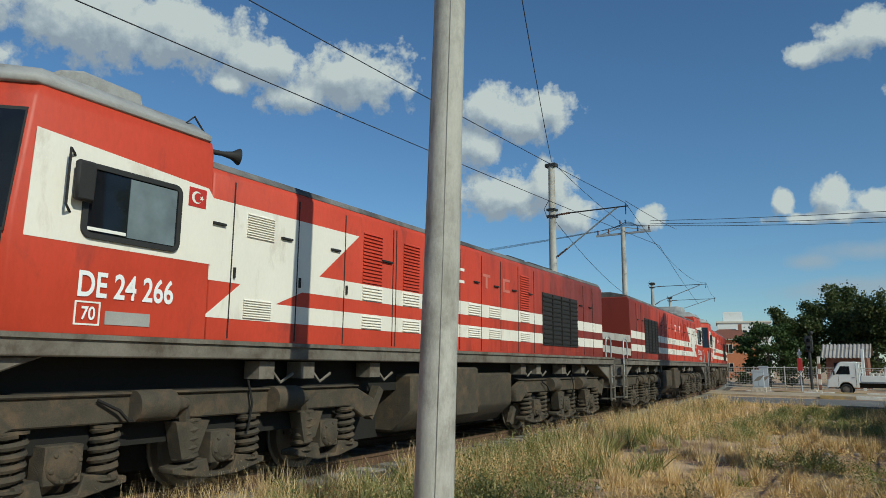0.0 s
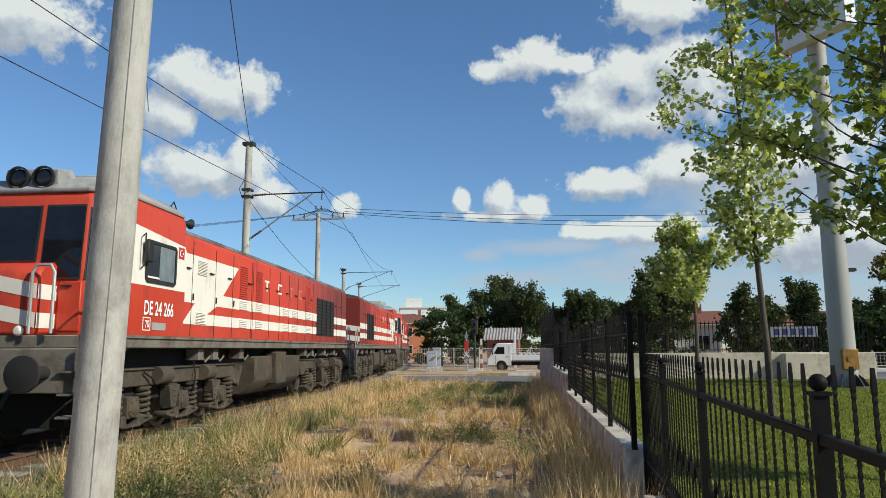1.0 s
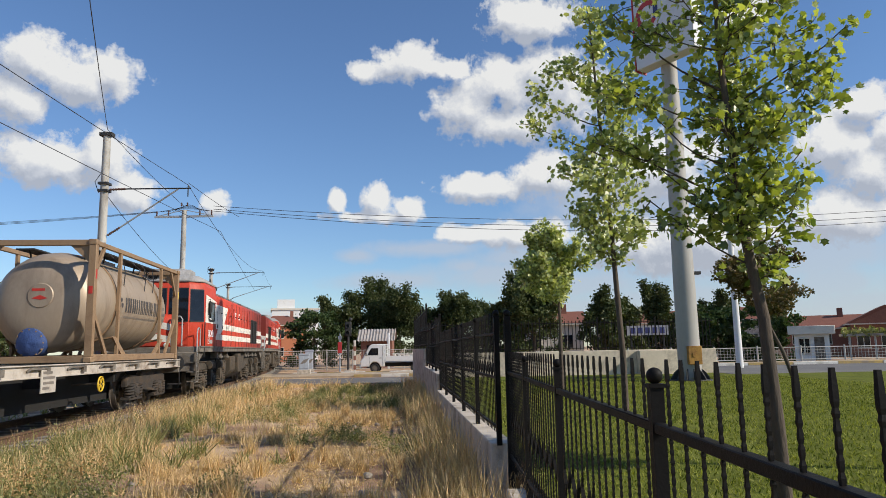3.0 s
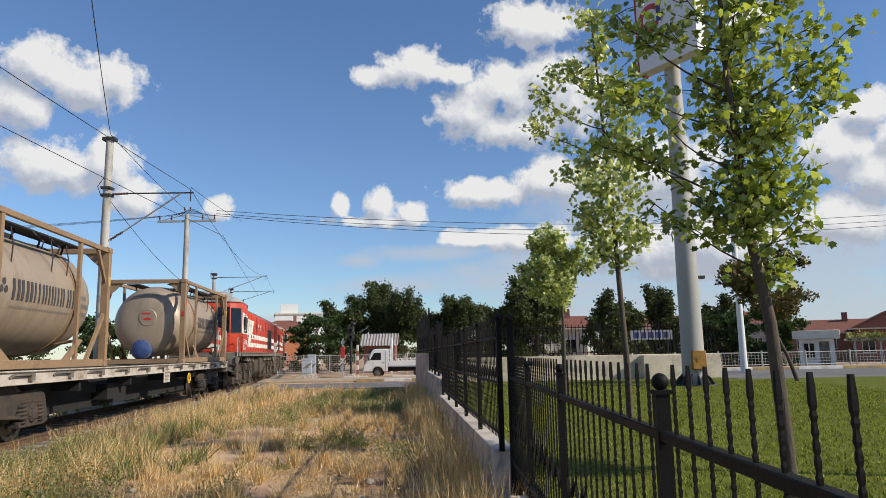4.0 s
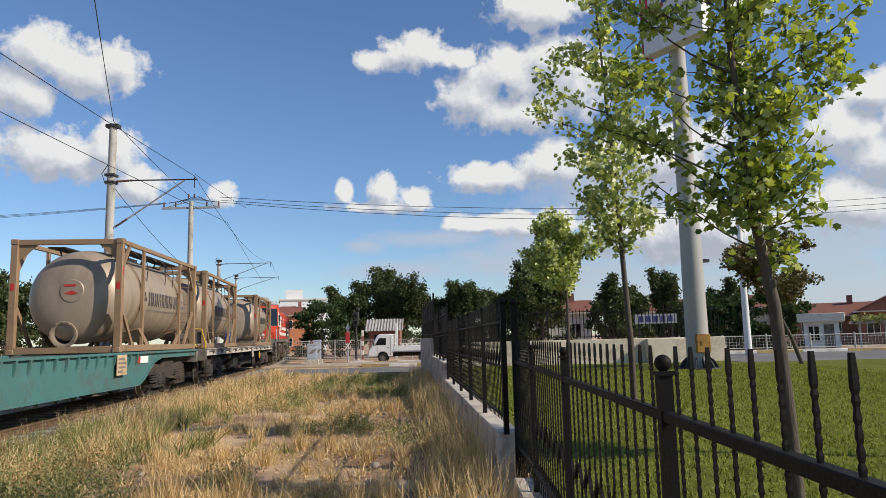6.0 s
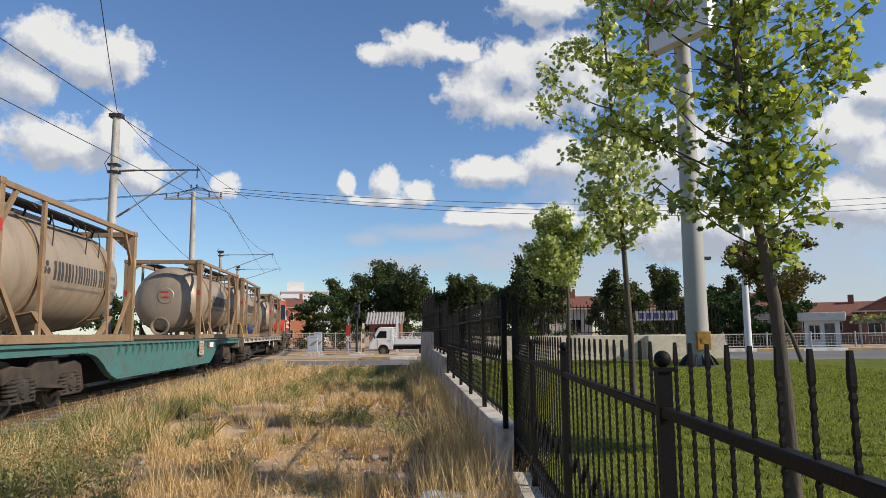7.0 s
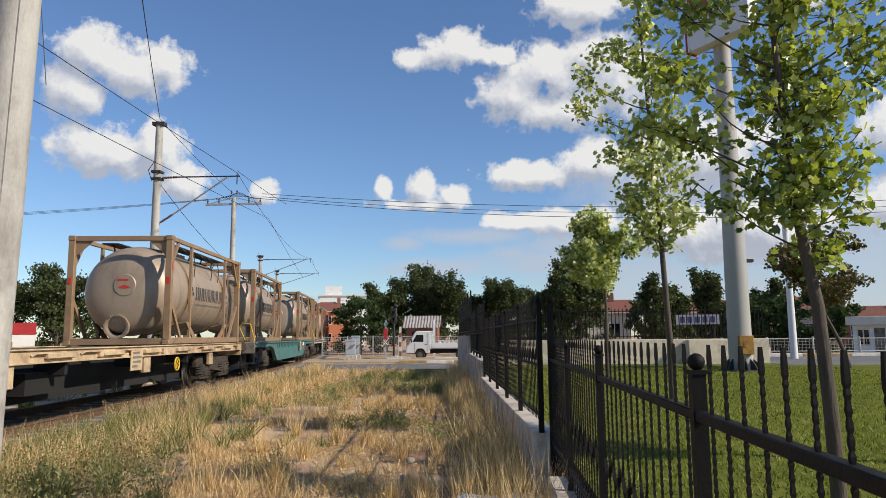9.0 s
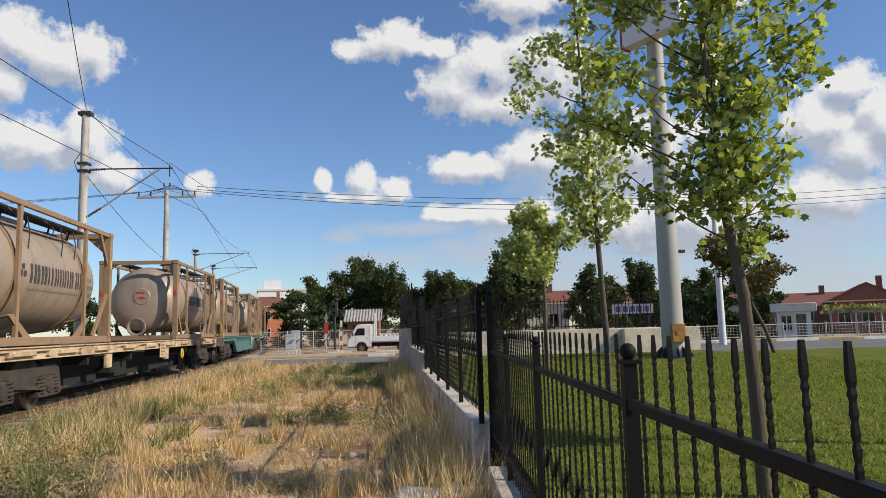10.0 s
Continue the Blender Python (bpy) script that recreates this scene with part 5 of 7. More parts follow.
def tank_container(name, rear, label, tube_cover=False):
    """A twenty-foot tank container on its frame; rear is 'cone' or 'ladder'. Its origin is at the middle of its base."""
    C = thing(name, label, "tank container", "tank containers on the wagons")
    hl, hw, H = 3.03, 1.22, 2.59
    for sy in (-1, 1):
        for sx in (-1, 1):
            x, y = sx * (hw - 0.075), sy * (hl - 0.075)
            part("corner_post", Mesh().box(x - 0.075, x + 0.075, y - 0.07, y + 0.07, 0.12, H - 0.1), M_FRAME, C, bevel=0.008)
            cc = Mesh().box(x - 0.085, x + 0.085, y - 0.085, y + 0.085, 0, 0.12).box(x - 0.085, x + 0.085, y - 0.085, y + 0.085, H - 0.12, H)
            pieces("corner_casting", cc, M_FRAME, C, bevel=0.015)
            mk = Mesh()
            for i, z in enumerate((1.75,)):
                mk.box(x + 0.076 * sx - 0.003, x + 0.076 * sx + 0.003, y - 0.03, y + 0.03, z, z + 0.2)
                mk.box(x - 0.04, x + 0.04, y + 0.073 * sy - 0.003, y + 0.073 * sy + 0.003, z - 0.32, z - 0.16)
            pieces("reflector", mk, M_REDMARK if sy < 0 else M_HANDY, C)
        y = sy * (hl - 0.075)
        part("end_header", Mesh().box(-hw + 0.15, hw - 0.15, y - 0.05, y + 0.05, H - 0.13, H - 0.01), M_FRAME, C, bevel=0.006)
        part("end_sill", Mesh().box(-hw + 0.15, hw - 0.15, y - 0.06, y + 0.06, 0.01, 0.15), M_FRAME, C, bevel=0.006)
        for sx in (-1, 1):
            gs = Mesh()
            gs.prism(((sx * (hw - 0.15), H - 0.13), (sx * (hw - 0.55), H - 0.13), (sx * (hw - 0.15), H - 0.5)), y - 0.012, y + 0.012, "y")
            part("gusset", gs, M_FRAME, C)
    for sx in (-1, 1):
        x = sx * (hw - 0.075)
        part("bottom_rail", Mesh().box(x - 0.05, x + 0.05, -hl + 0.15, hl - 0.15, 0.02, 0.17), M_FRAME, C, bevel=0.008)
        part("top_rail", Mesh().box(x - 0.04, x + 0.04, -hl + 0.15, hl - 0.15, H - 0.11, H - 0.01), M_FRAME, C, bevel=0.008)
        for y in (-1.45, 1.55):
            part("side_post", Mesh().box(x - 0.03, x + 0.03, y - 0.05, y + 0.05, 0.17, H - 0.11), M_FRAME, C)
        for sy in (-1, 1):
            part("brace", Mesh().bar((x, sy * (hl - 0.14), 1.12), (x, sy * (hl - 0.95), 0.15), 0.10, 0.05, up=(1, 0, 0)), M_FRAME, C)
            part("brace", Mesh().bar((x, sy * (hl - 0.14), H - 0.75), (x, sy * (hl - 0.62), H - 0.1), 0.09, 0.05, up=(1, 0, 0)), M_FRAME, C)
        for y, d in ((-1.2, 1), (1.3, -1)):
            sd = Mesh()
            sd.prism(((y, 0.17), (y + 0.28 * d, 0.17), (y - 0.35 * d, 0.55), (y - 0.55 * d, 0.55)), x - 0.02, x + 0.02, "x")
            sd.bar((x, y - 0.4 * d, 0.55), (sx * 0.75, y - 0.4 * d, 0.48), 0.3, 0.03)
            part("saddle", sd, M_FRAME, C)
    # the vessel
    zc, R = 1.36, 1.1
    rings = [(2.86, 0.001), (2.84, 0.3), (2.76, 0.62), (2.62, 0.86), (2.42, 1.02), (2.15, 1.09), (1.95, R)]
    back = [(-1.9, R), (-2.3, 1.09), (-2.52, 1.03), (-2.68, 0.91), (-2.77, 0.70), (-2.81, 0.4), (-2.82, 0.001)]
    n = 40
    ves = Mesh()
    prof = rings + [(1.0, R), (0.0, R), (-1.0, R)] + back
    for i, (y, r) in enumerate(prof):
        drop = 0.0
        if rear == "cone" and y < -1.9:
            drop = -0.14 * ((-1.9 - y) / 0.9)
        ves.v.extend((r * math.sin(2 * math.pi * k / n), y, zc + drop * r / R + r * math.cos(2 * math.pi * k / n)) for k in range(n))
    ves.f = [(i * n + k, i * n + (k + 1) % n, (i + 1) * n + (k + 1) % n, (i + 1) * n + k)[::-1] for i in range(len(prof) - 1) for k in range(n)]
    vessel = part("tank", ves, M_TANK, C, smooth=60)
    bands = Mesh()
    for y in (-1.45, 1.55):
        pr = [(R + 0.004, y - 0.05), (R + 0.022, y - 0.045), (R + 0.022, y + 0.045), (R + 0.004, y + 0.05)]
        bands.lathe(pr, 40, Matrix.Translation((0, 0, zc)) @ Matrix.Rotation(radians(-90), 4, "X"))
    pieces("band", bands, M_FRAME, vessel)
    # walkway and pipes on top
    wk = Mesh()
    for x in (-0.62, 0.62):
        wk.box(x - 0.2, x + 0.2, -2.2, 2.4, H - 0.1, H - 0.07)
        for y in (-2.0, -1.0, 0.0, 1.0, 2.0):
            wk.bar((x, y, H - 0.1), (x * 0.9, y, zc + 0.88), 0.03)
    wk.box(-0.15, 0.15, -0.5, 0.9, zc + R - 0.02, H - 0.05)
    part("walkway", wk, M_SOOT, C)
    for y in (-0.9, 0.55, 1.2):
        ln = Mesh()
        ln.tube([(1.0, y, 2.42), (1.05, y + 0.05, 2.1), (1.0, y + 0.12, 1.75)], 0.012, 5)
        ln.tube([(0.8, y - 0.3, 2.5), (1.0, y - 0.25, 2.3), (0.9, y - 0.1, 2.2)], 0.014, 5)
        part("hose_line", ln, M_WIRE, C)
    # brand shown as plain bars, small print, round mark
    for sx in (-1, 1):
        def strip(me, y0, y1, z0, z1):
            k = max(2, int((z1 - z0) / 0.06) + 1)
            for i in range(k):
                a, b = z0 + (z1 - z0) * i / k, z0 + (z1 - z0) * (i + 1) / k
                xa, xb = [math.sqrt((R + 0.006) ** 2 - (z - zc) ** 2) for z in (a, b)]
                q = [(sx * xa, y0, a), (sx * xa, y1, a), (sx * xb, y1, b), (sx * xb, y0, b)]
                me.add(q, [(0, 1, 2, 3) if sx > 0 else (3, 2, 1, 0)])
        small = Mesh()

        def mark_bar(y0, y1):
            me = Mesh()
            strip(me, y0, y1, 1.16, 1.51)
            part("mark_bar", me, M_BLACKTEXT, vessel, smooth=0)
        pos = lambda v: v if sx > 0 else 0.1 - v
        # upright bars in two weights
        y = -0.86
        for w, heavy in ((0.25, 1), (0.25, 1), (0.10, 1), (0.36, 0), (0.30, 0), (0.31, 0), (0.24, 0), (0.31, 0)):
            a, b = sorted((pos(y), pos(y + w)))
            tk = 0.085 if heavy else 0.055
            mark_bar(a, a + tk)
            if w > 0.2:
                mark_bar(b - tk, b)
            if w > 0.28:
                mark_bar((a + b - tk) / 2, (a + b + tk) / 2)
            y += w + 0.05
        for i in range(30):
            a = pos(-0.86 + i * 0.078)
            strip(small, a, a + 0.05, 1.02, 1.065)
        for j in range(3):
            for i in range(4 if j else 3):
                a = pos(1.75 + i * 0.11)
                strip(small, a, a + 0.075, 1.35 - j * 0.16, 1.43 - j * 0.16)
        part("small_print", small, M_GREYTEXT, vessel, "small grey unreadable print", smooth=0, kind="stuff")
        dots = Mesh()
        for dy, dz in ((0, 0.07), (-0.06, -0.03), (0.06, -0.03)):
            zz, yy = 1.35 + dz * 1.2, pos(-1.14) + dy * 1.2
            xx = math.sqrt((R + 0.006) ** 2 - (zz - zc) ** 2)
            disc = [(sx * xx, yy + 0.055 * math.cos(a), zz + 0.06 * math.sin(a)) for a in [i * math.pi / 6 for i in range(12)]]
            dots.add(disc, [tuple(range(12)) if sx > 0 else tuple(range(12))[::-1]])
        part("round_mark", dots, M_BLACKTEXT, vessel, "three dark dots", smooth=0)
    # rear end
    if rear == "cone":
        part("manhole_plate", Mesh().lathe([(0.001, 0.05), (0.25, 0.05), (0.27, 0.03), (0.27, -0.1)], 28, pose(0.05, -2.78, 1.42, 90, 0, 0)), M_TANK, vessel, "round plate with a red warning mark")
        mk = Mesh().box(-0.12, 0.14, -2.836, -2.832, 1.52, 1.57).prism(((-0.12, 1.36), (0.05, 1.43), (0.2, 1.36), (0.05, 1.33)), -2.836, -2.832, "y")
        part("warning_mark", mk, M_REDMARK, vessel)
        tb = Mesh().lathe([(0.25, -0.75), (0.25, 0.0), (0.30, 0.0), (0.30, 0.07), (0.25, 0.07), (0.22, 0.05), (0.22, -0.3), (0.001, -0.3)], 26, pose(-0.12, -2.72, 0.44, 96, 0, 0))
        outlet = part("outlet_tube", tb, M_TANK, vessel, "wide round discharge outlet")
        # A near-black disc closes the tube and stands for the shade inside.
        part("dark_bore", Mesh().lathe([(0.215, -0.02), (0.20, -0.12), (0.001, -0.14)], 22, pose(-0.12, -2.72, 0.44, 96, 0, 0)), M_DARK, outlet, "near-black disc in place of the shaded bore")
        bolts = Mesh()
        for k in range(12):
            a = k * math.pi / 6
            bolts.box(-0.015, 0.015, -0.015, 0.015, -0.02, 0.1, pose(-0.12, -2.72, 0.44, 96, 0, 0) @ pose(0.275 * math.cos(a), 0.275 * math.sin(a), 0))
        part("bolt", bolts, M_FRAME, outlet)
        if tube_cover:
            tarp = Mesh()
            tarp.lathe([(0.001, 0.14), (0.2, 0.12), (0.30, 0.05), (0.33, -0.08), (0.32, -0.28), (0.34, -0.34)], 18, pose(-0.12, -2.74, 0.44, 96, 0, 0))
            tarp.v = [(x + 0.03 * noise.noise((x * 7, y * 7, z * 7)), y + 0.03 * noise.noise((x * 6, y * 6, z * 6 + 5)), z) for x, y, z in tarp.v]
            part("cover", tarp, M_BLUE, outlet, "blue tarpaulin tied over the outlet")
    else:
        ld = Mesh()
        for x in (0.25, 0.62):
            ld.bar((x, -2.96, 0.15), (x, -2.96, H - 0.1), 0.035)
        for i in range(8):
            ld.bar((0.25, -2.96, 0.3 + i * 0.29), (0.62, -2.96, 0.3 + i * 0.29), 0.025)
        part("ladder", ld, M_FRAME, C)
        part("valve_box", Mesh().box(0.35, 1.05, -2.95, -2.45, 0.16, 0.55), M_SILL, C, bevel=0.02)
    return C


loco = locomotive("locomotive", "red diesel locomotive with cream arrow stripes and sooty roof")
loco2 = copy_thing(loco, pose(0, 0, 0))
loco2["label"] = "red diesel locomotive running cab first, with sooty hood"
loco3 = copy_thing(loco, pose(0, 0, 0))
wag_a = flat_wagon("flat_wagon", M_PALE, "pale", "weathered pale flat wagon with rusty lashing hooks")
wag_b = flat_wagon("flat_wagon", M_GREEN, "belly", "dark green fish-bellied flat wagon carrying two tanks")
wag_c = flat_wagon("flat_wagon", M_OCHRE, "ochre", "ochre-painted flat wagon with stake brackets")
cone = tank_container("tank_container", "cone", "beige tank container in a brown frame, discharge outlet at its end")
cone_b = tank_container("tank_container", "cone", "beige tank container with a blue-covered outlet at its end", True)
rung = tank_container("tank_container", "ladder", "beige tank container in a brown frame, ladder at its end")
cone2 = copy_thing(cone, pose(0, 0, 0))
rung2, rung3 = copy_thing(rung, pose(0, 0, 0)), copy_thing(rung, pose(0, 0, 0))
# thing, place along the train, half the distance between its pivots, half turn
TRAIN = [(loco, 10.53, 5.15, 0), (loco2, 28.6, 5.15, 180), (loco3, 47.0, 5.15, 0),
         (wag_a, -8.72, 7.0, 0), (wag_b, -28.3, 7.0, 0), (wag_c, -48.7, 7.0, 0)]
LOADS = [(cone_b, -8.72, 6.1), (rung, -8.72, -6.1), (cone, -28.3, 6.1), (rung2, -28.3, -6.1), (cone2, -48.7, 6.1), (rung3, -48.7, -6.1)]

# ---- plants ----
def scatter(name, tv, tf, pos, rot, material_):
    """Many copies of a small shape as one mesh: tv (k, 3), tf faces of one size, pos (n, 3), rot (n, 3, 3) with its scale."""
    tv, tf = np.asarray(tv, float), np.asarray(tf, int)
    n, k, c = len(pos), len(tv), tf.shape[1]
    v = (np.einsum("nij,kj->nki", rot, tv) + pos[:, None, :]).reshape(-1, 3)
    f = (tf[None] + (np.arange(n) * k)[:, None, None]).reshape(-1)
    me = bpy.data.meshes.new(name)
    me.vertices.add(len(v))
    me.vertices.foreach_set("co", v.astype(np.float32).ravel())
    me.loops.add(len(f))
    me.loops.foreach_set("vertex_index", f.astype(np.int32))
    m = len(f) // c
    me.polygons.add(m)
    me.polygons.foreach_set("loop_start", np.arange(m, dtype=np.int32) * c)
    me.polygons.foreach_set("loop_total", np.full(m, c, dtype=np.int32))
    me.update(calc_edges=True)
    me.validate()
    me.materials.append(material_)
    return me


def turns(rng, n, tilt, size):
    """Random turns: a heading all round, tilted by up to tilt radians, with sizes."""
    a, b, c = rng.uniform(0, 2 * np.pi, n), rng.normal(0, tilt, n), rng.normal(0, tilt, n)
    ca, sa, cb, sb, cc, sc = np.cos(a), np.sin(a), np.cos(b), np.sin(b), np.cos(c), np.sin(c)
    o, i = np.zeros(n), np.ones(n)
    rz = np.stack([np.stack([ca, -sa, o], 1), np.stack([sa, ca, o], 1), np.stack([o, o, i], 1)], 1)
    rx = np.stack([np.stack([i, o, o], 1), np.stack([o, cb, -sb], 1), np.stack([o, sb, cb], 1)], 1)
    ry = np.stack([np.stack([cc, o, sc], 1), np.stack([o, i, o], 1), np.stack([-sc, o, cc], 1)], 1)
    return (rz @ rx @ ry) * np.asarray(size)[:, None, None]


M_STRAW = leaf_material("dry_straw", (0.92, 0.70, 0.41), (0.40, 0.25, 0.12), 0.25)
M_WEED = leaf_material("green_weed", (0.12, 0.14, 0.05), (0.40, 0.37, 0.17), 0.35)
M_TURF = leaf_material("lawn_blades", (0.05, 0.075, 0.011), (0.37, 0.37, 0.09), 0.35, 0.05)
M_MAPLE = leaf_material("sycamore_leaf", (0.07, 0.115, 0.02), (0.56, 0.58, 0.15), 0.45, 1.0)
M_PALELEAF = leaf_material("pale_sycamore_leaf", (0.11, 0.165, 0.035), (0.74, 0.73, 0.33), 0.35, 0.9)
M_PINE = leaf_material("dark_pine_needles", (0.03, 0.05, 0.018), (0.10, 0.112, 0.042), 0.2)
M_BROAD = leaf_material("dark_broad_leaves", (0.03, 0.055, 0.018), (0.06, 0.085, 0.028), 0.2)
M_RUSSET = leaf_material("russet_leaves", (0.08, 0.085, 0.035), (0.19, 0.13, 0.065), 0.2)

BLADE_V = ((-0.5, 0, 0), (0.5, 0, 0), (0.28, 0.10, 0.55), (-0.28, 0.10, 0.55), (0.0, 0.34, 1.0))
BLADE_F = ((0, 1, 2), (0, 2, 3), (3, 2, 4))


def patch(x, y, seed, scale):
    return np.array([noise.noise((a * scale, b * scale, seed)) for a, b in zip(x, y)])


def blades(name, n, area, h, w, tilt, mat, seed, want, label, ground=lambda x, y: np.zeros(len(x)) - 0.04, near=2.2, tuft=0):
    """Grass blades over a stretch, denser where want(x, y) is high and nearer the open side."""
    rng = np.random.default_rng(seed)
    x0, x1, y0, y1 = area
    m = n * 3
    x = rng.uniform(x0, x1, m)
    y = y0 + (y1 - y0) * rng.uniform(0, 1, m) ** near
    keep = rng.uniform(0, 1, m) < want(x, y)
    x, y = x[keep][:n], y[keep][:n]
    if tuft:
        k = max(len(x) // tuft, 1)
        pick = rng.integers(0, k, len(x))
        x, y = x[:k][pick] + rng.normal(0, 0.05, len(x)), y[:k][pick] + rng.normal(0, 0.05, len(x))
    hh = rng.uniform(h[0], h[1], len(x))
    rot = turns(rng, len(x), tilt, np.ones(len(x)))
    rot = rot * np.stack([rng.uniform(w * 0.6, w * 1.4, len(x)) * (1 + y / 22), hh * 0.8, hh], 1)[:, None, :]
    pos = np.stack([x, y, ground(x, y)], 1)
    ob = part(name, scatter(name, BLADE_V, BLADE_F, pos, rot, mat), None, kind="stuff")
    return tagged(ob, label, "grass")


def field(x, y):
    d = np.abs(x - track_x(y))
    return (d > 1.5) & (x < 0.62 - np.maximum(y - 7.6, 0) * 0.07) & (np.hypot(x + 3.5, y - 5.5) > 0.2) & ~((np.abs(x - 0.24) < 0.45) & (np.abs(y - 7.12) < 0.42))


def path_worn(x, y):
    """Less growth on the trodden strip."""
    return np.where((np.abs(x + 0.9 + 0.12 * (y - 8)) < 1.0) & (y < 14), 0.25, 1)


def bare(x, y):
    return np.clip(0.35 + 2.4 * patch(x, y, 11, 0.55), 0.02, 1) * path_worn(x, y)


def by_wall(x, y):
    return np.clip(1 - (0.55 - np.maximum(y - 7.6, 0) * 0.07 - x) / 0.8, 0, 1)


def by_track(x, y):
    return np.abs(x - track_x(y)) < 3.2


OPEN = (-8.5, 0.6, 5.0, 33)
blades("dry_grass", 75000, OPEN, (0.05, 0.21), 0.0075, 0.6, M_STRAW, 1, lambda x, y: field(x, y) * bare(x, y), "dry yellow grass on the waste ground", tuft=55)
blades("dry_grass", 7000, OPEN, (0.25, 0.55), 0.005, 0.22, M_STRAW, 2, lambda x, y: field(x, y) * np.clip(0.1 + 2.0 * patch(x, y, 23, 0.5), 0.02, 1) * path_worn(x, y), "tall dry seed-headed grass stalks", tuft=12)
blades("dry_grass", 90000, (-8.5, 0.6, 5.0, 26), (0.04, 0.12), 0.0065, 1.35, M_STRAW, 3, lambda x, y: field(x, y) * np.clip(0.45 + 1.6 * patch(x, y, 83, 0.8), 0.05, 1), "flattened straw litter on bare soil")
blades("dry_grass", 8000, (-1.4, 0.6, 5.8, 30), (0.25, 0.8), 0.006, 0.3, M_STRAW, 4, lambda x, y: field(x, y) * by_wall(x, y), "tall dead grass against the concrete wall", near=1.6, tuft=30)
blades("green_weeds", 5500, (-8.5, -1.5, 5.0, 33), (0.08, 0.34), 0.013, 0.6, M_WEED, 5, lambda x, y: field(x, y) * np.clip(-0.1 + 2.4 * patch(x, y, 31, 0.38) + 0.5 * (x < -4), 0, 1), "green weeds among dry grass", tuft=40)
blades("green_weeds", 5500, (-7.5, -3.6, 5, 16), (0.12, 0.5), 0.014, 0.5, M_WEED, 6, lambda x, y: field(x, y) * np.clip(0.2 + 2.2 * patch(x, y, 37, 0.5), 0, 1), "tall green weeds beside the track", near=1.5, tuft=45)
blades("green_weeds", 9000, (-4.5, 0.2, 17, 33), (0.08, 0.28), 0.016, 0.6, M_WEED, 7, lambda x, y: field(x, y) * np.clip(0.3 + 2.0 * patch(x, y, 41, 0.3), 0, 1), "green weeds near the road", near=1.0, tuft=30)
blades("green_weeds", 9000, (-8.2, -4.6, 4, 30), (0.15, 0.5), 0.012, 0.5, M_WEED, 15, lambda x, y: field(x, y) * by_track(x, y) * np.clip(0.3 + 2 * patch(x, y, 47, 0.6), 0.05, 0.9), "weeds crowding the edge of the ballast", near=1.4, tuft=24)
blades("dry_grass", 16000, (-8.2, -4.6, 4, 32), (0.2, 0.62), 0.006, 0.3, M_STRAW, 16, lambda x, y: field(x, y) * by_track(x, y) * np.clip(0.5 + 2 * patch(x, y, 49, 0.6), 0.05, 0.9), "tall dry grass along the edge of the ballast", near=1.3, tuft=20)
blades("green_weeds", 9000, (-19, -9.0, -2, 40), (0.25, 0.7), 0.02, 0.4, M_WEED, 17, lambda x, y: (track_x(y) - x > 1.7) * 0.8, "rough weeds on the far side of the track", near=1.0, tuft=12)
blades("dry_grass", 14000, (-6.5, 0.6, -6, 5.0), (0.05, 0.22), 0.006, 0.6, M_STRAW, 63, lambda x, y: field(x, y) * bare(x, y), "dry yellow grass on the waste ground", near=1.0, tuft=20)
blades("lawn_grass", 14000, (0.93, 7, -6, 0.7), (0.02, 0.05), 0.006, 0.5, M_TURF, 64, lambda x, y: np.ones(len(x)) * 0.9, "short mown lawn grass", lambda x, y: np.zeros(len(x)) + 0.46, near=1.0)
blades("lawn_grass", 130000, (0.93, 11, 2.5, 24), (0.025, 0.06), 0.0085, 0.6, M_TURF, 8, lambda x, y: np.ones(len(x)) * 0.9, "short mown lawn grass", lambda x, y: np.zeros(len(x)) + 0.46, near=1.9)


def weed_leaves(n, area, seed, want, label, mat, hmax):
    """Small broad leaves of weeds, in clumps of leaning stems."""
    rng = np.random.default_rng(seed)
    x0, x1, y0, y1 = area
    x, y = rng.uniform(x0, x1, 6000), y0 + (y1 - y0) * rng.uniform(0, 1, 6000) ** 1.6
    keep = rng.uniform(0, 1, 6000) < want(x, y)
    x, y = x[keep], y[keep]
    pick = rng.integers(0, len(x), n)
    h = rng.uniform(0.02, 1, n) ** 0.8 * hmax * (0.4 + 0.6 * rng.uniform(0, 1, len(x))[pick])
    pos = np.stack([x[pick] + rng.normal(0, 0.05, n) * (1 + h), y[pick] + rng.normal(0, 0.05, n) * (1 + h), h], 1)
    ob = part("weed_leaves", scatter("weed_leaves", ((-0.3, 0, 0), (0.3, 0, 0.05), (0.25, 0.6, 0.08), (0.0, 1.0, 0.0), (-0.25, 0.6, 0.05)), ((0, 1, 2, 3, 4),), pos, turns(rng, n, 0.8, rng.uniform(0.012, 0.034, n)), mat), None, kind="stuff")
    tagged(ob, label, "weeds")


weed_leaves(13000, (-7.6, -2.6, 5.0, 16), 51, lambda x, y: field(x, y) * np.clip(-0.3 + 1.9 * patch(x, y, 31, 0.38) + 0.3 * (x < -4), 0, 1), "broad-leaved green weeds beside the track", M_WEED, 0.5)
blades("dry_grass", 12000, (-6.5, 0.5, 5.0, 26), (0.16, 0.42), 0.006, 0.28, M_STRAW, 61, lambda x, y: field(x, y) * np.clip(0.3 + patch(x, y, 71, 0.6), 0, 1), "bushy tufts of bleached tall grass", near=1.6, tuft=110)
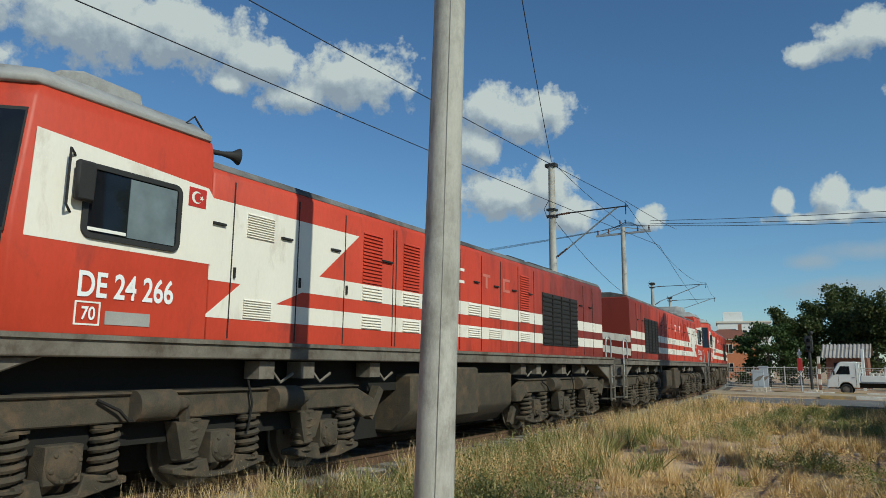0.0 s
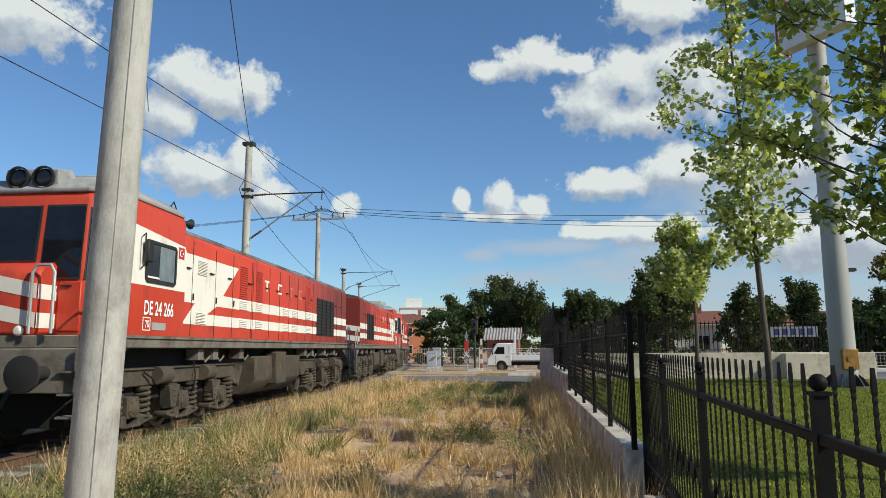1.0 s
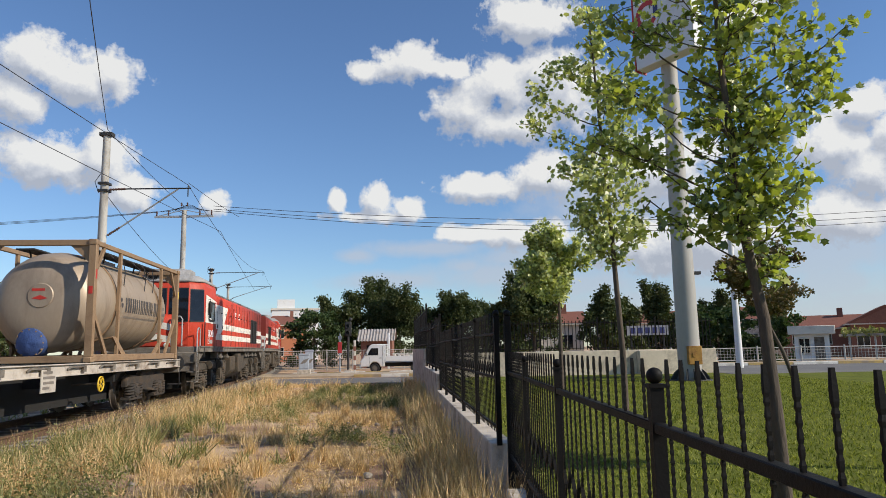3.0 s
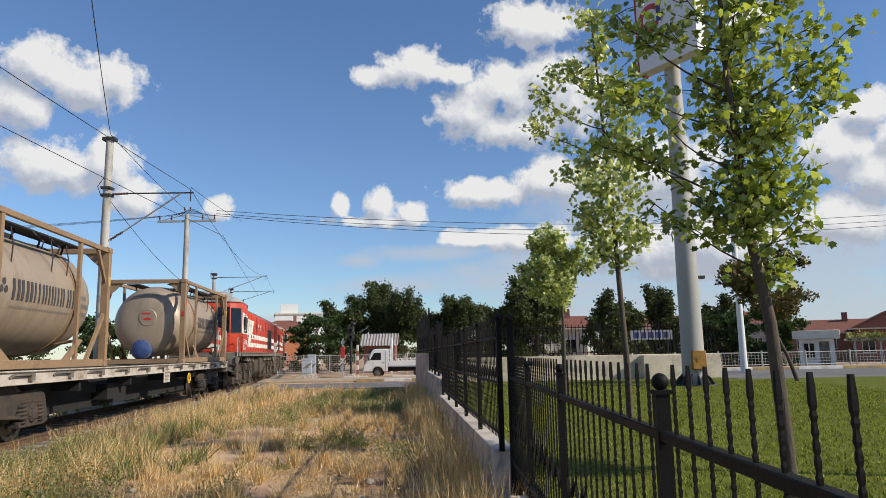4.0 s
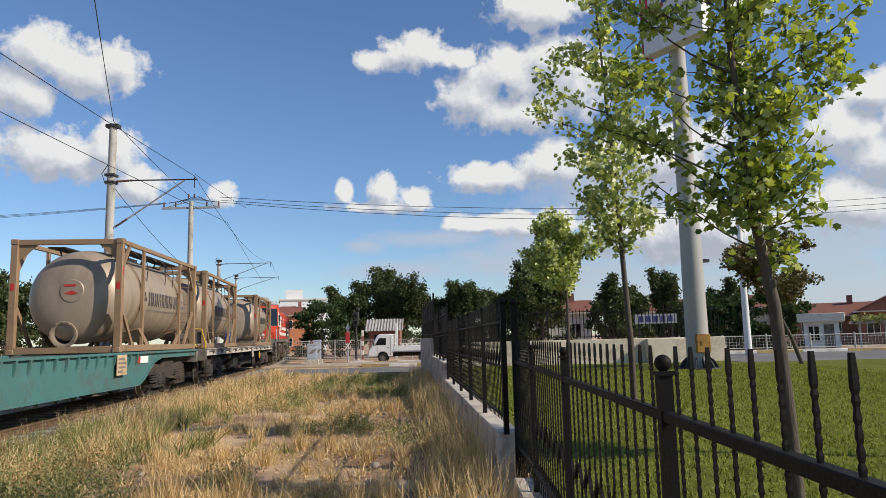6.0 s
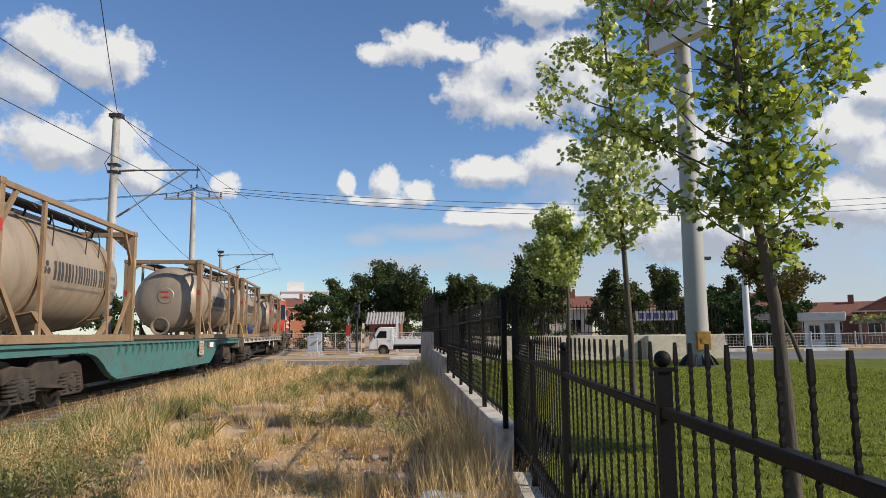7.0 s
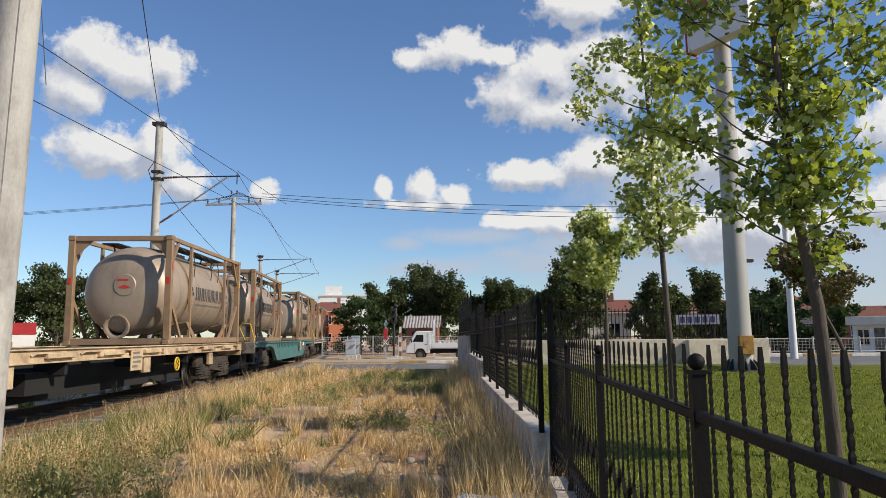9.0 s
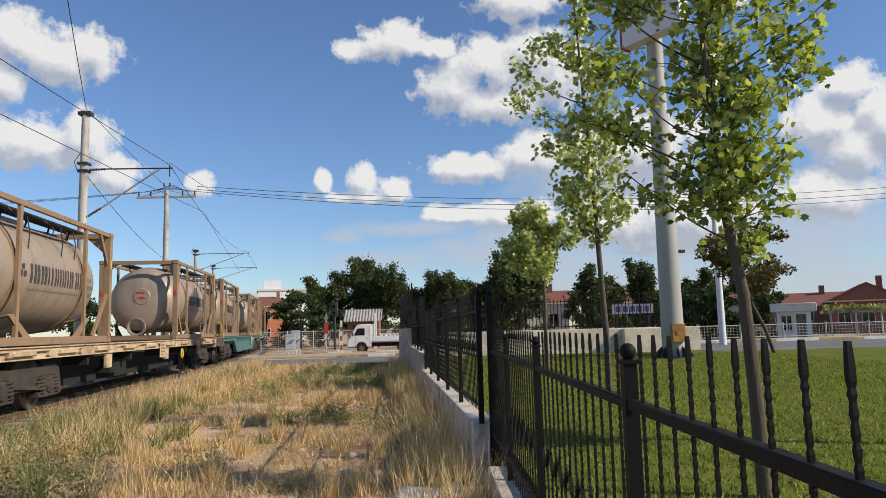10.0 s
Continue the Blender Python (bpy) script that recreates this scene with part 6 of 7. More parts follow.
weed_leaves(8000, (-2.6, 0.3, 5, 14), 52, lambda x, y: field(x, y) * np.clip(-0.25 + 1.7 * patch(x, y, 61, 0.5), 0, 1), "scattered low green weeds on bare soil", M_WEED, 0.3)
weed_leaves(24000, (-4.5, 0.0, 16, 32), 53, lambda x, y: field(x, y) * np.clip(0.25 + 1.7 * patch(x, y, 41, 0.3), 0, 1), "green weed patch near the road", M_WEED, 0.3)

# a lobed leaf, folded along its rib
LEAF_V = [(0, 0, 0), (0.30, 0.12, 0.05), (0.55, 0.22, 0.02), (0.38, 0.40, 0.09), (0.55, 0.70, -0.02), (0.26, 0.66, 0.07), (0.0, 1.0, -0.06),
          (-0.26, 0.66, 0.07), (-0.55, 0.70, -0.02), (-0.38, 0.40, 0.09), (-0.55, 0.22, 0.02), (-0.30, 0.12, 0.05)]
LEAF_F = [(0, 1, 3), (1, 2, 3), (0, 3, 5), (3, 4, 5), (0, 5, 6), (0, 6, 7), (0, 7, 9), (7, 8, 9), (0, 9, 11), (9, 10, 11)]
CLUMP_V = [(-0.5, 0, 0), (0.5, 0, 0), (0.35, 0.8, 0.1), (-0.3, 0.9, -0.05)]
CLUMP_F = [(0, 1, 2, 3)]


def curve_pts(p, d, length, bend, n, rng):
    pts, p, d = [Vector(p)], Vector(p), Vector(d).normalized()
    for i in range(n):
        d = (d + Vector(rng.normal(0, bend, 3)) + Vector((0, 0, 0.06))).normalized()
        p = p + d * length / n
        pts.append(p.copy())
    return pts


def young_tree(name, base, trunk, r0, limbs, leaf, per_twig, seed, label, mat, spread, droop=0.9, bare=1):
    """A young tree: trunk points, limbs as (height share, heading, length), twigs with leaves."""
    rng = np.random.default_rng(seed)
    t = thing(name, label, "tree", at=pose(*base))
    trunk = [Vector(p) for p in trunk]
    n = len(trunk)
    part("trunk", Mesh().tube(trunk, [r0 * (1 - 0.78 * i / (n - 1)) for i in range(n)], 12), M_BARK, t)
    spots = []
    for share, heading, length in limbs:
        k = share * (n - 1)
        i = min(int(k), n - 2)
        p = trunk[i].lerp(trunk[i + 1], k - i)
        a = radians(heading)
        d = Vector((math.sin(a), math.cos(a), rng.uniform(0.25, 0.6)))
        pts = curve_pts(p, d, length, 0.10, 6, rng)
        part("limb", Mesh().tube(pts, [max(r0 * 0.2 * (1 - 0.8 * j / 6) * min(length, 1.2), 0.004) for j in range(7)], 6), M_BARK, t)
        tw = Mesh()
        for j in range(int(3 + length * 5)):
            lo = bare if length > 0.7 else 1
            q = pts[int(rng.integers(lo, 7))]
            e = Vector((rng.normal(0, 1), rng.normal(0, 1), rng.normal(0.1, 0.6)))
            tp = curve_pts(q, e, spread * rng.uniform(0.5, 1.2), 0.2, 3, rng)
            tw.tube(tp, [0.005, 0.004, 0.003, 0.002], 3, False)
            spots += tp[1:]
        part("twig", tw, M_BARK, t, kind="stuff")
        spots += pts[max(2, bare if length > 0.7 else 2):]
    spots += trunk[int(n * 0.55):]
    pos = np.repeat(np.array([tuple(s) for s in spots]), per_twig, 0)
    pos = pos + rng.normal(0, spread * 0.22, pos.shape)
    m = len(pos)
    rot = turns(rng, m, droop, rng.uniform(0.65, 1.25, m) * leaf)
    part("crown", scatter("crown", LEAF_V, LEAF_F, pos, rot, mat), None, t, "lobed green leaves in loose clusters", kind="stuff")
    return t


rngt = np.random.default_rng(77)
limbs1 = [(0.37, -75, 0.75), (0.42, -120, 0.5), (0.46, -50, 0.95), (0.50, -65, 1.0), (0.56, -100, 0.8), (0.62, -80, 0.9), (0.69, -70, 1.0), (0.76, -60, 0.6), (0.84, -95, 0.5), (0.92, -60, 0.4), (0.90, 75, 1.2), (0.80, 65, 1.0), (0.33, 80, 0.22), (0.58, 85, 0.85), (0.66, 98, 0.9), (0.73, 80, 0.8), (0.64, 112, 0.7), (0.50, 95, 0.6), (0.86, 95, 0.8)]
limbs1 += [(0.40 + 0.57 * i / 26, float(rngt.uniform(15, 165)), float(rngt.uniform(0.26, 0.52))) for i in range(27)]
limbs1 += [(0.45 + 0.5 * i / 9, float(rngt.uniform(180, 360)), float(rngt.uniform(0.25, 0.4))) for i in range(10)]
young_tree("sycamore_tree", (2.22, 5.05, lawn_z(5) - 0.02), [(0, 0, 0), (-0.01, 0, 0.6), (-0.04, 0, 1.25), (-0.08, 0.03, 1.6), (-0.12, 0.05, 2.0), (-0.13, 0.06, 2.5), (-0.16, 0.06, 3.0), (-0.16, 0.05, 3.6), (-0.20, 0.06, 4.3)],
           0.046, limbs1, 0.053, 5, 5, "young sycamore with lobed sunlit leaves on the lawn", M_MAPLE, 0.22, bare=4)
limbs2 = [(0.34 + 0.64 * i / 25, float(rngt.uniform(0, 360)), float(rngt.uniform(0.4, 0.95)) * (1.1 - 0.5 * i / 25)) for i in range(26)] + [(0.62, -85, 1.25), (0.70, -80, 1.15), (0.78, -75, 1.0)] + [(0.35 + 0.26 * i / 11, i * 137.0 % 360, 0.45 + 0.08 * (i % 4)) for i in range(12)]
young_tree("sycamore_tree", (2.91, 11.43, lawn_z(11.4) - 0.02), [(0, 0, 0), (0, 0, 1.0), (-0.04, 0, 2.0), (-0.07, 0.02, 2.9), (-0.10, 0.03, 3.8), (-0.16, 0.03, 4.7), (-0.2, 0.04, 5.6), (-0.25, 0.05, 6.6)],
           0.052, limbs2, 0.085, 4, 9, "slender young sycamore with sparse bright leaves", M_PALELEAF, 0.3, bare=3)
# a third one in the row, whose crown shades the waste ground
young = copy_thing(bpy.data.objects["sycamore_tree.001"], pose(5.3, 6.3, lawn_z(6.2) - 0.02, 0, 0, 140))
young["label"] = "slender young sycamore at the end of the row"
limbs3 = [(0.52 + 0.46 * i / 19, float(rngt.uniform(0, 360)), float(rngt.uniform(0.75, 1.2)) * (1.1 - 0.4 * i / 19)) for i in range(20)]
young_tree("sycamore_tree", (3.14, 18.53, lawn_z(18.5) - 0.02), [(0, 0, 0), (0, 0, 0.9), (0.02, 0, 1.7), (0.0, 0, 2.4), (0.03, 0, 3.1), (0.02, 0, 3.8)],
           0.06, limbs3, 0.085, 15, 13, "small round-headed young tree by the wall", M_PALELEAF, 0.3)
limbs4 = [(0.5 + 0.5 * i / 22, float(rngt.uniform(0, 360)), float(rngt.uniform(0.9, 1.7)) * (1.15 - 0.35 * i / 22)) for i in range(23)]
young_tree("russet_tree", (11.31, 23.18, lawn_z(23) - 0.02), [(0, 0, 0), (-0.25, 0, 0.8), (-0.6, 0, 1.6), (-0.8, 0, 2.3), (-0.9, 0, 3.0), (-0.95, 0, 3.5)],
           0.07, limbs4, 0.10, 10, 17, "leaning small tree with dull russet leaves", M_RUSSET, 0.34)


def far_tree(name, x, y, z, height, width, seed, mat, label, bare=0.25, leaf=0.5, puffs=34, per=70):
    """A distant tree: trunk, limbs, and a crown of many small clumps in uneven puffs."""
    rng = np.random.default_rng(seed)
    t = thing(name, label, "tree", "dark trees behind the crossing", pose(x, y, z))
    top = height * 0.9
    pts = [(0.03 * rng.normal() * i, 0, top * i / 5) for i in range(6)]
    part("trunk", Mesh().tube(pts, [height * 0.025 * (1 - 0.85 * i / 5) for i in range(6)], 8), M_BARK, t)
    cen, limb = [], Mesh()
    leaders = [(rng.normal(0, 0.22), rng.normal(0, 0.22), rng.uniform(0.68, 1.04)) for _ in range(9)] if name == "pine_tree" else []
    for lx, ly, lz in leaders:
        for j in range(6):
            c = (lx * width * (0.6 + 0.4 * j / 5), ly * width * (0.6 + 0.4 * j / 5), height * (lz - 0.055 * (5 - j)))
            cen += [c] * (1 if j > 2 else 2)
        limb.tube([(0, 0, height * 0.45), (lx * width, ly * width, height * (lz + 0.03))], [height * 0.009, height * 0.002], 5, False)
    for i in range(puffs):
        f = rng.uniform(bare, 0.86 if leaders else 1.0)
        k = math.sqrt(max(1 - ((f - bare) / (1.02 - bare) * 1.25 - 0.35) ** 2, 0.04))
        a, d = rng.uniform(0, 2 * math.pi), width / 2 * k * math.sqrt(rng.uniform(0.05, 1))
        c = (d * math.cos(a), d * math.sin(a), height * f)
        cen.append(c)
        if i % 3 == 0:
            limb.tube([(0, 0, max(height * f - d * 0.6, 0.5)), c], [height * 0.008, height * 0.003], 5, False)
    part("limb", limb, M_BARK, t, kind="stuff")
    cen = np.repeat(np.array(cen), per, 0)
    pos = cen + rng.normal(0, 1, cen.shape) * np.array([width * 0.06, width * 0.06, height * 0.03])
    rot = turns(rng, len(pos), 1.2, rng.uniform(0.5, 1.3, len(pos)) * leaf)
    part("crown", scatter("crown", CLUMP_V, CLUMP_F, pos, rot, mat), None, t, kind="stuff")
    return t


PINES = ((-11.3, 62, 5.0, 5.2, 1), (-10.3, 71, 6.6, 4.5, 0), (-7.4, 73, 8.6, 5.4, 0), (-4.4, 71, 8.2, 4.6, 0), (-1.2, 77, 6.6, 4.2, 0), (1.9, 75, 7.8, 4.2, 0), (4.6, 79, 6.4, 3.6, 0),
         (5.6, 59, 5.9, 3.8, 0), (7.4, 57, 7.6, 4.6, 0), (13.6, 59, 6.2, 4.0, 0), (15.6, 61, 5.6, 3.6, 0), (20.5, 66, 7.4, 3.2, 0), (25.6, 64, 6.0, 3.2, 0),
         (18.0, 46, 4.2, 3.8, 1), (20.2, 43.5, 4.2, 3.6, 1), (-31, 49, 6.8, 6.5, 0), (-36, 46, 6.2, 6, 0), (-28.5, 57, 5.0, 5, 1), (-43, 42, 6.4, 7, 1))
for i, (x, y, h, w, kind) in enumerate(PINES):
    if kind == 0:
        far_tree("pine_tree", x, y, -0.1, h, w, 100 + i, M_PINE, "dark green pine with an uneven crown", leaf=0.16, puffs=50, per=190, bare=0.14)
    else:
        far_tree("broadleaf_tree", x, y, -0.1, h, w, 100 + i, M_BROAD, "dense dark broad-leaved tree", leaf=0.17, puffs=46, per=170, bare=0.06)

# ---- crossing: truck, cabinets, signs, hut ----
M_TRUCK = material("white_truck_paint", (0.72, 0.72, 0.70), 0.35, vary=0.04, bump=0.02, dirt=(0.45, 0.42, 0.37), dirt_amount=0.15, coat=0.3)
M_TYRE = material("tyre_rubber", (0.02, 0.02, 0.02), 0.85, bump=0.2)
M_BRICKY = material("red_brick_wall", (0.24, 0.105, 0.07), 0.9, vary=0.25, scale=4, bump=0.3)
M_RENDER = material("pale_render", (0.62, 0.58, 0.5), 0.9, vary=0.1, bump=0.15, dirt=(0.4, 0.35, 0.29), dirt_amount=0.25)
M_ROOFTILE = material("red_roof_tiles", (0.20, 0.074, 0.046), 0.85, vary=0.3, scale=5, fine=50, bump=0.4)
M_ORANGE = material("orange_render", (0.46, 0.17, 0.08), 0.9, vary=0.12, bump=0.1)
M_SHEET = material("grey_roof_sheet", (0.36, 0.33, 0.30), 0.6, 0.2, vary=0.15, bump=0.1, dirt=(0.2, 0.14, 0.1), dirt_amount=0.3)
M_MESHW = material("pale_mesh_wire", (0.42, 0.41, 0.38), 0.7, vary=0.15, bump=0)
M_PALECAB = material("pale_grey_cabinet", (0.36, 0.40, 0.45), 0.6, vary=0.08, bump=0.05, dirt=(0.3, 0.28, 0.25), dirt_amount=0.2)


def pickup_truck(at):
    t = thing("pickup_truck", "small white cab-over pickup truck with drop sides", "truck", at=at)
    body = Mesh().prism(((0.0, 0.42), (0.02, 0.85), (0.12, 0.98), (0.62, 1.86), (0.78, 1.95), (1.62, 1.95), (1.66, 1.86), (1.66, 0.42), (1.35, 0.42), (1.28, 0.62), (1.1, 0.74), (0.85, 0.74), (0.67, 0.62), (0.6, 0.42)), -0.8, 0.8, "y")
    cab = part("cab", body, M_TRUCK, t, bevel=0.04)
    for sy in (-1, 1):
        g = Mesh().prism(((0.46, 1.2), (0.74, 1.68), (1.22, 1.68), (1.22, 1.2)), sy * 0.80, sy * 0.806, "y")
        part("side_window", g, M_CABGLASS, cab, smooth=0)
        ln = Mesh().box(0.60, 0.615, min(sy * 0.80, sy * 0.808), max(sy * 0.80, sy * 0.808), 0.5, 1.1).box(1.52, 1.535, min(sy * 0.80, sy * 0.808), max(sy * 0.80, sy * 0.808), 0.5, 1.8)
        part("door_seam", ln, M_RUBBER, cab)
        part("door_handle", Mesh().box(1.3, 1.45, min(sy * 0.8, sy * 0.82), max(sy * 0.8, sy * 0.82), 1.0, 1.03), M_RUBBER, cab)
        part("wing_mirror", Mesh().box(0.36, 0.44, min(sy * 0.85, sy * 1.0), max(sy * 0.85, sy * 1.0), 1.15, 1.4), M_RUBBER, cab, bevel=0.02)
        part("headlight", Mesh().box(-0.01, 0.06, min(sy * 0.45, sy * 0.75), max(sy * 0.45, sy * 0.75), 0.68, 0.84), M_LAMP, cab, bevel=0.02)
        for x in (0.98, 3.75):
            w = Mesh().lathe([(0.2, 0.09), (0.29, 0.1), (0.32, 0.07), (0.32, -0.07), (0.29, -0.1), (0.2, -0.09)], 24, pose(x, sy * 0.68, 0.32, 90, 0, 0))
            wh = part("wheel", w, M_TYRE, t)
            part("hub", Mesh().lathe([(0.001, 0.08), (0.08, 0.09), (0.2, 0.06), (0.21, -0.06), (0.001, -0.06)], 20, pose(x, sy * 0.68, 0.32, 90, 0, 0)), M_SILL, wh)
        part("side_board", Mesh().box(1.78, 4.7, min(sy * 0.8, sy * 0.84), max(sy * 0.8, sy * 0.84), 0.78, 1.12), M_TRUCK, t, bevel=0.01)
    ws = Mesh().add([(0.14, -0.7, 1.05), (0.14, 0.7, 1.05), (0.56, 0.66, 1.80), (0.56, -0.66, 1.80)], [(3, 2, 1, 0)])
    ws.v = [(x - 0.012, y, z + 0.005) for x, y, z in ws.v]
    part("windscreen", ws, M_CABGLASS, cab, smooth=0)
    part("bumper", Mesh().box(-0.06, 0.05, -0.8, 0.8, 0.36, 0.55), M_PALECAB, t, bevel=0.03)
    part("load_bed", Mesh().box(1.74, 4.72, -0.8, 0.8, 0.70, 0.78), M_PALECAB, t)
    part("tail_board", Mesh().box(4.68, 4.72, -0.8, 0.8, 0.78, 1.12), M_TRUCK, t)
    rack = Mesh()
    for y in (-0.78, 0.78):
        rack.bar((1.74, y, 0.78), (1.74, y, 1.95), 0.06)
    for z in (1.3, 1.6, 1.92):
        rack.bar((1.74, -0.78, z), (1.74, 0.78, z), 0.05)
    part("headboard", rack, M_TRUCK, t)
    part("chassis", Mesh().box(0.5, 4.6, -0.35, 0.35, 0.42, 0.7), M_DARK, t)
    ld = Mesh()
    for i in range(5):
        ld.bar((2.4 + i * 0.35, -0.5, 0.8), (2.2 + i * 0.33, -0.3, 1.32), 0.07)
        ld.bar((2.4 + i * 0.35, 0.3, 0.8), (2.3 + i * 0.3, 0.5, 1.25), 0.07)
    ld.bar((2.2, -0.4, 1.28), (4.0, -0.35, 1.2), 0.07)
    tagged(part("chair_frame", ld, M_RENDER, at=at), "pale stacked metal chair frames in the truck bed", "chair frames")
    return t


pickup_truck(pose(-5.62, 49.5, -0.02))


def cabinet(x, y, w, d, h, plinth, label):
    c = thing("relay_cabinet", label, "cabinet", at=pose(x, y, 0, 0, 0, 8))
    part("plinth", Mesh().box(-w * 0.65, w * 0.65, -d * 0.65, d * 0.65, -0.2, plinth), M_WALL, c, bevel=0.02)
    part("body", Mesh().box(-w / 2, w / 2, -d / 2, d / 2, plinth, plinth + h), M_PALECAB, c, bevel=0.015)
    part("lid", Mesh().prism(((-w * 0.56, plinth + h), (w * 0.56, plinth + h), (w * 0.5, plinth + h + 0.1), (-w * 0.5, plinth + h + 0.1)), -d * 0.56, d * 0.56, "y"), M_PALECAB, c)
    dr = Mesh().box(-w * 0.45, -0.01, -d / 2 - 0.02, -d / 2, plinth + 0.08, plinth + h - 0.08).box(0.01, w * 0.45, -d / 2 - 0.02, -d / 2, plinth + 0.08, plinth + h - 0.08)
    pieces("door", dr, M_PALECAB, c, bevel=0.006)
    gr = Mesh().prism(((-0.25, plinth + 0.35), (0.1, plinth + 0.42), (0.36, plinth + 0.75), (0.0, plinth + 0.62)), -d / 2 - 0.026, -d / 2 - 0.021, "y")
    part("dark_mark", gr, M_GREYTEXT, c, "dark painted scrawl", smooth=0)


cabinet(-8.85, 45.5, 0.62, 0.5, 0.92, 0.38, "pale grey relay cabinet on a concrete plinth")
cabinet(-9.5, 50.5, 0.55, 0.5, 1.25, 0.3, "second pale grey cabinet behind the first")

cs = thing("crossing_sign", "red and white crossing warning sign on a pale post", "sign", at=pose(-6.96, 48.2, 0))
part("post", Mesh().tube([(0, 0, -0.1), (0, 0, 2.7)], 0.05, 8), M_PALECAB, cs)
part("board", Mesh().box(-0.14, 0.14, -0.07, -0.04, 1.38, 2.12), M_REDTRIM, cs, bevel=0.01)
part("lamp_cap", Mesh().box(-0.12, 0.12, -0.1, 0.06, 2.3, 2.52), M_PALECAB, cs, bevel=0.03)
cr = Mesh()
for a in (1, -1):
    cr.bar((-0.15 * a, -0.08, 0.98), (0.15 * a, -0.08, 1.36), 0.02, 0.08, up=(0, 1, 0))
part("cross_bar", cr, M_TEXT, cs)
sg = thing("crossing_signal", "black crossing signal post with lamp heads", "signal", at=pose(-6.4, 48.3, 0))
part("post", Mesh().tube([(0, 0, -0.1), (0, 0, 3.2)], 0.08, 10), M_BLACKSTEEL, sg)
part("lamp_board", Mesh().box(-0.22, 0.22, -0.1, 0.0, 2.5, 3.5), M_BLACKSTEEL, sg, bevel=0.04)
for z in (2.75, 3.2):
    part("hood", Mesh().lathe([(0.13, 0.0), (0.14, 0.25), (0.12, 0.25), (0.12, 0.02), (0.001, 0.02)], 14, pose(0, -0.1, z, 90, 0, 0)), M_BLACKSTEEL, sg)
part("bell", Mesh().ball((0.16, -0.05, 3.65), 0.13, 10, 6), M_BLACKSTEEL, sg)
part("base", Mesh().box(-0.25, 0.25, -0.25, 0.25, -0.1, 0.25), M_WALL, sg, bevel=0.02)
bp = thing("barrier_post", "slim red and white banded barrier post", "post", at=pose(-5.69, 46.2, 0))
part("post", Mesh().box(-0.07, 0.07, -0.07, 0.07, -0.1, 2.2), M_RENDER, bp, bevel=0.01)
bands2 = Mesh()
for z in (0.3, 0.9, 1.5):
    bands2.box(-0.076, 0.076, -0.076, 0.076, z, z + 0.3)
pieces("band", bands2, M_BRICKY, bp)

hut = thing("crossing_hut", "small brick crossing hut with a corrugated roof", "hut", at=pose(-7.2, 60.3, 0))
part("wall", Mesh().box(0.2, 2.9, 0.1, 2.4, -0.1, 2.35), M_BRICKY, hut, bevel=0.01)
rf = Mesh()
n = 40
for i in range(n + 1):
    x = -0.1 + 3.25 * i / n
    dz = 0.05 * math.sin(i * math.pi / 1.6)
    rf.v += [(x, -0.35, 2.3 + dz), (x, 1.3, 3.35 + dz), (x, 2.8, 2.5 + dz)]
rf.f = [(i * 3 + k, (i + 1) * 3 + k, (i + 1) * 3 + k + 1, i * 3 + k + 1) for i in range(n) for k in range(2)]
part("roof", rf, M_SHEET, hut, "corrugated grey roof sheets")
part("door", Mesh().box(0.7, 1.5, 0.06, 0.1, 0, 1.95), M_DARK, hut)
wn = part("window", Mesh().box(1.9, 2.6, 0.05, 0.1, 1.0, 1.8), M_CABGLASS, hut)
part("frame", Mesh().box(1.85, 2.65, 0.03, 0.06, 0.94, 1.0).box(1.85, 2.65, 0.03, 0.06, 1.8, 1.86), M_RENDER, wn)
for x in (-4.6,):
    bpst = thing("white_post", "white painted marker post near the hut", "post", at=pose(x + 0.2, 57.8, 0))
    part("shaft", Mesh().box(-0.1, 0.1, -0.1, 0.1, -0.1, 2.9), M_TRUCK, bpst, bevel=0.02)


# ---- wire mesh fences ----
def mesh_panel_parts(w, h):
    fr = Mesh().tube([(0, 0, 0), (0, 0, h + 0.1)], 0.045, 6)
    fr2 = Mesh().tube([(0, 0, 0), (w, 0, 0)], 0.025, 5)
    wire = Mesh()
    k = int(w / 0.16)
    for i in range(1, k):
        wire.bar((w * i / k, 0, 0.12), (w * i / k, 0, h), 0.012)
    for i in range(1, int(h / 0.16)):
        wire.bar((0, 0, 0.12 + i * 0.16), (w, 0, 0.12 + i * 0.16), 0.012)
    return fr.data("post", M_MESHW), fr2.data("rail", M_MESHW), wire.data("wire_mesh", M_MESHW)


def mesh_fence(p, q, z, h, w, label, group):
    p, q = Vector((*p, z)), Vector((*q, z))
    n = round((q - p).length / w)
    w = (q - p).length / n
    data = mesh_panel_parts(w, h)
    yaw = math.degrees(math.atan2(q.y - p.y, q.x - p.x))
    for i in range(n):
        c = p.lerp(q, i / n)
        f = thing("mesh_fence_panel", label, "fence", group, pose(c.x, c.y, c.z, 0, 0, yaw))
        part("post", data[0], None, f)
        part("rail", data[1], None, f, at=pose(0, 0, 0.12))
        part("rail", data[1], None, f, at=pose(0, 0, h))
        part("wire_mesh", data[2], None, f)


mesh_fence((9.8, 37.3), (34, 36.0), 0.53, 0.74, 2.2, "pale welded mesh fence panel beside the street", "mesh fence panels by the street")
mesh_fence((-13.2, 55.6), (1.0, 56.6), 0.0, 1.55, 2.0, "pale bar fence panel behind the crossing", "fence panels behind the crossing")

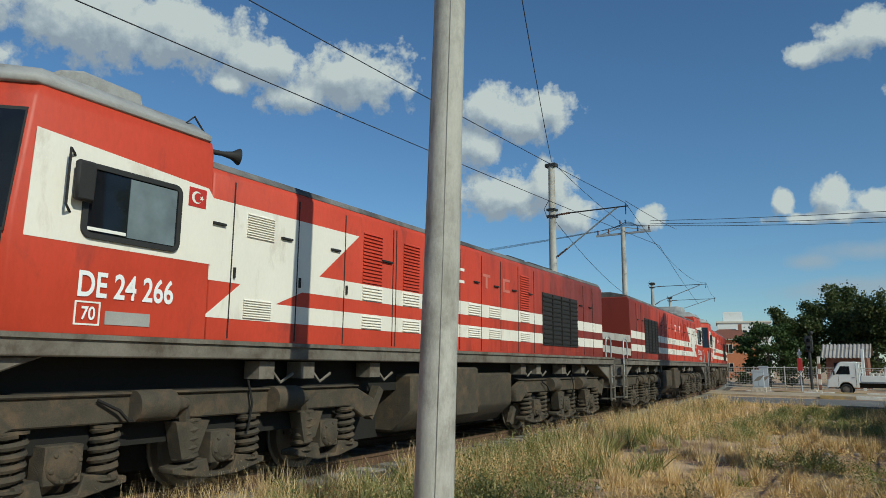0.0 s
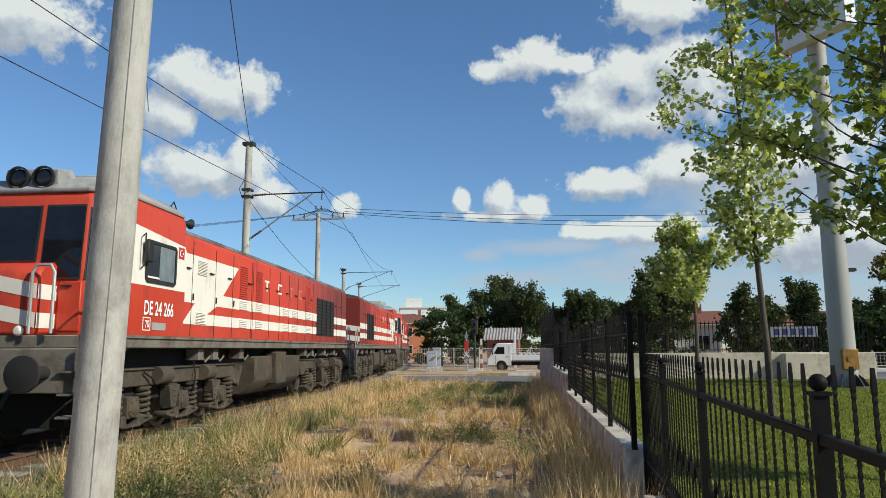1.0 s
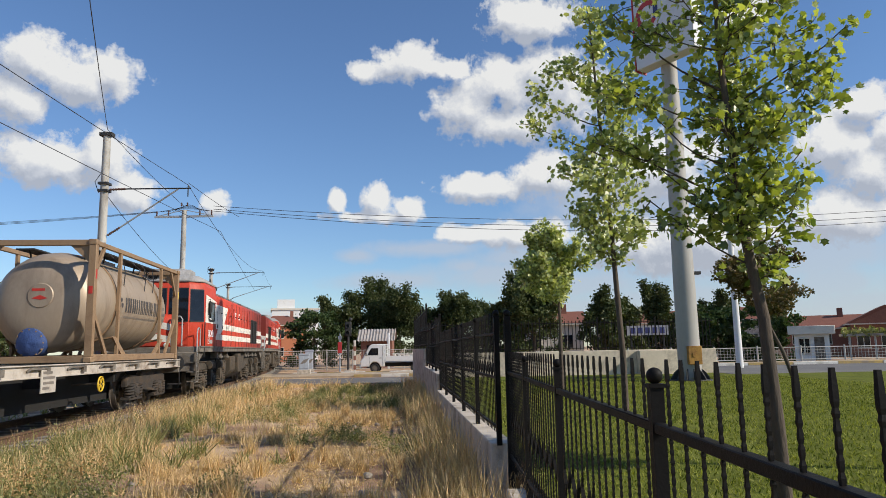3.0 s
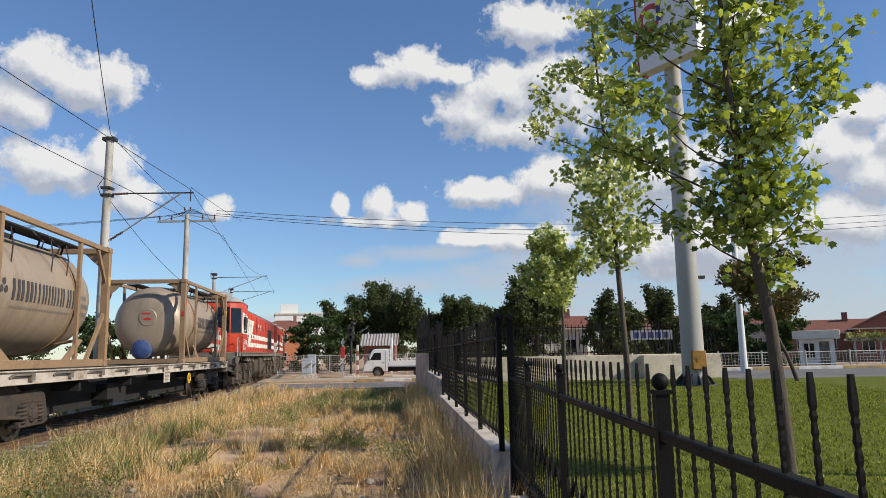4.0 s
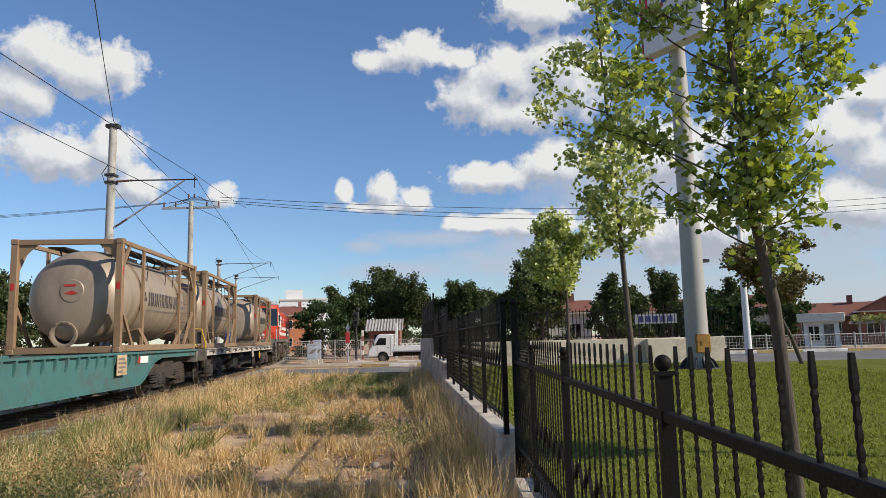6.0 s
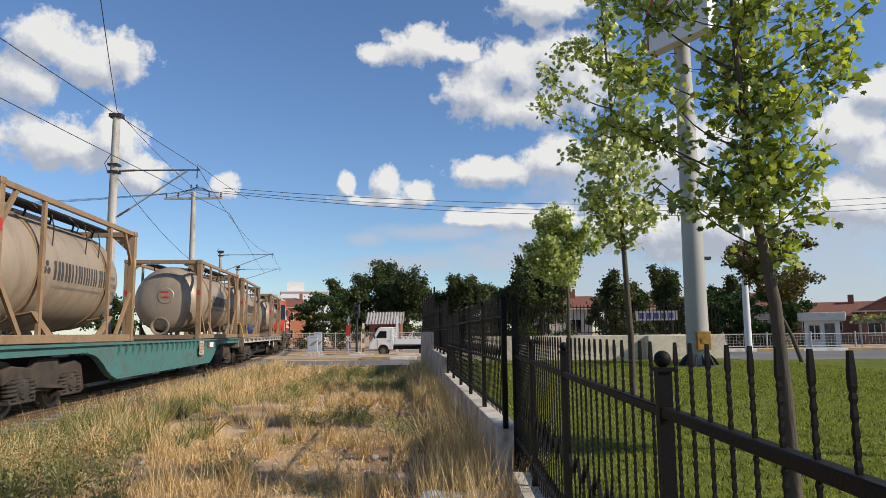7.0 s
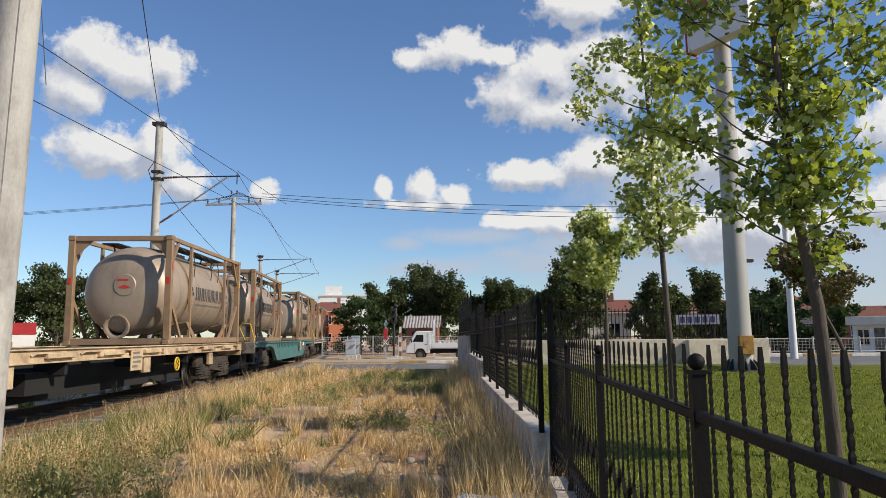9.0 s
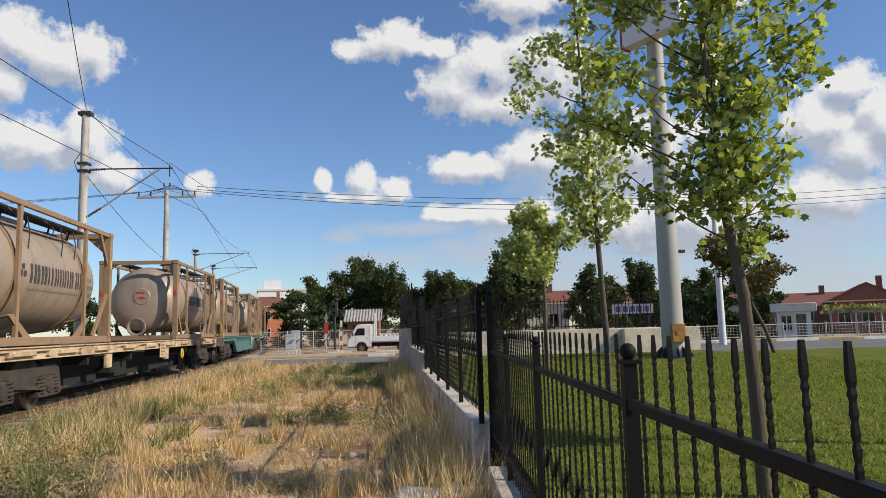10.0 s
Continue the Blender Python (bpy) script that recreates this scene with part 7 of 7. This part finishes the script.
# ---- buildings ----
def window_unit(parent, x, y, z, w, h, face=-1):
    wn = part("window", Mesh().box(x, x + w, y - 0.02, y + 0.05, z, z + h), M_CABGLASS, parent)
    fr = Mesh()
    for a, b, c, d in ((x - 0.06, x + w + 0.06, z - 0.08, z), (x - 0.06, x + w + 0.06, z + h, z + h + 0.07), (x - 0.06, x, z, z + h), (x + w, x + w + 0.06, z, z + h), (x + w / 2 - 0.03, x + w / 2 + 0.03, z, z + h)):
        fr.box(a, b, y - 0.06, y + 0.02, c, d)
    part("window_frame", fr, M_RENDER, wn)


def house(x, y, yaw, w, d, h, roof_h, wall, label, cols=3, rows=2, hip=False, z0=0.0, gable=False):
    hs = thing("house", label, "house", "houses beyond the street", pose(x, y, z0, 0, 0, yaw))
    part("wall", Mesh().box(0, w, 0, d, -2.0, h), wall, hs)
    e = 0.4
    if hip:
        rf = Mesh().add([(-e, -e, h), (w + e, -e, h), (w + e, d + e, h), (-e, d + e, h), (w * 0.35, d / 2, h + roof_h), (w * 0.65, d / 2, h + roof_h)],
                        [(0, 1, 5, 4), (1, 2, 5), (2, 3, 4, 5), (3, 0, 4), (3, 2, 1, 0)])
    elif gable:
        rf = Mesh().prism(((-e, h), (w + e, h), (w / 2, h + roof_h)), -e, d + e, "y")
        part("gable", Mesh().prism(((0, h), (w, h), (w / 2, h + roof_h - 0.35)), -e - 0.02, -e + 0.05, "y"), wall, hs)
    else:
        rf = Mesh().prism(((-e, h), (d + e, h), (d / 2, h + roof_h)), -e, w + e, "x")
    roof = part("roof", rf, M_ROOFTILE, hs, "red clay tile roof", smooth=0)
    part("chimney", Mesh().box(w * 0.7, w * 0.7 + 0.5, d * 0.4, d * 0.4 + 0.5, h + roof_h * 0.4, h + roof_h + 0.7), M_BRICKY, roof)
    for r in range(rows):
        for c in range(cols):
            window_unit(hs, w * (c + 0.5) / cols - 0.5, -0.0, 0.9 + r * 2.7, 1.0, 1.2)
    eave = Mesh().box(-e, w + e, -e, d + e, h - 0.12, h - 0.005)
    part("eave", eave, M_RENDER, hs)
    return hs


house(35.5, 73, -24, 7.5, 7, 2.5, 1.4, M_BRICKY, "low brick house with a red tile roof", 3, 1, z0=0.4)
house(39.5, 68, -26, 6.0, 6, 3.2, 1.7, M_BRICKY, "brick house with a steep red tile gable", 3, 1, z0=0.0, gable=True)
house(44.5, 66, -28, 5.5, 7, 3.9, 1.9, M_WALL, "grey house under a red tile gable", 3, 1, z0=0.0, gable=True)
house(50.5, 69, -30, 6.5, 7, 4.6, 1.7, M_BRICKY, "brick house with a low red roof", 3, 1, z0=0.0)
house(31, 84, -20, 9, 7, 3.8, 1.6, M_WALL, "grey house with a red roof behind trees", 4, 1, z0=0.5)
house(17, 78, -12, 9, 7, 3.4, 1.4, M_WALL, "grey house half hidden by trees", 4, 1, z0=0.5)
house(7.5, 68, -6, 6, 6, 3.2, 1.3, M_RENDER, "low white house with an orange roof", 2, 1, z0=0.5)
house(45, 52, -40, 9, 8, 5.9, 1.5, M_RENDER, "tall pale house at the end of the street", 4, 2, z0=0.6)
ob = house(-28.5, 106, 14, 7.5, 8, 5.6, 1.6, M_ORANGE, "orange rendered house with a tile roof beyond the line", 3, 2, True, 0.0)
flats = thing("apartment_block", "white stepped apartment block far beyond the line", "apartment block", at=pose(-31.5, 128, 0, 0, 0, 14))
part("wall", Mesh().box(0, 8.5, 0, 9, -0.5, 9.2).box(1.0, 4.2, 1, 7, 9.2, 11.2), M_TRUCK, flats)
for r in range(3):
    for c in range(3):
        window_unit(flats, 0.8 + c * 2.6, -0.0, 1.0 + r * 2.8, 1.3, 1.3)
part("parapet", Mesh().box(-0.2, 8.7, -0.2, 9.2, 9.2, 9.5), M_RENDER, flats)

gate = thing("gatehouse", "small white flat-roofed gatehouse behind the mesh fence", "gatehouse", at=pose(20.0, 40.2, 0.5, 0, 0, -27))
part("wall", Mesh().box(0, 1.75, 0, 2.4, -0.6, 1.45), M_TRUCK, gate)
part("roof", Mesh().box(-0.3, 2.05, -0.4, 2.7, 1.45, 1.92), M_RENDER, gate, "thick pale fascia", bevel=0.02)
part("door", Mesh().box(1.0, 1.5, -0.03, 0.02, -0.2, 1.3), M_SILL, gate)
window_unit(gate, 0.25, 0.0, 0.4, 0.5, 0.8)
canopy = thing("canopy", "low green-topped canopy beside the gatehouse", "canopy", at=pose(22.1, 39.2, 0.35, 0, 0, -27))
part("roof", Mesh().box(0, 3.2, -0.3, 2.2, 1.45, 1.58), M_SHEET, canopy)
for x in (0.4, 1.6, 2.8):
    part("post", Mesh().tube([(x, -0.1, -0.2), (x, -0.1, 1.45)], 0.05, 6), M_MESHW, canopy)
rng = np.random.default_rng(5)
vp = np.stack([rng.uniform(0.1, 3.1, 900), rng.uniform(-0.4, 1.2, 900), 1.5 + np.abs(rng.normal(0, 0.14, 900))], 1)
part("vine", scatter("vine", CLUMP_V, CLUMP_F, vp, turns(rng, 900, 1.0, rng.uniform(0.08, 0.2, 900)), M_WEED), None, canopy, kind="stuff")
board = thing("shop_sign", "white sign board with blue block marks behind the trees", "sign", at=pose(14.7, 56, 2.3, 0, 0, -8))
for x in (0.3, 2.8):
    part("leg", Mesh().box(x, x + 0.1, 0.1, 0.2, -2.4, 0.7), M_BLACKSTEEL, board)
part("board", Mesh().box(0, 3.2, 0, 0.1, 0, 0.75), material("dull_white_board", (0.34, 0.35, 0.37), 0.7, vary=0.15, bump=0), board)
for i in range(5):
    part("word_bar", Mesh().box(0.3 + i * 0.56, 0.66 + i * 0.56, -0.01, 0, 0.14, 0.6), bpy.data.materials["navy_print"], board)
hoard = thing("advert_board", "red and white hoarding across the tracks", "hoarding", at=pose(-14.6, 21.6, 0.75, 0, 0, 30))
part("board", Mesh().box(-2.5, 0.5, 0, 0.08, 0.1, 1.3), M_TEXT, hoard)
part("red_band", Mesh().box(-2.52, 0.52, -0.01, 0.0, 0.1, 0.4).box(-2.52, 0.52, -0.01, 0.0, 0.95, 1.32), M_REDTRIM, hoard)
part("leg", Mesh().box(-2.2, -2.1, 0.1, 0.2, -0.7, 0.2).box(0.1, 0.2, 0.1, 0.2, -0.7, 0.2), M_BLACKSTEEL, hoard)

# litter and stones
sheet = Mesh()
for i in range(9):
    for j in range(7):
        x, y = i / 8 * 0.75, j / 6 * 0.42
        sheet.v.append((x, y, 0.03 + 0.04 * noise.noise((x * 7, y * 7, 2)) + 0.012 * math.sin(x * 60)))
sheet.f = [(i * 7 + j, (i + 1) * 7 + j, (i + 1) * 7 + j + 1, i * 7 + j + 1) for i in range(8) for j in range(6)]
lit = part("crumpled_sheet", sheet, M_TEXT, at=pose(-0.14, 6.95, 0.06, 0, 0, -10))
tagged(lit, "crumpled white plastic sheet lying by the wall", "litter")
mod = lit.modifiers.new("thickness", "SOLIDIFY")
mod.thickness = 0.006
M_STONE = material("field_stone", (0.33, 0.29, 0.24), 0.95, vary=0.25, bump=0.4, per_object=0.2)
sd = []
for k in range(3):
    me = Mesh().ball((0, 0, 0), 1.0, 9, 6, 0.7)
    me.v = [tuple(Vector(p) * (1 + 0.35 * noise.noise(Vector(p) * 1.3 + Vector((k * 9, 0, 0))))) for p in me.v]
    sd.append(me.data("stone", M_STONE, 30))
rng = np.random.default_rng(8)
for i in range(70):
    x, y, s = rng.uniform(-6, 0.3), 3 + 22 * rng.uniform() ** 1.8, rng.uniform(0.015, 0.06)
    o = new("stone", sd[i % 3])
    o.matrix_basis = pose(x, y, -0.02, 0, 0, rng.uniform(0, 360)) @ Matrix.Diagonal((s * 1.3, s, s, 1))
    tagged(o, "small grey-brown stone on the dry soil", "stone", "stones on the waste ground")


# ---- everything that moves ----
SPEED = 6.9
TIMES = [i * 0.5 for i in range(21)]


def vehicle_pose(u, half, t):
    a, b = track(u + SPEED * t - half), track(u + SPEED * t + half)
    m = (a + b) / 2
    return pose(m.x, m.y, m.z, 0, 0, math.degrees(math.atan2(a.x - b.x, b.y - a.y)))


def motions():
    for ob, u, half, turn in TRAIN:
        walk(ob, [(t, vehicle_pose(u, half, t) @ pose(0, 0, 0, 0, 0, turn)) for t in TIMES])
        way = -1 if turn == 0 else 1
        spin = [(i / 15, way * math.degrees(SPEED * i / 15 / 0.46)) for i in range(151)]
        for w in ob.children_recursive:
            if w.name.startswith("wheelset"):
                base = w.matrix_basis.translation.copy()
                walk(w, [(t, Matrix.Translation(base) @ pose(0, 0, 0, a)) for t, a in spin])
    for ob, u, shift in LOADS:
        walk(ob, [(t, vehicle_pose(u, 7.0, t) @ pose(0, shift, 1.19)) for t in TIMES])


motions()
